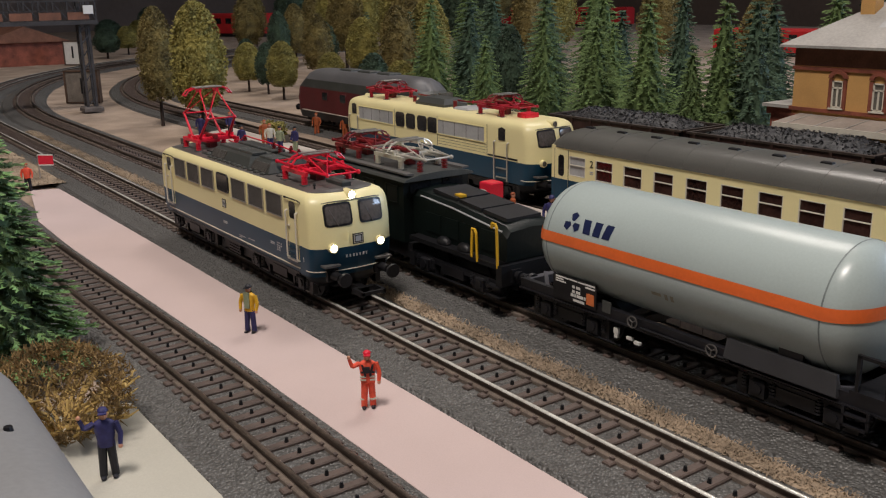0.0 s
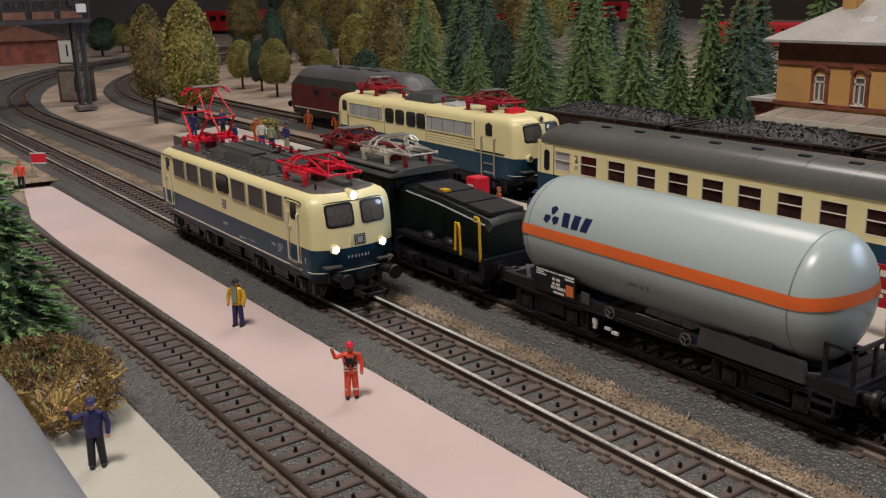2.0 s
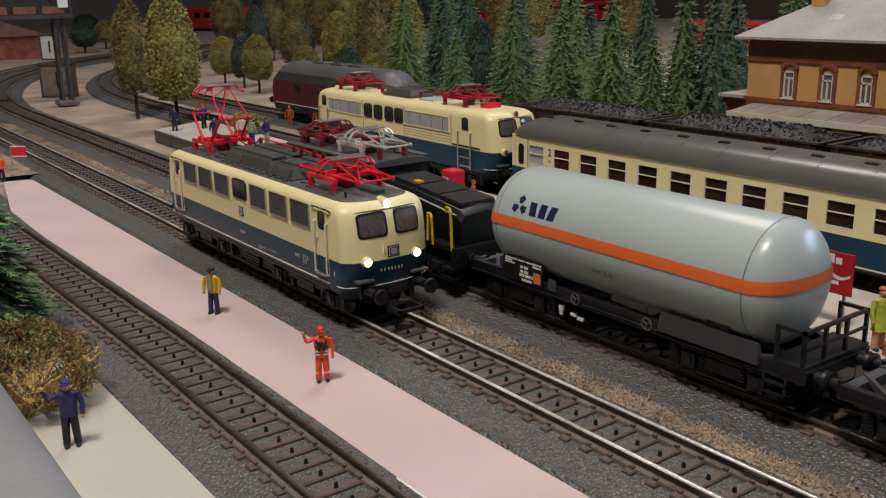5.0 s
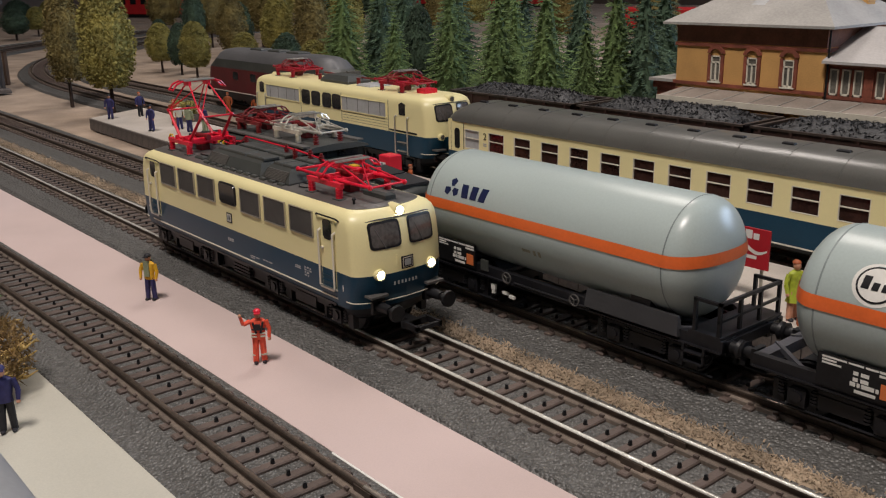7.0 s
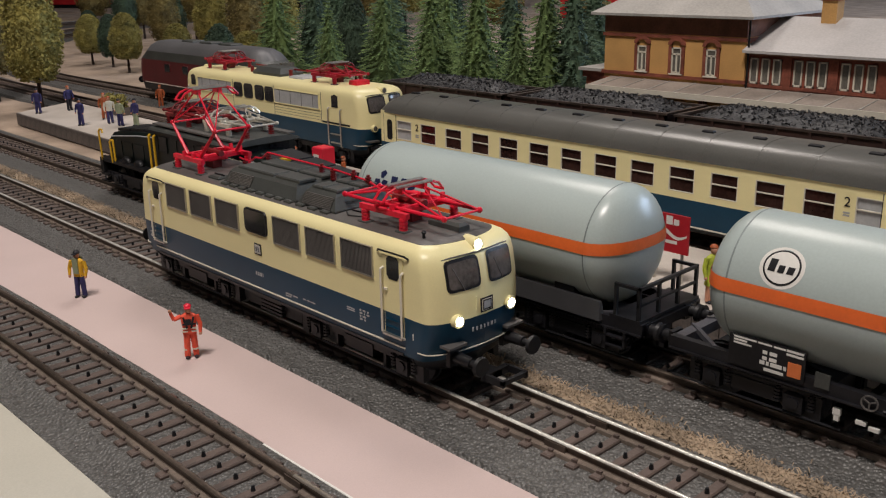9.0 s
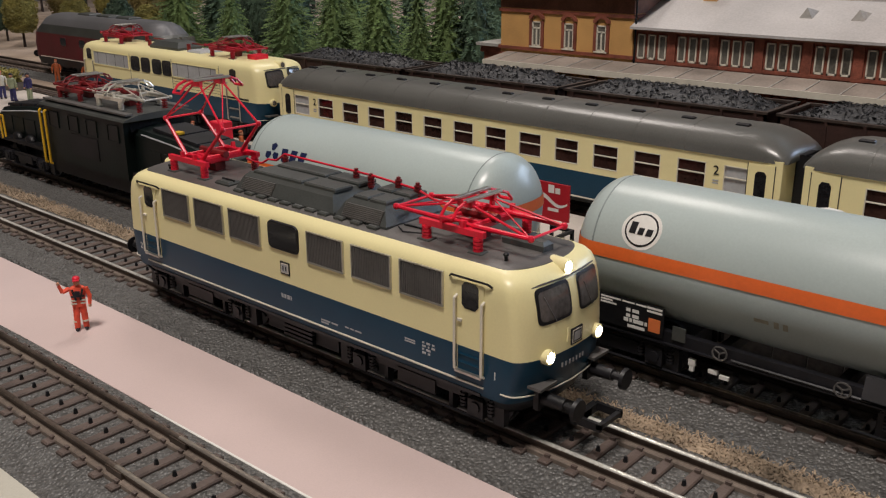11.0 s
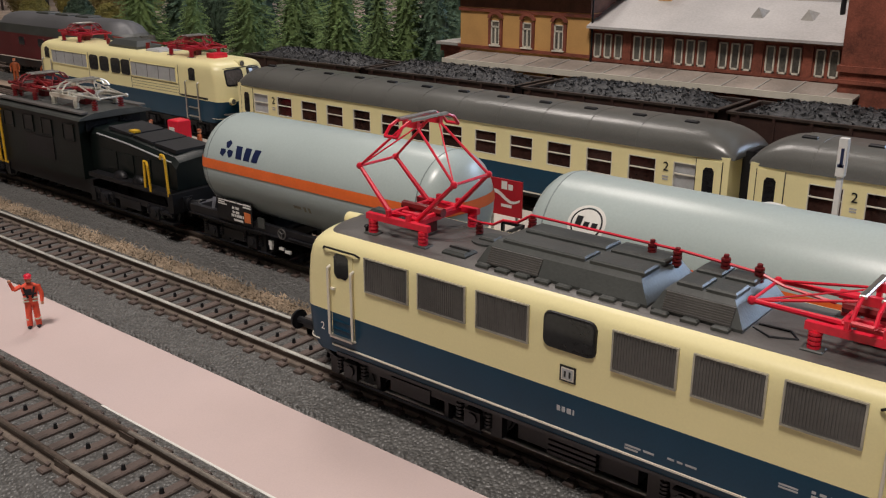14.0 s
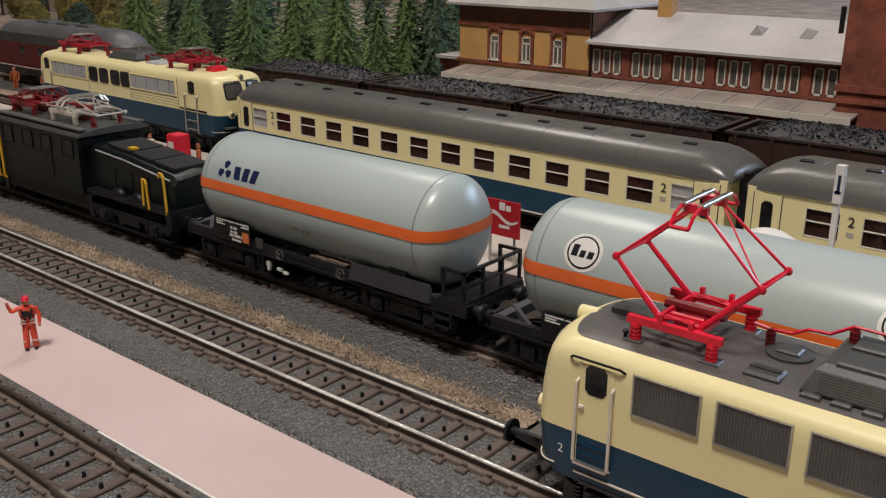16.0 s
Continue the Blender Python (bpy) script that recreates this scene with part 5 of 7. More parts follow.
def heavy_electric(x, y):
    """The blackish green articulated goods electric with two long hoods."""
    c = thing("articulated_locomotive", x, y, 0, "blackish green articulated electric locomotive with yellow handrails", "locomotive")
    part("cab_body", Shape().box(-2.58, 2.58, -1.42, 1.42, 1.05, 3.22), GREENBLACK, c, "blackish green cab body", 0)
    roof = [(-1.52, 3.20), (-1.46, 3.28), (-0.9, 3.40), (0, 3.44), (0.9, 3.40), (1.46, 3.28), (1.52, 3.20)]
    part("cab_roof", Shape().prism(roof, -2.8, 2.8), VENT, c, "grey cab roof", 30)
    for side in (-1, 1):
        for xx in (-1.95, 1.95, -0.6, 0.6):
            framed(c, xx - 0.30, xx + 0.30, 2.42, 2.98, side * 1.42, side, GREENBLACK, UNLIT, 0, "cab_window")
        part("cab_grille", Shape().box(-0.9, 0.9, min(side * 1.42, side * 1.45), max(side * 1.42, side * 1.45), 1.5, 2.3), BLACK, c, smooth=0)
    for e in (-1, 1):
        for yy in (-0.7, 0.7):
            part("cab_window", Shape().box(min(e * 2.58, e * 2.605), max(e * 2.58, e * 2.605), yy - 0.45, yy + 0.45, 2.75, 3.12), GLASS, c, smooth=0)
        # the hood: narrower than the frame, falling towards the end
        prof = [(e * 2.58, 2.92), (e * 4.6, 2.80), (e * 6.9, 2.52)]
        rings = []
        for xx, zt in [prof[0], prof[1], prof[2], (e * 7.12, 2.36)]:
            rings.append([(xx, -1.02, 1.4), (xx, -1.02, zt - 0.22), (xx, -0.86, zt - 0.04), (xx, 0, zt + 0.04), (xx, 0.86, zt - 0.04), (xx, 1.02, zt - 0.22), (xx, 1.02, 1.4)])
        hood = part("hood", Shape().stack(rings), GREENBLACK, c, "long sloping blackish green hood", 30)
        for k, (a, b) in enumerate(((3.3, 4.5), (4.62, 5.65), (5.75, 6.8))):
            za, zb = [2.92 + (2.52 - 2.92) * (q - 2.75) / 4.15 for q in (a, b)]
            pl = Shape().stack([[(e * a, -0.72, za + 0.02), (e * b, -0.72, zb + 0.02), (e * b, 0.72, zb + 0.02), (e * a, 0.72, za + 0.02)], [(e * a, -0.70, za + 0.13), (e * b, -0.70, zb + 0.13), (e * b, 0.70, zb + 0.13), (e * a, 0.70, za + 0.13)]])
            part("hood_cover", pl, BLACK, hood, "flat black hood cover", 0)
        part("hood_rib", Shape().pipe([(e * 3.0, -1.0, 2.74), (e * 4.6, -1.0, 2.62), (e * 6.9, -1.0, 2.32)], 0.03, 5), GREYPRINT, hood)
        for k in range(4):
            part("side_flap", Shape().box(min(e * (3.3 + k * 0.9), e * (4.05 + k * 0.9)), max(e * (3.3 + k * 0.9), e * (4.05 + k * 0.9)), -1.05, -1.02, 1.6, 2.25), GREENBLACK, hood, smooth=0)
        part("walkway", Shape().box(min(e * 2.85, e * 7.2), max(e * 2.85, e * 7.2), -1.42, 1.42, 1.25, 1.40), BLACK, c, "black side walkway", 0)
        for yy in (-1, 1):
            part("sand_box", Shape().ball((e * 4.4, yy * 1.2, 1.45), (0.3, 0.2, 0.22)), BLACK, c)
            part("sand_box", Shape().ball((e * 5.4, yy * 1.2, 1.45), (0.3, 0.2, 0.22)), BLACK, c)
        for xx, zt in ((7.15, 2.66), (6.25, 2.3)):
            part("handrail", Shape().pipe([(e * xx, -1.42, 1.30), (e * xx, -1.46, zt - 0.1), (e * (xx - 0.08), -1.44, zt), (e * (xx - 0.22), -1.42, zt), (e * (xx - 0.26), -1.42, 1.4 if xx < 7 else zt - 0.15)], 0.045, 6), YELLOW, c, "yellow handrail")
        for xx in (2.80, 2.45) if e < 0 else ():
            part("handrail", Shape().pipe([(e * xx, -1.44, 3.0), (e * xx, -1.52, 2.95), (e * xx, -1.52, 0.9), (e * xx, -1.44, 0.85)], 0.05, 6), YELLOW, c, "yellow handrail")
        part("end_beam", Shape().box(min(e * 7.1, e * 7.35), max(e * 7.1, e * 7.35), -1.45, 1.45, 0.75, 1.4), BLACK, c, smooth=0)
        part("step", Shape().box(min(e * 6.7, e * 7.3), max(e * 6.7, e * 7.3), -1.5, -1.2, 0.35, 0.42).box(min(e * 6.7, e * 7.3), max(e * 6.7, e * 7.3), -1.5, -1.2, 0.65, 0.72), BLACK, c, smooth=0)
        bogie(c, e * 4.9, base=1.35, half=2.2, y_side=1.2, cab_low=1.25)
    part("underframe", Shape().box(-2.8, 2.8, -1.25, 1.25, 0.5, 1.05), BLACK, c, smooth=0)
    part("yellow_plate", Shape().box(4.2, 4.5, -0.55, -0.3, 2.86, 2.96), YELLOW, c, smooth=0)
    buffers(c, x0=7.3, x1=8.1)
    pantograph(c, 1.0, False, POLISHED, POLISHED, z0=3.40, scale=0.95)
    pantograph(c, -1.6, False, DARKRED, DARKRED, z0=3.40, scale=0.8)
    for xx, yy in ((-2.3, -0.6), (-0.3, 0.5), (-0.2, -0.5), (2.3, 0.6), (2.4, -0.55), (-2.4, 0.5)):
        ins = Shape()
        for k in range(4):
            ins.tube((xx, yy, 3.40 + 0.09 * k), (xx, yy, 3.45 + 0.09 * k), 0.11, n=8)
        part("roof_insulator", ins.tube((xx, yy, 3.38), (xx, yy, 3.80), 0.05, n=6), DARKRED, c)
    part("roof_cable", Shape().pipe([(-2.3, -0.6, 3.78), (-0.2, -0.5, 3.80), (0.4, -0.2, 3.74), (2.4, -0.55, 3.80)], 0.03, 5), SILVER, c, "bare metal roof conductor")
    part("roof_cable", Shape().pipe([(-2.4, 0.5, 3.78), (-0.3, 0.5, 3.80), (0.6, 0.3, 3.74), (2.3, 0.6, 3.80)], 0.03, 5), SILVER, c, "bare metal roof conductor")
    part("roof_plank", Shape().box(-2.7, 2.7, -1.35, -1.05, 3.40, 3.46).box(-2.7, 2.7, 1.05, 1.35, 3.40, 3.46), LOUVRE, c, "grey roof walkway boards", 0)
    return c


def diesel_loco(x, y):
    d = thing("diesel_locomotive", x, y, 0, "maroon diesel locomotive with a grey roof, out by the trees", "locomotive")
    length, half = 7.75, 1.5

    def ring(z, l, w):
        pts = []
        for sx, sy, rev in ((1, -1, True), (1, 1, False), (-1, 1, True), (-1, -1, False)):
            q = []
            for k in range(9):
                a = math.pi / 2 * k / 8
                q.append((sx * (l - 1.0 + math.cos(a) ** 0.75), sy * w * math.sin(a) ** 0.75, z))
            pts += q[::-1] if rev else q
        return pts

    part("lower_body", Shape().stack([ring(0.55, length - 0.2, half - 0.05), ring(1.05, length, half)], high=False), UNDER, d, smooth=50)
    part("body", Shape().stack([ring(1.05, length, half), ring(2.0, length + 0.05, half), ring(2.75, length - 0.15, half)], low=False, high=False), MAROON, d, "maroon body side", 50)
    part("upper_body", Shape().stack([ring(2.75, length - 0.15, half), ring(3.35, length - 0.95, half - 0.06)], low=False, high=False), VENT, d, "dark window band", 50)
    part("roof", Shape().stack([ring(3.35, length - 0.95, half - 0.06), ring(3.75, length - 1.3, half - 0.25), ring(4.0, length - 1.7, half - 0.6), ring(4.08, length - 2.2, half - 1.0)], low=False), DIESEL_ROOF, d, "weathered grey rounded roof", 50)
    for xx in (-2.2, 0.0, 2.2):
        part("roof_grille", Shape().chamfer(xx - 0.7, xx + 0.7, -0.5, 0.5, 4.02, 4.2, 0.06), VENT, d, smooth=0)
    part("cream_line", Shape().box(-6.7, 6.7, -half - 0.02, -half, 1.05, 1.11), CREAM, d, smooth=0)
    for xx in (-3.5, -1.2, 1.2, 3.5):
        framed(d, xx - 0.35, xx + 0.35, 2.0, 2.55, -half, -1, MAROON, GLASS, 0, "side_window")
    for e in (-1, 1):
        for yy in (-0.65, 0.65):
            part("cab_window", Shape().box(min(e * 6.0, e * 6.75), max(e * 6.3, e * 7.28), yy - 0.5, yy + 0.5, 2.80, 3.22), PANE, d, smooth=0)
        bogie(d, e * 4.0, cab_low=0.7)
    part("fuel_tank", Shape().box(-1.4, 1.4, -1.1, 1.1, 0.3, 0.6), UNDER, d, smooth=0)
    buffers(d, x0=7.5, x1=8.4)
    return d


def grey_railcar(x, y):
    """The silver-grey carriage end right beside the camera."""
    r = thing("grey_railcar", x, y, 0, "smooth silver-grey railcar with a dark roof edge, close by", "railcar")
    sections = []
    for u, w, top in ((0.0, 0.75, 2.5), (0.25, 1.15, 2.95), (0.8, 1.38, 3.4), (1.8, 1.48, 3.7), (3.0, 1.5, 3.8), (11.5, 1.5, 3.8)):
        ring = [(u, -w, 0.8)]
        for k in range(13):
            a = math.pi * k / 12
            ring.append((u, -math.copysign(abs(math.cos(a)) ** 0.6, math.cos(a)) * w, 2.6 + (top - 2.6) * math.sin(a) ** 0.8 if top > 2.6 else 2.4 + 0.1 * math.sin(a)))
        ring.append((u, w, 0.8))
        sections.append(ring)
    part("body", Shape().stack(sections), HAZE_GREY, r, "silver-grey rounded shell", 50)
    part("roof_edge", Shape().pipe([(0.9, 1.40, 2.66), (1.8, 1.5, 2.66), (3.0, 1.52, 2.66), (11.4, 1.52, 2.66)], 0.05, 6), BLACK, r)
    part("roof_knob", Shape().tube((5.1, 0.75, 3.55), (5.1, 0.75, 3.80), 0.10, 0.06, 10), BLACK, r)
    for xb in (3.0, 8.8):
        bogie(r, xb, base=1.1, half=1.6, y_side=1.05, cab_low=0.85)
    return r


# ---- station house ----
def arch_window(parent, x, z0, z1, w, y, arch, frame_mat=CREAM):
    """A two-leaf window with brick jambs and, if asked, an arched head."""
    h = part("window", Shape().box(x - w / 2, x + w / 2, y - 0.02, y + 0.02, z0, z1), PANE, parent, "cream two-leaf window", 0)
    f = Shape()
    yo = y - 0.06
    f.box(x - w / 2, x + w / 2, yo, y, z0, z0 + 0.07).box(x - w / 2, x + w / 2, yo, y, z1 - 0.06, z1).box(x - w / 2, x - w / 2 + 0.07, yo, y, z0, z1).box(x + w / 2 - 0.07, x + w / 2, yo, y, z0, z1)
    f.box(x - 0.04, x + 0.04, yo, y, z0, z1 - 0.3).box(x - w / 2, x + w / 2, yo, y, z1 - 0.36, z1 - 0.28)
    part("window_frame", f, frame_mat, h, smooth=0)
    j = Shape().box(x - w / 2 - 0.16, x - w / 2, y - 0.1, y, z0 - 0.05, z1 + 0.05).box(x + w / 2, x + w / 2 + 0.16, y - 0.1, y, z0 - 0.05, z1 + 0.05)
    part("jamb", j, BRICK, h, smooth=0)
    part("sill", Shape().box(x - w / 2 - 0.08, x + w / 2 + 0.08, y - 0.14, y, z0 - 0.07, z0), CREAM, h, smooth=0)
    if arch:
        ring = []
        for r in (w / 2 + 0.20, w / 2):
            ring.append([(x - r * math.cos(math.pi * k / 10), z1 + 0.12 + 0.75 * r * math.sin(math.pi * k / 10)) for k in range(11)])
        v = [(a, y - 0.12, b) for a, b in ring[0]] + [(a, y - 0.12, b) for a, b in ring[1]] + [(a, y, b) for a, b in ring[0]] + [(a, y, b) for a, b in ring[1]]
        faces = []
        for k in range(10):
            faces += [(k, 11 + k, 12 + k, k + 1), (22 + k, k, k + 1, 23 + k), (11 + k, 33 + k, 34 + k, 12 + k)]
        part("brick_arch", Shape().add(v, faces), BRICK, h, smooth=0)


def station_house():
    h = thing("station_house", -2.3, 25.65, 0.68, "ochre and red-brick station house with grey slate roofs", "station building")
    g = -0.3  # heights below are above the rails
    x0, x1, depth = -6.6, 1.38, 7.5
    main = part("main_block", Shape().box(x0, x1, 0, depth, 0.0, 4.02), OCHRE, h, "ochre rendered main block", 0)
    part("upper_storey", Shape().box(x0, x1, 0, depth, 4.02 + g - g, 6.0), OCHRE, main, smooth=0)
    part("frieze", Shape().box(x0 - 0.02, x1 + 0.02, -0.02, depth + 0.02, 5.42, 6.26), UMBER, main, "brown frieze below the eaves", 0)
    for z, d in ((3.30, 0.10), (5.22, 0.08)):
        part("string_course", Shape().box(x0 - d, x1 + d, -d, depth + d, z, z + 0.16), BRICK, main, smooth=0)
    for xx in (x0 + 0.12, x1 - 0.12):
        part("quoin", Shape().box(xx - 0.14, xx + 0.14, -0.05, 0.0, 0.0, 3.12), BRICK, main, smooth=0)
    for xx in (-4.25, -2.25, -0.35):
        arch_window(main, xx, 3.56, 4.80, 0.56, -0.01, True)
    roof = Shape()
    e = 0.55
    a, b, c, d2 = (x0 - e, -e), (x1 + e, -e), (x1 + e, depth + e), (x0 - e, depth + e)
    ridge = [(x0 + 2.9, depth / 2, 8.6), (x1 - 2.9, depth / 2, 8.6)]
    v = [(*a, 6.26), (*b, 6.26), (*c, 6.26), (*d2, 6.26), (*a, 6.38), (*b, 6.38), (*c, 6.38), (*d2, 6.38), *ridge]
    roof.add(v, [(3, 2, 1, 0), (0, 1, 5, 4), (1, 2, 6, 5), (2, 3, 7, 6), (3, 0, 4, 7), (4, 5, 9, 8), (5, 6, 9), (6, 7, 8, 9), (7, 4, 8)])
    part("roof", roof, SLATE, h, "hipped pale grey slate roof", 0)
    part("roof_light", Shape().stack([[(-3.2, 0.9, 7.02), (-2.5, 0.9, 7.02), (-2.5, 1.5, 7.36), (-3.2, 1.5, 7.36)], [(-3.2, 0.86, 7.10), (-2.5, 0.86, 7.10), (-2.5, 1.46, 7.44), (-3.2, 1.46, 7.44)]]), GREYPRINT, h, smooth=0)
    for cx, cy, zt in ((-4.4, 2.4, 8.9), (0.4, 5.0, 8.9), (3.9, 3.0, 7.0)):
        ch = part("chimney", Shape().box(cx - 0.35, cx + 0.35, cy - 0.35, cy + 0.35, 5.5, zt), OCHRE, h, "ochre chimney", 0)
        part("chimney_cap", Shape().box(cx - 0.42, cx + 0.42, cy - 0.42, cy + 0.42, zt, zt + 0.12), BRICK, ch, smooth=0)
    # stepped-back block at the left, and low annexe
    part("side_block", Shape().box(-7.5, x0, 2.2, depth, 0.0, 6.2), OCHRE, h, smooth=0)
    part("side_course", Shape().box(-7.6, x0, 2.1, 2.2, 5.22, 5.38).box(-7.6, x0, 2.1, 2.2, 3.30, 3.46), BRICK, h, smooth=0)
    an = part("annexe", Shape().box(-7.9, x0, 0.2, 4.5, 0.0, 3.35), BRICK, h, "low brick annexe", 0)
    part("annexe_roof", Shape().box(-8.2, x0 - 0.12, -0.15, 4.8, 3.35, 3.5), SLATE, an, smooth=0)
    part("annexe_course", Shape().box(-8.05, x0, 0.05, 0.2, 3.0, 3.35), BRICK, an, smooth=0)
    # long low wing
    wx0, wx1 = x1, 13.6
    wing = part("wing", Shape().box(wx0, wx1, 0.15, 6.2, 0.0, 4.80), BRICK, h, "long red-brick wing", 0)
    part("wing_sill", Shape().box(wx0, wx1, 0.02, 0.15, 3.20, 3.34), BRICK, wing, smooth=0)
    part("wing_eave", Shape().box(wx0, wx1, -0.05, 0.15, 4.66, 4.82), UMBER, wing, smooth=0)
    for k in range(6):
        gx = 2.35 + k * 2.12
        for q in (-0.56, 0.0, 0.56):
            ww = part("window", Shape().box(gx + q - 0.2, gx + q + 0.2, 0.13, 0.16, 3.36, 4.52), PANE, wing, "narrow cream-framed window", 0)
            f = Shape().box(gx + q - 0.2, gx + q - 0.14, 0.08, 0.14, 3.36, 4.52).box(gx + q + 0.14, gx + q + 0.2, 0.08, 0.14, 3.36, 4.52).box(gx + q - 0.2, gx + q + 0.2, 0.08, 0.14, 3.36, 3.44).box(gx + q - 0.2, gx + q + 0.2, 0.08, 0.14, 4.46, 4.52)
            part("window_frame", f, CREAM, ww, smooth=0)
        part("pilaster", Shape().box(gx + 0.86, gx + 1.26, 0.03, 0.15, 0.0, 4.68), BRICK, wing, smooth=0)
    wr = Shape().add([(wx0, -0.35, 4.76), (wx1, -0.35, 4.76), (wx1, 3.3, 6.10), (wx0, 3.3, 6.10), (wx0, 6.9, 4.8), (wx1, 6.9, 4.8), (wx0, -0.35, 4.88), (wx1, -0.35, 4.88), (wx1, 3.3, 6.22), (wx0, 3.3, 6.22), (wx0, 6.9, 4.9), (wx1, 6.9, 4.9)],
                     [(0, 3, 2, 1), (6, 7, 8, 9), (0, 1, 7, 6), (9, 8, 11, 10), (3, 4, 5, 2), (0, 6, 9, 3), (1, 2, 8, 7)])
    part("wing_roof", wr, mat("pale_zinc_roof", (0.50, 0.48, 0.47), rough=0.55, var=0.12, coarse=20), h, "pale zinc-grey wing roof", 0)
    for xx in (9.0, 11.2):
        part("roof_hood", Shape().add([(xx - 0.3, 1.4, 5.50), (xx + 0.3, 1.4, 5.50), (xx + 0.3, 2.2, 5.80), (xx - 0.3, 2.2, 5.80), (xx, 1.5, 5.98)], [(0, 1, 4), (1, 2, 4), (2, 3, 4), (3, 0, 4)]), SLATE, h, smooth=0)
    part("stove_pipe", Shape().tube((12.4, 2.2, 5.6), (12.4, 2.2, 6.9), 0.11, n=10), BLACK, h)
    part("down_pipe", Shape().pipe([(x1 + 0.15, -0.05, 6.2), (x1 + 0.15, -0.05, 0.1)], 0.05, 6), BLACK, h)
    tower = part("end_block", Shape().box(13.6, 20.0, -1.2, 7.0, 0.0, 8.8), BRICK, h, "tall red-brick end block", 0)
    part("end_course", Shape().box(13.5, 20.1, -1.3, 7.1, 3.85, 4.1).box(13.5, 20.1, -1.3, 7.1, 3.4, 3.55), BRICK, tower, smooth=0)
    # canopy along the platform
    cx0, cx1, zf, zk = -6.15, 14.5, 2.92, 3.16
    can = part("canopy", Shape().add([(cx0, -2.1, zf - 0.1), (cx1, -2.1, zf - 0.1), (cx1, 0.0, zk - 0.1), (cx0, 0.0, zk - 0.1), (cx0, -2.1, zf), (cx1, -2.1, zf), (cx1, 0.0, zk), (cx0, 0.0, zk)], [(3, 2, 1, 0), (4, 5, 6, 7), (0, 1, 5, 4), (2, 3, 7, 6), (1, 2, 6, 5), (3, 0, 4, 7)]), mat("dusty_canopy_roof", (0.33, 0.28, 0.24), rough=0.8, var=0.2, coarse=40), h, "long pale platform canopy", 0)
    part("fascia", Shape().box(cx0, cx1, -2.15, -2.1, zf - 0.24, zf + 0.03), CREAM, can, smooth=0)
    for k in range(14):
        xx = cx0 + 0.7 + k * 1.45
        part("canopy_joint", Shape().stack([[(xx, -2.1, zf + 0.004), (xx + 0.05, -2.1, zf + 0.004), (xx + 0.05, -0.1, zk), (xx, -0.1, zk)], [(xx, -2.1, zf + 0.03), (xx + 0.05, -2.1, zf + 0.03), (xx + 0.05, -0.1, zk + 0.026), (xx, -0.1, zk + 0.026)]]), SLATE, can, smooth=0)
        if k % 2 == 0:
            part("canopy_post", Shape().box(xx - 0.09, xx + 0.09, -1.95, -1.78, 0.0, zf - 0.1), BRICK, can, smooth=0)
            part("bracket", Shape().tube((xx, -1.86, zf - 0.75), (xx, -1.15, zf - 0.12), 0.05, n=5), BRICK, can, smooth=0)
    for k in range(12):
        xx = -5.7 + k * 1.7
        wy = -0.01 if xx < 1 else 0.14
        dw = part("door", Shape().box(xx - 0.4, xx + 0.4, wy - 0.03, wy + 0.02, 0.0, 2.1), PANE, h, "arched ground-floor door", 0)
        part("door_frame", Shape().box(xx - 0.46, xx - 0.38, wy - 0.08, wy, 0.0, 2.1).box(xx + 0.38, xx + 0.46, wy - 0.08, wy, 0.0, 2.1).box(xx - 0.46, xx + 0.46, wy - 0.08, wy, 2.05, 2.15).box(xx - 0.46, xx + 0.46, wy - 0.08, wy, 1.5, 1.6), CREAM, dw, smooth=0)
    return h


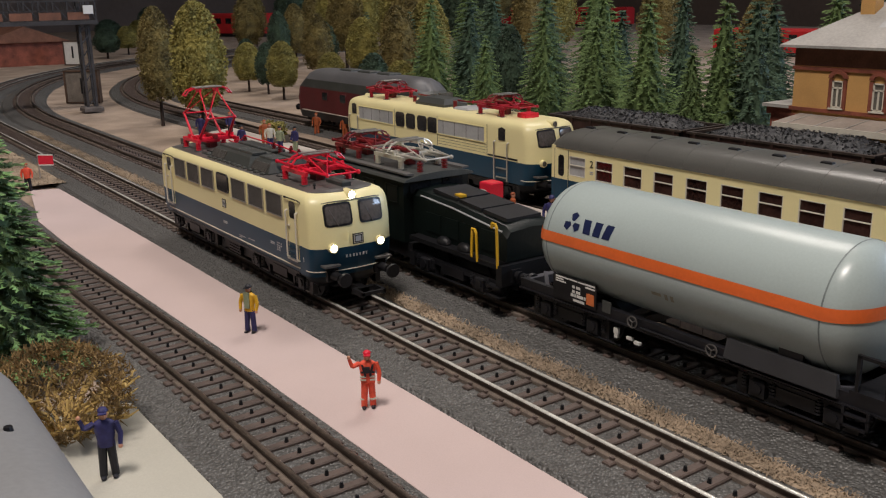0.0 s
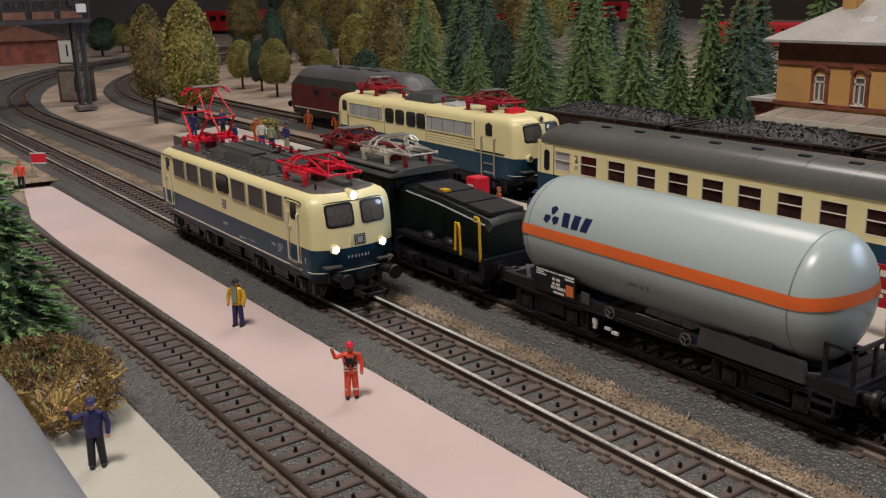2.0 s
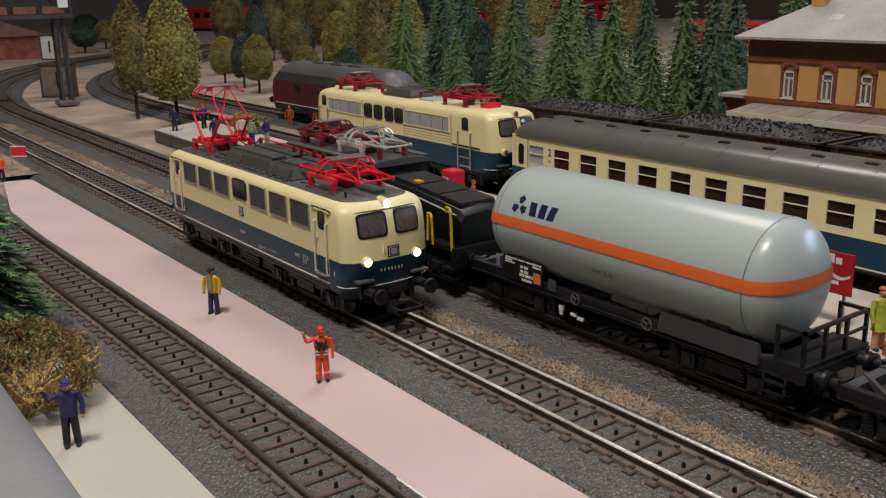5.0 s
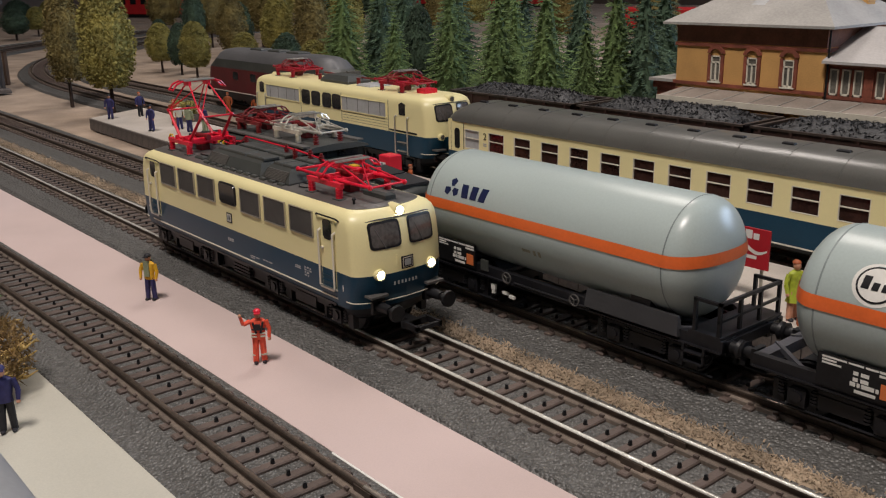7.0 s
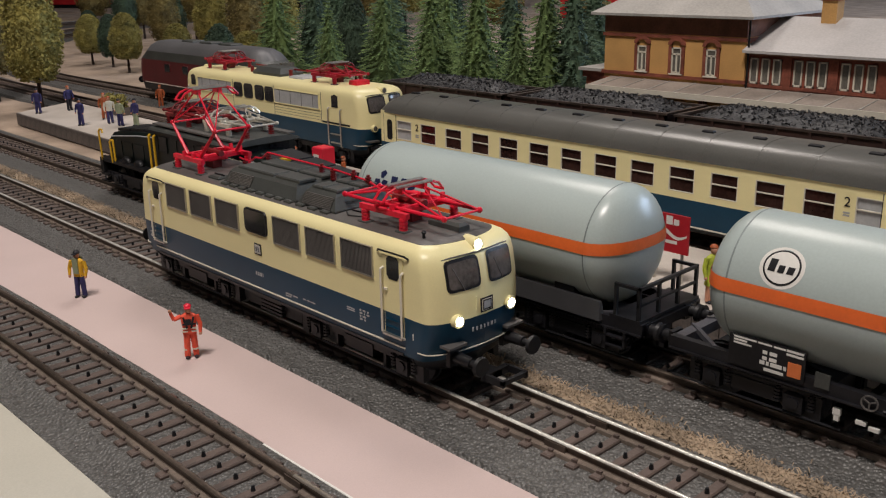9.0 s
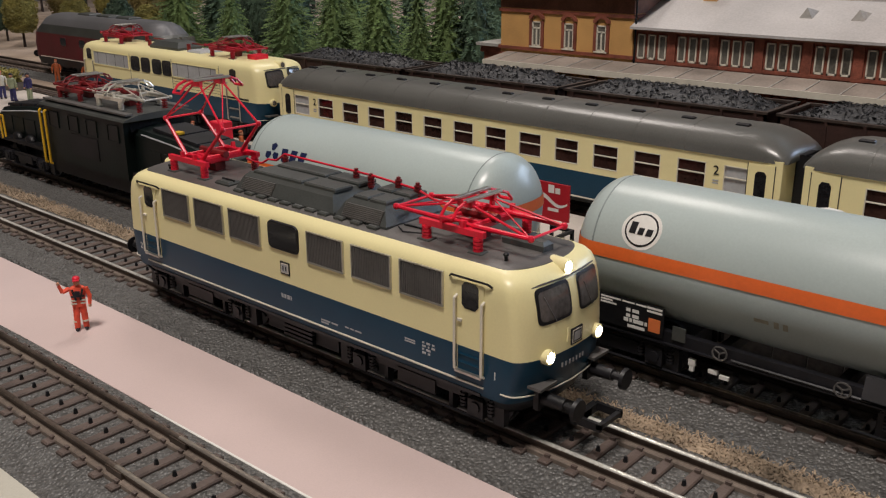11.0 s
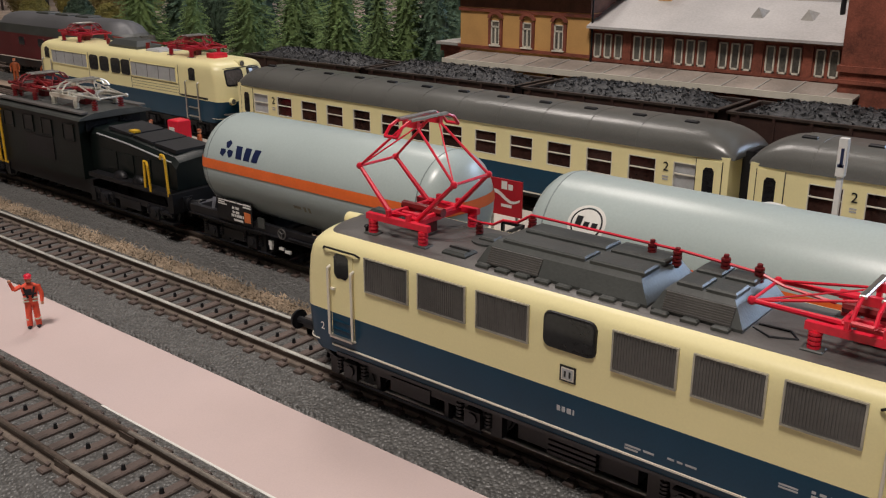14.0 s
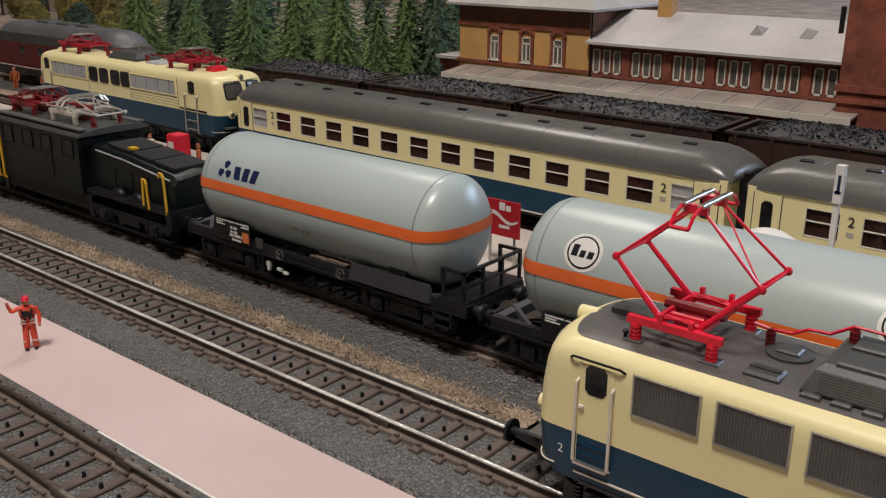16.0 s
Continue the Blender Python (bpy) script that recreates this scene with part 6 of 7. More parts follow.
# ---- trees and plants ----
def conifer(name, height, radius, seed, needles, tips, label, rows=24, spray=0.10, fine=1.0):
    """Tapered trunk and tiers of slightly drooping branches set with narrow needle sprays, paler at their ends."""
    rnd = random.Random(seed)
    t = thing(name, 0, 0, 0, label, "tree", "conifer wood")
    part("trunk", Shape().tube((0, 0, 0), (0, 0, height * 0.95), 0.022 * height, 0.004 * height, 7), BARK, t)
    s = Shape()
    for i in range(rows):
        u = i / (rows - 1)
        z = height * (0.07 + 0.90 * u)
        reach = radius * (1 - u) ** 0.8 * (1.0 + 0.09 * math.sin(i * 2.4 + seed)) + 0.035 * radius
        count = int(8 + 22 * (1 - u))
        for k in range(count):
            a = k * math.tau / count + rnd.uniform(-0.25, 0.25) + i
            l = reach * rnd.uniform(0.78, 1.1)
            zz = z + rnd.uniform(-0.3, 0.3) * height / rows
            droop = l * rnd.uniform(0.10, 0.30)
            ca, sa = math.cos(a), math.sin(a)
            steps = max(3, int(l / radius * 9 * fine))
            for q in range(steps):
                p = 0.30 + 0.70 * (q + 0.9) / steps
                at = Vector((ca * l * p, sa * l * p, zz - droop * p * p + 0.12 * l * max(0, p - 0.8)))
                for side in (-1, 1):
                    b = a + side * rnd.uniform(0.35, 0.95)
                    long = radius * spray * rnd.uniform(0.8, 1.5) * (1.25 - 0.5 * p)
                    way = Vector((math.cos(b), math.sin(b), rnd.uniform(-0.25, 0.35))) * long
                    wide = Vector((-math.sin(b), math.cos(b), 0)) * long * 0.22
                    up = Vector((0, 0, long * 0.30))
                    s.slot = 1 if (p > 0.84 and rnd.random() < 0.75) or rnd.random() < 0.08 else 0
                    s.add([at - wide, at + wide, at + way, at + up], [(0, 1, 3), (1, 2, 3), (2, 0, 3), (0, 2, 1)])
    s.slot = 0
    core = []
    for i in range(14):
        u = i / 13
        r = radius * 0.60 * (1 - u) ** 0.85 + 0.01
        core.append([(r * math.cos(k * math.tau / 11) * rnd.uniform(0.8, 1.15), r * math.sin(k * math.tau / 11) * rnd.uniform(0.8, 1.15), height * (0.07 + 0.88 * u)) for k in range(11)])
    s.stack(core)
    part("crown", s, [needles, tips], t, smooth=0)
    return t


def leafy_tree(name, height, radius, base, seed, leaves, label, top_power=0.5, count=1500):
    """A trunk and a crown of many small tufts with an uneven outline."""
    rnd = random.Random(seed)
    t = thing(name, 0, 0, 0, label, "tree", "leafy trees")
    tr = Shape().tube((0, 0, 0), (0.02, 0.01, height * 0.7), 0.05 * radius + 0.06, 0.04, 7)
    for k in range(5):
        a = k * 2.4
        tr.tube((0, 0, height * (0.25 + 0.08 * k)), (math.cos(a) * radius * 0.6, math.sin(a) * radius * 0.6, height * (0.45 + 0.08 * k)), 0.05, 0.02, 5)
    part("trunk", tr, BARK, t)
    s = Shape()
    for _ in range(count * 3):
        u = rnd.random()
        a = rnd.uniform(0, math.tau)
        prof = (math.sin(math.pi * min(1.0, 0.06 + 0.94 * u)) ** top_power) * (1.05 - 0.25 * u)
        lump = 1 + 0.16 * noise.noise(Vector((math.cos(a) * 1.7, math.sin(a) * 1.7, u * 5 + seed)))
        r = radius * prof * lump * rnd.uniform(0.70, 1.0)
        z = base + (height - base) * u
        p = Vector((math.cos(a) * r, math.sin(a) * r, z))
        w = radius * rnd.uniform(0.038, 0.078)
        pts = [p + Vector((rnd.uniform(-1, 1), rnd.uniform(-1, 1), rnd.uniform(-0.8, 1))) * w for _ in range(4)]
        s.add(pts, [(0, 1, 2), (0, 2, 3), (0, 3, 1), (1, 3, 2)])
    core = []
    for i in range(9):
        u = i / 8
        prof = (math.sin(math.pi * min(1.0, 0.06 + 0.94 * u)) ** top_power) * (1.05 - 0.25 * u) * 0.78 * radius
        core.append([(prof * math.cos(k * math.tau / 10) * (1 + 0.1 * rnd.random()), prof * math.sin(k * math.tau / 10) * (1 + 0.1 * rnd.random()), base + (height - base) * (0.04 + 0.9 * u)) for k in range(10)])
    s.stack(core)
    part("crown", s, leaves, t, smooth=0)
    return t


def plant(proto, x, y, height, built, spin, wide=1.0, z=-0.55):
    k = height / built
    ob = copy_thing(proto, place_at(x, y, z, spin))
    ob.scale = (k * wide, k * wide, k)
    return ob


def moss_bush(x, y, z):
    b = thing("moss_bush", x, y, z, "dry golden-brown moss bush of tangled twigs", "bush")
    rnd = random.Random(8)
    st = Shape()
    for k in range(46):
        a, rise = k * 2.4, rnd.uniform(0.08, 0.42)
        p = [(0.1 * math.cos(a), 0.1 * math.sin(a), 0.05)]
        for q in range(6):
            l, way = p[-1], a + rnd.uniform(-0.75, 0.75)
            p.append((l[0] + math.cos(way) * 0.27, l[1] + math.sin(way) * 0.27, l[2] + rise * rnd.uniform(0.5, 1.2) * (1.0 - 0.13 * q)))
            if q > 2:
                c = way + rnd.choice((-1, 1)) * rnd.uniform(0.6, 1.2)
                st.tube(p[-1], (p[-1][0] + math.cos(c) * 0.3, p[-1][1] + math.sin(c) * 0.3, p[-1][2] + rnd.uniform(0.0, 0.2)), 0.032, 0.016, 5)
        st.pipe(p, 0.042, 5)
    tagged(part("stem_tangle", st, TWIG_PALE, b), kind="stuff")
    s = Shape()
    for _ in range(4200):
        a, u = rnd.uniform(0, math.tau), rnd.random()
        r = 1.75 * math.sin(math.pi * (0.10 + 0.78 * u)) ** 0.7 * rnd.uniform(0.72, 1.05) * (1 + 0.18 * noise.noise(Vector((math.cos(a) * 1.6, math.sin(a) * 1.6, u * 4))))
        p = Vector((math.cos(a) * r * 1.1, math.sin(a) * r * 0.95, 0.1 + 1.95 * u))
        d = Vector((rnd.gauss(0, 1), rnd.gauss(0, 1), rnd.gauss(0.3, 1))).normalized() * rnd.uniform(0.10, 0.26)
        n = d.orthogonal().normalized() * rnd.uniform(0.014, 0.03)
        m = d.cross(n).normalized() * n.length
        s.add([p - n, p + n, p + m, p + d], [(0, 1, 3), (1, 2, 3), (2, 0, 3)])
    tagged(part("twig_tangle", s, TWIG, b, smooth=0), kind="stuff")
    return b


# ---- painted model figures: one plain mesh each ----
def figure(x, y, z, facing, coat, legs, label, height=1.75, wave=False, cap=None, skirt=False, lean=0.0, group="platform figures"):
    s = Shape()
    mats = [coat, legs, SKIN, cap or C_BLACK, C_BLACK]
    k = height / 1.75
    s.slot = 1
    for sx in (-1, 1):
        s.tube((sx * 0.13 * k, 0.02 * sx, 0.06 * k), (sx * 0.09 * k, 0, 0.86 * k), 0.085 * k, 0.105 * k, 8)
    s.slot = 4
    for sx in (-1, 1):
        s.ball((sx * 0.13 * k, 0.02 * sx - 0.05 * k, 0.05 * k), (0.07 * k, 0.14 * k, 0.055 * k), 8, 5)
    s.slot = 0
    rings = []
    for zz, a, b in ((0.80, 0.20, 0.13), (0.95, 0.19, 0.13), (1.2, 0.23, 0.14), (1.38, 0.24, 0.13), (1.45, 0.12, 0.09)):
        rings.append([(a * k * math.cos(q * math.tau / 12), b * k * math.sin(q * math.tau / 12), zz * k) for q in range(12)])
    if skirt:
        rings = [[(0.25 * k * math.cos(q * math.tau / 12), 0.2 * k * math.sin(q * math.tau / 12), 0.55 * k) for q in range(12)]] + rings
    s.stack(rings)
    s.tube((0.24 * k, 0, 1.36 * k), (0.33 * k, -0.02, 1.08 * k), 0.075 * k, 0.065 * k, 7).tube((0.33 * k, -0.02, 1.08 * k), (0.31 * k, -0.08 * k, 0.84 * k), 0.065 * k, 0.05 * k, 7)
    if wave:
        s.tube((-0.22 * k, 0, 1.36 * k), (-0.42 * k, -0.08 * k, 1.30 * k), 0.075 * k, 0.065 * k, 7).tube((-0.42 * k, -0.08 * k, 1.30 * k), (-0.50 * k, -0.12 * k, 1.55 * k), 0.06 * k, 0.05 * k, 7)
    else:
        s.tube((-0.24 * k, 0, 1.36 * k), (-0.33 * k, -0.02, 1.08 * k), 0.075 * k, 0.065 * k, 7).tube((-0.33 * k, -0.02, 1.08 * k), (-0.31 * k, -0.08 * k, 0.84 * k), 0.065 * k, 0.05 * k, 7)
    s.slot = 2
    s.ball((0.31 * k, -0.09 * k, 0.80 * k), (0.055 * k,) * 3, 7, 5)
    s.ball((-0.51 * k, -0.13 * k, 1.60 * k) if wave else (-0.31 * k, -0.09 * k, 0.80 * k), (0.055 * k,) * 3, 7, 5)
    s.ball((0, -0.01, 1.58 * k), (0.105 * k, 0.12 * k, 0.135 * k), 10, 7)
    s.slot = 3
    s.ball((0, 0.01, 1.665 * k), (0.118 * k, 0.128 * k, 0.085 * k), 10, 6)
    if cap is not None and cap is not C_BROWN:
        s.box(-0.09 * k, 0.09 * k, -0.19 * k, -0.08 * k, 1.63 * k, 1.655 * k)
    return s, mats, label, (x, y, z, facing), group


def put_figure(spec, extra=None):
    s, mats, label, (x, y, z, facing), group = spec
    if extra:
        mats = extra(s, mats)
    return solo("model_figure", s, mats, x, y, z, label, "figurine", group, rz=facing)


# ---- what stands on the tracks ----
express, express_wheels = express_loco(-13.98)
freight_loco(-22.2, 14.27 - 22.2 * LEAN)
heavy_electric(-11.75, 4.45).scale = (1.154, 1.0, 1.03)
tank_wagon(3.22, 4.45, "bars", "grey-green gas tank wagon with an orange band and navy marks")
tank_wagon(15.72, 4.45, "ring", "grey-green gas tank wagon with an orange band and round emblems")
coach_a = passenger_coach(-12.2, 14.27 - 12.2 * LEAN, 24.25, 14, 1.30, 1.62, marks=(0, 13))
coach_b = passenger_coach(12.5, 14.27 + 12.5 * LEAN, 24.95, 13, 1.95, 1.62, right_door=True)
for c, spots in ((coach_a, (2.63, 22.04)), (coach_b, (3.20,))):
    for xx in spots:
        lettering("class_number", "2", 0.30, BLACK, c, (xx, -1.475, 2.62))
    for xx in spots:
        part("small_print", bars(Shape(), xx - 0.1, 2.28, -1.466, [(0.2,), (0.2,)], 0.05), GREYPRINT, c, smooth=0)
for k in range(-1, 4):
    coal_wagon(-9.95 + 9.45 * k, 20.95)
diesel_loco(-40.6, 20.95).scale = (1.19, 1.0, 1.06)
grey_railcar(-0.3, -13.2)

# ---- buildings and lineside things ----
station_house()


def gantry():
    g = thing("signal_gantry", -74.0, 10.0, -0.45, "dark grey lattice signal gantry over the tracks", "signal gantry")
    post = Shape()
    for dx in (-0.32, 0.32):
        for dy in (-0.32, 0.32):
            post.box(dx - 0.09, dx + 0.09, dy - 0.09, dy + 0.09, 0.0, 8.5)
    for k in range(9):
        post.tube((-0.32, -0.36, 0.4 + k * 0.9), (0.32, -0.36, 1.2 + k * 0.9), 0.05, n=4).tube((0.36, -0.32, 0.4 + k * 0.9), (0.36, 0.32, 1.2 + k * 0.9), 0.05, n=4)
    steel = mat("dark_lattice_steel", (0.05, 0.045, 0.045), var=0.2)
    part("post", post, steel, g, smooth=0)
    part("footing", Shape().chamfer(-0.7, 0.7, -0.7, 0.7, 0.0, 0.35, 0.1), EDGE, g, smooth=0)
    part("deck", Shape().box(-0.9, 0.9, -17.0, 0.9, 6.35, 6.65), steel, g, "dark gantry deck", 0)
    r = Shape()
    for k in range(19):
        yy = 0.8 - k * 0.98
        for xx in (-0.85, 0.85):
            r.box(xx - 0.04, xx + 0.04, yy - 0.05, yy + 0.05, 6.65, 8.0)
            if k < 18:
                r.tube((xx, yy, 6.7), (xx, yy - 0.98, 7.95), 0.03, n=4)
    for xx in (-0.85, 0.85):
        r.box(xx - 0.05, xx + 0.05, -17.0, 0.9, 7.96, 8.06).box(xx - 0.04, xx + 0.04, -17.0, 0.9, 7.3, 7.37)
    part("railing", r, steel, g, smooth=0)
    for k in range(9):
        part("side_panel", Shape().box(0.88, 0.93, 0.3 - k * 1.95 - 1.5, 0.3 - k * 1.95, 6.7, 7.22), UMBER, g, "dark brown deck panel", 0)
    part("lamp_box", Shape().box(0.92, 1.05, -0.1, 0.6, 7.1, 7.7), WHITE, g, "white square lamp board", 0)
    part("far_post", Shape().box(-0.4, 0.4, -17.0, -16.2, 0.0, 6.4), steel, g, smooth=0)
    return g


gantry().scale = (1.27, 1.27, 1.27)


def number_board(x, y, z, rz, w, h, label, face):
    b = thing("number_board", x, y, z, label, "sign", rz=rz)
    brown = mat("brown_board_frame", (0.10, 0.06, 0.04), var=0.2)
    f = Shape().box(-w, w, -0.15, 0.6, 0.0, 0.15).box(-w, w, -0.15, 0.6, h - 0.15, h).box(-w, -w + 0.2, -0.15, 0.6, 0.0, h).box(w - 0.2, w, -0.15, 0.6, 0.0, h)
    part("frame", f, brown, b, smooth=0)
    part("board", Shape().box(-w + 0.2, w - 0.2, -0.04, 0.04, 0.15, h - 0.15), face, b, smooth=0)
    lettering("numeral", "1", h * 0.5, BLACK, b, (0, -0.07, h / 2))
    return b


number_board(-82.5, 11.5, -0.5, 52, 1.8, 3.35, "grey number board in a brown wooden frame", mat("weathered_grey_board", (0.22, 0.19, 0.16), var=0.2))
number_board(-147.0, 27.2, -0.5, 52, 1.55, 4.0, "white number board by the brick shed", WHITE)
shed = thing("brick_shed", -162.0, 21.0, -0.6, "low red-brick shed at the far end of the layout", "shed")
part("wall", Shape().box(-6, 6, -4, 4, 0, 2.6), BRICK, shed, smooth=0)
part("roof", Shape().prism([(-4.6, 2.5), (4.6, 2.5), (0, 4.2)], -6.5, 6.5), UMBER, shed, smooth=0)
shed.scale = (1.6, 1.6, 1.55)
for xx in (-3, 0, 3):
    part("window", Shape().box(xx - 0.5, xx + 0.5, -4.05, -4.0, 0.9, 1.9), GLASS, shed, smooth=0)


def red_train(x, y, z, rz, n):
    r = thing("red_railcar", x, y, z, "distant bright red railcar on the far line", "railcar", "distant red trains", rz=rz)
    part("body", Shape().chamfer(-n, n, -1.4, 1.4, 0.5, 3.4, 0.3), mat("bright_red_paint", (0.55, 0.02, 0.025), var=0.08), r, smooth=0)
    for k in range(int(n)):
        part("window", Shape().box(-n + 0.8 + k * 2, -n + 1.9 + k * 2, -1.43, -1.4, 1.9, 2.7), GLASS, r, smooth=0)
    part("underframe", Shape().box(-n + 0.3, n - 0.3, -1.1, 1.1, 0.0, 0.5), UNDER, r, smooth=0)
    return r


red_train(-242.4, 96.8, -0.55, 25, 7).scale = (1.92, 1.92, 1.92)
red_train(-215.0, 200.0, -0.55, 15, 14).scale = (1.8, 1.8, 1.8)
red_train(-74.5, 118.4, -0.55, 5, 9).scale = (1.27, 1.27, 1.27)
red_train(15.0, 78.5, -0.55, 0, 11).scale = (0.98, 0.98, 0.98)

box = thing("vending_box", -12.35, 9.80, 0.30, "bright red box with a white door on the platform", "vending machine")
part("cabinet", Shape().chamfer(-0.38, 0.38, -0.34, 0.34, 0.0, 1.62, 0.05), HELMET, box, smooth=0)
part("door", Shape().box(-0.28, 0.10, -0.36, -0.34, 0.2, 1.3), WHITE, box, "white door panel", 0)

sign = thing("advertising_sign", 6.28, 8.70, 0.30, "red advertising board with a white wave on posts", "sign")
part("board", Shape().box(-0.68, 0.68, -0.03, 0.03, 0.95, 2.12), mat("deep_red_board", (0.42, 0.015, 0.025), rough=0.4, var=0.06), sign, smooth=0)
wave = Shape()
pts = [(-0.64 + 1.26 * k / 14, 1.55 + 0.14 * math.sin(k * 0.42 + 0.3)) for k in range(15)]
wave.add([(x, -0.036, z + 0.05 + 0.04 * math.sin(i * 0.3)) for i, (x, z) in enumerate(pts)] + [(x, -0.036, z - 0.05) for x, z in pts], [(i + 15, i + 16, i + 1, i) for i in range(14)])
part("white_wave", wave, WHITE, sign, smooth=0)
part("print_bars", Shape().box(-0.1, 0.12, -0.036, -0.03, 1.8, 2.06).box(0.16, 0.34, -0.036, -0.03, 1.8, 1.98).box(-0.1, 0.3, -0.036, -0.03, 1.22, 1.32), WHITE, sign, smooth=0)
for xx in (-0.5, 0.45):
    part("post", Shape().box(xx - 0.04, xx + 0.04, 0.03, 0.09, 0.0, 2.1), SILVER, sign, smooth=0)

post = thing("platform_post", 15.85, 10.22, 0.30, "white platform post with a small sign on top", "sign post")
part("pole", Shape().box(-0.07, 0.07, -0.07, 0.07, 0.0, 3.6), WHITE, post, smooth=0)
part("sign_plate", Shape().box(-0.11, 0.11, -0.11, 0.11, 3.45, 4.45), WHITE, post, smooth=0)
part("sign_mark", Shape().box(-0.03, 0.05, -0.116, -0.11, 3.7, 4.2).box(-0.08, 0.08, -0.116, -0.11, 3.7, 3.78), NAVY, post, smooth=0)

shade = thing("parasol", 14.44, 9.38, 0.30, "white parasol open over the platform", "parasol")
part("canopy", Shape().stack([[(r * math.cos(k * math.tau / 12), r * math.sin(k * math.tau / 12), z) for k in range(12)] for r, z in ((0.78, 2.30), (0.80, 2.36), (0.45, 2.56), (0.04, 2.68))]), WHITE, shade, "white cloth canopy", 20)
part("pole", Shape().tube((0, 0, 0), (0, 0, 2.5), 0.04), SILVER, shade)

kiosk = thing("planter", -39.51, 12.66, 0.30, "long planter with a yellow-green hedge on the platform", "planter")
part("trough", Shape().box(-1.3, 1.3, -0.4, 0.4, 0.0, 0.5), EDGE, kiosk, smooth=0)
hedge = Shape()
rnd = random.Random(4)
for _ in range(500):
    p = Vector((rnd.uniform(-1.3, 1.3), rnd.uniform(-0.4, 0.4), rnd.uniform(0.4, 1.25)))
    hedge.add([p + Vector((rnd.uniform(-1, 1), rnd.uniform(-1, 1), rnd.uniform(-1, 1))) * 0.16 for _ in range(4)], [(0, 1, 2), (0, 2, 3), (0, 3, 1), (1, 3, 2)])
part("hedge", hedge, LEAF_OLIVE, kiosk, smooth=0)

# ---- figures ----


def harness(s, mats):
    """Dark chest straps and pale reflective stripes of the track worker."""
    k = 0.875
    s.slot = 4
    for dx in (-0.11, 0.11):
        s.tube((dx * 1.2, -0.13 * k, 1.36 * k), (dx * 0.5, -0.15 * k, 1.02 * k), 0.03, n=5)
    s.box(-0.17, 0.17, -0.15, -0.11, 0.98, 1.02).box(-0.08, 0.06, -0.165, -0.11, 0.98, 1.14)
    s.slot = 5
    s.box(-0.19, -0.04, -0.14, -0.09, 0.86, 0.90).box(0.05, 0.19, -0.14, -0.09, 0.86, 0.90).box(-0.19, -0.04, -0.14, -0.09, 0.78, 0.81).box(0.05, 0.19, -0.14, -0.09, 0.78, 0.81)
    for sx in (-1, 1):
        s.tube((sx * 0.115, 0, 0.24), (sx * 0.112, 0, 0.28), 0.09, n=8)
    return mats + [C_WHITE]


def vest(s, mats):
    s.slot = 5
    s.box(-0.09, 0.09, -0.155, -0.1, 0.82, 1.32)
    s.box(-0.08, 0.08, 0.1, 0.15, 0.82, 1.32)
    return mats + [C_GREY]


put_figure(figure(-0.36, -3.60, -0.325, 60, C_ORANGE, C_ORANGE, "track worker figurine in orange overalls and red helmet, waving", 1.53, True, HELMET), harness)
put_figure(figure(-7.24, -3.66, -0.325, 35, C_YELLOW, C_NAVY, "figurine in a yellow jacket and grey vest on the pink platform", 1.55, False, C_BLACK), vest)
put_figure(figure(-0.76, -9.84, -0.33, 70, C_NAVY, C_BLACK, "railway guard figurine in navy uniform and cap, waving", 1.64, True, C_NAVY))
put_figure(figure(-35.56, -3.97, -0.325, 60, C_ORANGE, C_BLACK, "figurine in an orange shirt holding a signal flag", 1.55, False, C_BROWN))
flag = solo("signal_flag", Shape().box(-0.03, 0.03, -0.03, 0.03, -0.7, 0.5), SILVER, -34.9, -3.45, 1.15, "red and white signal flag held by a figurine", "flag")
part("cloth", Shape().box(0.0, 0.85, -0.02, 0.02, 0.02, 0.5), HELMET, flag, "red flag cloth", 0, pose(0, 0, 0, 0, 0, 50))
part("border", Shape().box(0.0, 0.85, -0.024, 0.024, 0.50, 0.56).box(0.0, 0.85, -0.024, 0.024, -0.04, 0.02), WHITE, flag, smooth=0, at=pose(0, 0, 0, 0, 0, 50))
for x, y, rz, coat, legs, cap, text in (
    (-43.87, 9.19, 40, C_NAVY, C_NAVY, C_BLACK, "figurine in dark blue clothes"), (-43.63, 11.24, 100, C_NAVY, C_BLACK, C_BROWN, "figurine in a dark blue coat"),
    (-36.51, 9.01, 20, C_NAVY, C_NAVY, C_BLACK, "figurine in dark blue clothes"), (-35.93, 10.64, 80, C_WHITE, C_NAVY, C_BROWN, "figurine in a white shirt"),
    (-37.84, 11.17, 60, C_BROWN, C_BROWN, C_BROWN, "figurine in rust-orange clothes"), (-33.67, 11.27, 10, C_NAVY, C_GREY, C_BLACK, "figurine in grey and navy"),
    (-34.39, 10.59, 200, C_GREY, C_NAVY, C_BLACK, "figurine in grey clothes"), (-10.85, 9.75, 150, C_BROWN, C_NAVY, C_BROWN, "bending figurine in an orange coat"),
    (-8.25, 9.55, 30, C_NAVY, C_NAVY, C_NAVY, "guard figurine in navy uniform"), (-14.30, 9.65, 30, C_WHITE, C_GREY, C_BROWN, "figurine in pale clothes"),
    (8.19, 8.01, 70, C_LIME, SKIN, C_BROWN, "woman figurine in a lime-green dress")):
    put_figure(figure(x, y, 0.30, rz, coat, legs, text + " on the platform", 1.4 if "bending" in text or "pale" in text else 1.72, False, cap, skirt=coat is C_LIME))
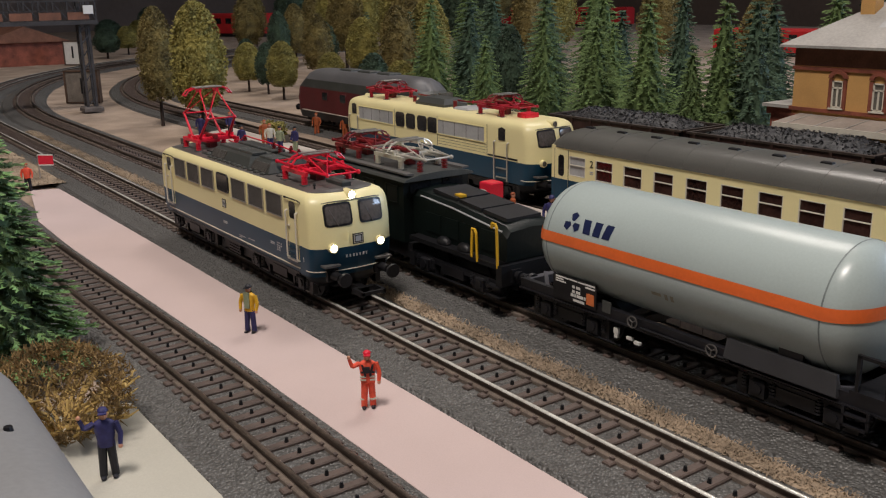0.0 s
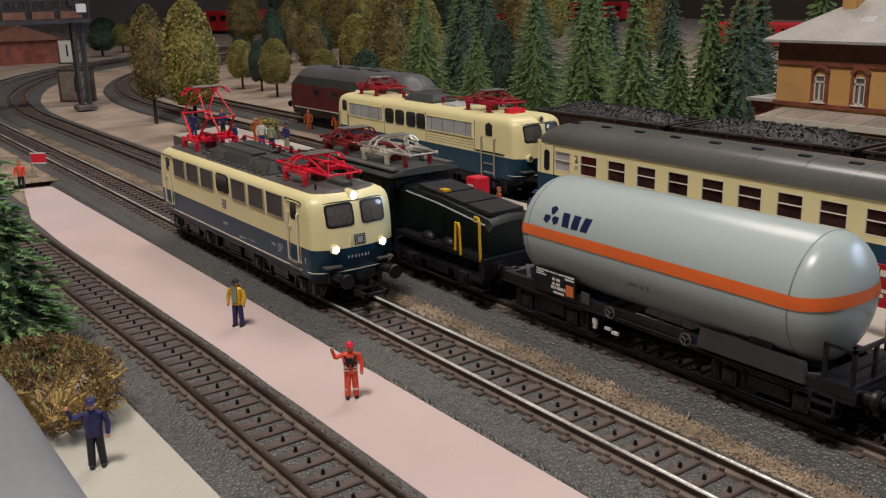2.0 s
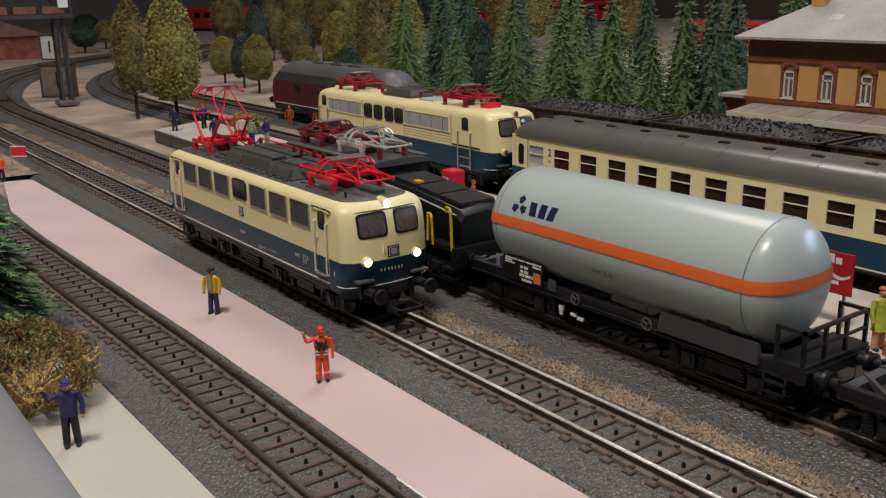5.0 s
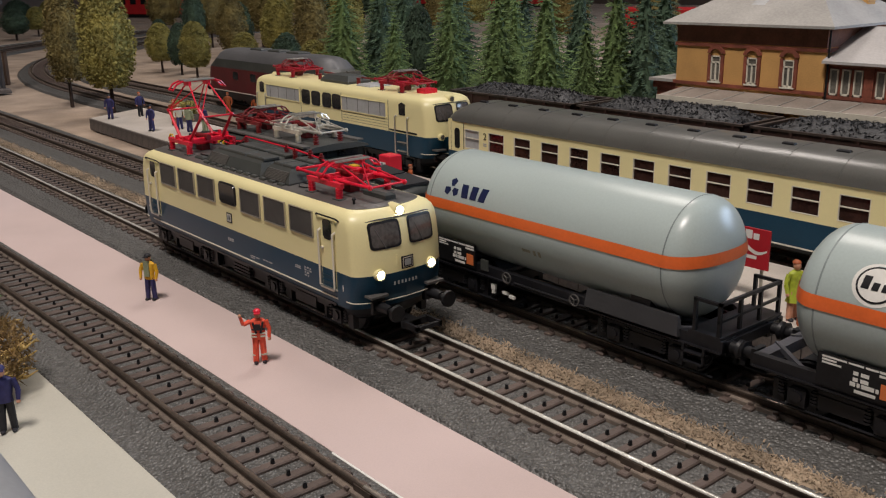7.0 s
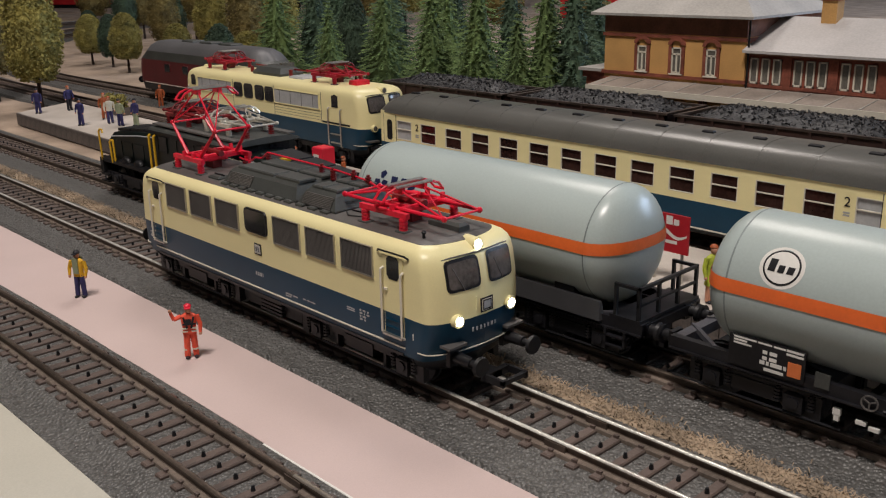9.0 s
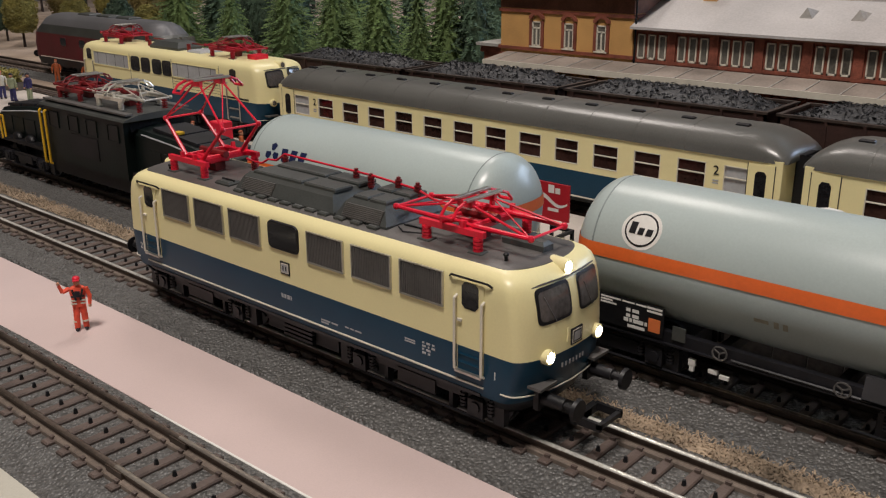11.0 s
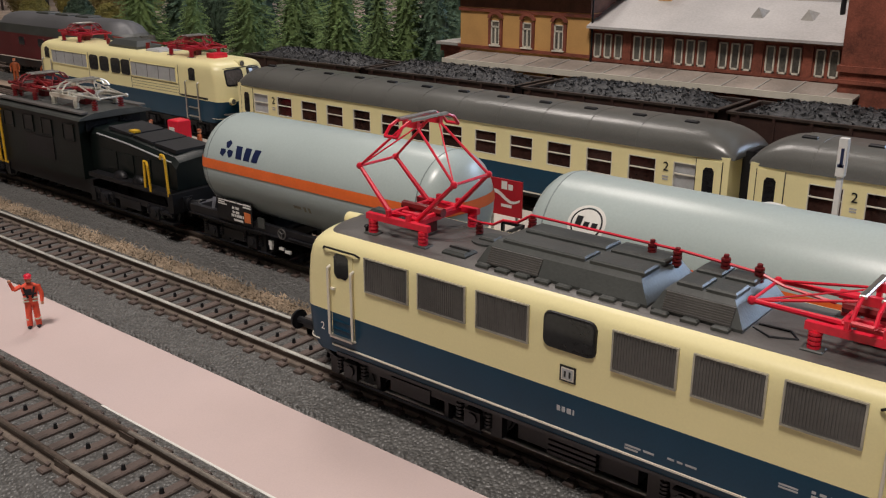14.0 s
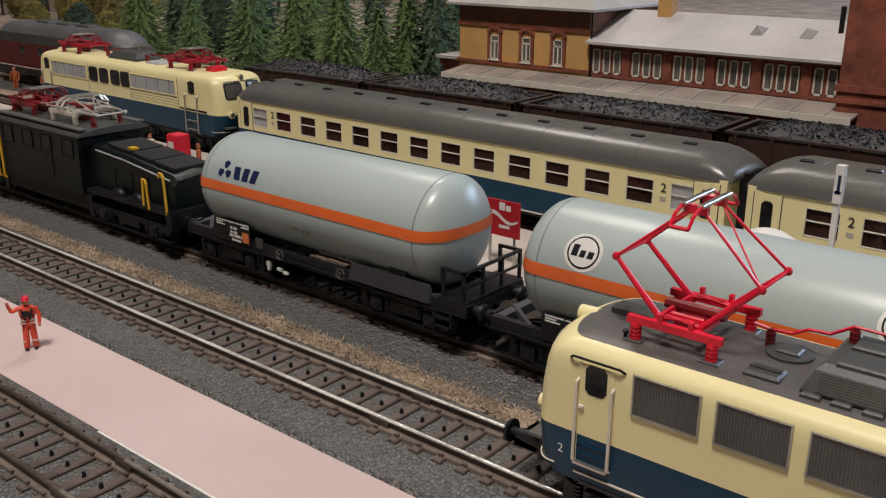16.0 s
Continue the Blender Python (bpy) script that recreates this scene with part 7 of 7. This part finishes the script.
for x, y in ((-45.5, 19.0), (-42.2, 19.6)):
    put_figure(figure(x, y, -0.60, 40, C_BROWN, C_BROWN, "worker figurine in rust-orange overalls by the track", 1.75, False, C_BROWN, group="track workers"))
solo("suitcase", Shape().chamfer(-0.24, 0.24, -0.08, 0.08, 0.0, 0.36, 0.03).pipe([(-0.06, 0, 0.35), (-0.06, 0, 0.42), (0.06, 0, 0.42), (0.06, 0, 0.35)], 0.015, 5), [C_BROWN], 8.66, 7.90, 0.30, "small brown suitcase beside a figurine", "suitcase", rz=40)

# ---- trees ----
fir = conifer("fir_tree", 9.0, 2.5, 1, NEEDLE, TIP, "green model fir tree with tufted branches")
fir_b = conifer("fir_tree", 9.0, 2.3, 5, NEEDLE, TIP, "green model fir tree with tufted branches")
fir_dark = conifer("fir_tree", 9.0, 2.3, 9, NEEDLE_DARK, TIP_BLUE, "dark blue-green model fir tree")
for ob, m in ((fir, (-49.3, 32.5)), (fir_b, (-31.9, 30.1)), (fir_dark, (-14.4, 30.0))):
    ob.matrix_basis = place_at(*m, -0.55)
for n, (proto, x, y, top, wide) in enumerate(((fir_dark, -50.6, 37.7, 9.6, 1.2), (fir, -39.4, 30.7, 6.7, 1.0), (fir, -25.4, 28.7, 8.2, 1.08), (fir_b, -26.9, 31.7, 8.2, 0.9), (fir_b, -20.9, 28.6, 9.5, 1.0),
        (fir_dark, -22.2, 33.1, 10.1, 0.8), (fir, -16.3, 27.1, 6.8, 0.9), (fir, -15.9, 29.3, 9.6, 0.85), (fir_dark, -92.8, 52.2, 7.8, 1.0), (fir_dark, -69.8, 43.8, 8.1, 1.3), (fir_dark, -42.1, 39.4, 10.2, 1.2), (fir_b, -35.8, 39.8, 10.2, 1.1),
        (fir_dark, -60.8, 48.4, 10.2, 1.3), (fir_dark, -29.8, 35.5, 8.5, 1.2), (fir_b, -13.7, 36.5, 10.0, 1.1), (fir_dark, -20.0, 39.3, 9.2, 1.2), (fir, -83.4, 62.4, 11.6, 1.1), (fir_b, -51.8, 54.5, 11.7, 1.1))):
    plant(proto, x, y, top + 0.55, 9.0, 47 * n, wide)
olive = leafy_tree("leafy_tree", 8.5, 1.9, 2.0, 2, LEAF_OLIVE, "olive-yellow model tree with a bottle-shaped crown", 0.42, 2600)
brown = leafy_tree("leafy_tree", 8.0, 1.5, 1.8, 3, LEAF_BROWN, "brown-olive model tree with a tall crown", 0.42, 1800)
dark = leafy_tree("leafy_tree", 5.0, 1.6, 1.0, 4, LEAF_DARK, "dark green rounded model tree", 0.5, 1500)
olive.matrix_basis, brown.matrix_basis, dark.matrix_basis = place_at(-50.2, 11.8, -0.55), place_at(-59.1, 11.7, -0.55, 40), place_at(-41.3, 34.7, -0.55)
olive.scale, brown.scale, dark.scale = (1.18, 1.18, 1.18), (1.21, 1.21, 1.21), (0.98, 0.98, 1.55)
for ob in (fir, fir_b, fir_dark):
    ob.scale = (1.12, 1.12, 1.12)
for n, (proto, built, x, y, top, wide) in enumerate(((dark, 5.0, -161.9, 37.2, 5.0, 1.5), (olive, 8.5, -172.0, 44.2, 5.0, 1.9), (dark, 5.0, -280.0, 85.0, 8.0, 1.5), (olive, 8.5, -82.1, 29.8, 4.9, 1.45), (dark, 5.0, -77.4, 30.0, 5.0, 0.85), (olive, 8.5, -70.7, 28.6, 5.4, 1.35), (brown, 8.0, -84.0, 39.8, 7.8, 1.35), (brown, 8.0, -114.0, 52.0, 8.9, 1.2), (dark, 5.0, -113.4, 48.9, 7.8, 0.75),
        (brown, 8.0, -138.1, 55.0, 10.7, 1.4), (dark, 5.0, -96.5, 36.1, 4.7, 1.0), (olive, 8.5, -115.9, 59.9, 12.3, 1.1), (olive, 8.5, -106.6, 64.7, 11.2, 0.8), (dark, 5.0, -58.4, 32.1, 4.5, 1.1), (olive, 8.5, -54.1, 32.3, 4.0, 1.6), (olive, 8.5, -68.2, 32.9, 4.2, 1.6),
        (dark, 5.0, -247.5, 62.5, 5.1, 2.2), (olive, 8.5, -247.0, 70.6, 4.7, 2.4), (brown, 8.0, -128.2, 63.3, 10.8, 1.4), (dark, 5.0, -156.3, 77.8, 10.8, 1.0),
        (brown, 8.0, -176.8, 74.1, 10.5, 1.3), (dark, 5.0, -97.0, 73.6, 10.7, 1.0), (brown, 8.0, -77.2, 67.2, 10.8, 1.2), (brown, 8.0, -30.1, 51.8, 9.2, 1.1), (dark, 5.0, -139.6, 98.6, 12.9, 1.0), (brown, 8.0, -105.3, 96.6, 13.2, 1.2), (dark, 5.0, -217.7, 124.6, 15.5, 1.0), (brown, 8.0, -185.9, 150.4, 18.1, 1.2), (brown, 8.0, -124.2, 145.1, 16.1, 1.3), (dark, 5.0, -69.1, 140.5, 14.1, 1.0), (olive, 8.5, 1.7, 64.6, 7.2, 1.0), (olive, 8.5, 6.2, 68.0, 7.1, 1.0),
        (olive, 8.5, -76.6, 41.8, 7.4, 1.2), (olive, 8.5, -69.8, 46.5, 9.4, 1.2), (brown, 8.0, -65.1, 39.2, 8.7, 1.3), (dark, 5.0, -91.7, 44.9, 6.7, 0.9), (brown, 8.0, -100.4, 53.2, 12.2, 1.3), (olive, 8.5, -91.7, 57.9, 12.5, 1.1), (brown, 8.0, -81.1, 51.4, 11.8, 1.3), 
        (olive, 8.5, -142.5, 82.2, 14.4, 1.2), (brown, 8.0, -123.9, 81.9, 14.6, 1.2), (dark, 5.0, -111.1, 82.6, 14.1, 0.9), (olive, 8.5, -86.5, 80.2, 13.1, 1.2), (brown, 8.0, -58.9, 72.1, 11.8, 1.2), (dark, 5.0, -194.2, 91.9, 14.5, 1.0), (olive, 8.5, -233.6, 111.7, 15.8, 1.3), (brown, 8.0, -242.7, 156.9, 22.5, 1.3))):
    plant(proto, x, y, top + 0.55, built, 61 * n, wide)
near_fir = conifer("spruce_tree", 8.6, 2.55, 21, NEEDLE_NEAR, TIP_NEAR, "large green spruce with pale-tipped needles beside the front track", rows=32, spray=0.085, fine=2.0)
near_fir.matrix_basis = place_at(-9.0, -10.5, -0.5)
moss_bush(-3.75, -10.05, -0.42)

# ---- sleepers, studs and edging, piece by piece ----
PITCH = 0.6354
for key, (track, line) in TRACKS.items():
    studs, feet = Shape(), Shape()
    for n, (x, y, heading) in enumerate(along(line, PITCH, 0.35)):
        c, s = math.cos(radians(heading)), math.sin(radians(heading))
        if key in ("front", "main", "tank") and -48 < x < 19:
            part("sleeper", SLEEPER_MESH, None, track, at=place_at(x, y, 0, heading))
            studs.tube((x, y, -0.24), (x, y, -0.12), 0.055, 0.035, 6)
        else:
            corners = [(x + a * c - b * s, y + a * s + b * c) for a, b in ((-0.13, -1.06), (0.13, -1.06), (0.13, 1.06), (-0.13, 1.06))]
            feet.stack([[(*p, -0.44) for p in corners], [(*p, -0.225) for p in corners]])
    if studs.v:
        tagged(part("centre_studs", studs, BLACK, track), kind="stuff")
    if feet.v:
        tagged(part("far_sleepers", feet, SLEEPER, track, smooth=0), kind="stuff")
    for side in (-0.7177, 0.7177):
        part("rail_foot", swept(line, [(side - 0.15, -0.225), (side - 0.13, -0.20), (side + 0.13, -0.20), (side + 0.15, -0.225), (side + 0.15, -0.40), (side - 0.15, -0.40)]), WEB, track, smooth=0)
for x, y in ((9.80, -0.7177), (9.80, 0.7177), (-13.1, -0.7177), (-13.0, 0.7177)):
    part("rail_joiner", Shape().box(x - 0.28, x + 0.28, y - 0.085, y + 0.085, -0.20, -0.06), RAIL_SIDE, TRACKS["main"][0], smooth=0)
for x, y in ((7.0, -5.4323), (7.0, -6.8677)):
    part("rail_joiner", Shape().box(x - 0.28, x + 0.28, y - 0.085, y + 0.085, -0.20, -0.06), RAIL_SIDE, TRACKS["front"][0], smooth=0)
for n in range(86):
    x = -45.1 + n * 0.88
    part("edge_block", BLOCK_MESH, None, station, at=place_at(x, 8.35 - 1.6 * (x + 45.5) / 75.5 - 0.02, 0, -1.21))

RUN = [(0.0, -13.98), (0.5, -14.00), (1.0, -13.62), (1.5, -13.30), (2.0, -12.95), (2.5, -12.58), (3.0, -12.16), (3.5, -11.66), (6.0, -7.94), (6.5, -6.90), (7.0, -5.68), (7.5, -4.40), (8.0, -3.00), (10.5, 4.35), (11.0, 5.80), (11.5, 7.30), (12.0, 8.89), (12.5, 10.35), (13.0, 11.94), (13.5, 13.49), (14.0, 15.00), (14.5, 16.54), (15.0, 18.14), (15.5, 19.58), (16.0, 21.27)]


def run_at(t):
    """The place of the running locomotive: a smooth curve through the rows above."""
    n = max(i for i in range(len(RUN) - 1) if RUN[i][0] <= t)
    (ta, xa), (tb, xb) = RUN[n], RUN[n + 1]

    def slope(i):
        a, b = RUN[max(i - 1, 0)], RUN[min(i + 1, len(RUN) - 1)]
        return (b[1] - a[1]) / (b[0] - a[0])

    d, u = tb - ta, (t - ta) / (tb - ta)
    return (2 * u**3 - 3 * u**2 + 1) * xa + (u**3 - 2 * u**2 + u) * d * slope(n) + (3 * u**2 - 2 * u**3) * xb + (u**3 - u**2) * d * slope(n + 1)


def motions():
    times = [k * 0.2 for k in range(81)]
    walk(express, [(t, place_at(run_at(t), 0, 0)) for t in times])
    for wheel in express_wheels:
        m = wheel.matrix_basis.copy()
        turned = m.to_euler().z > 1
        walk(wheel, [(t, pose(*m.translation, 0, math.degrees((run_at(t) - RUN[0][1]) / 0.6) * (-1 if turned else 1), 180 if turned else 0)) for t in times])


motions()
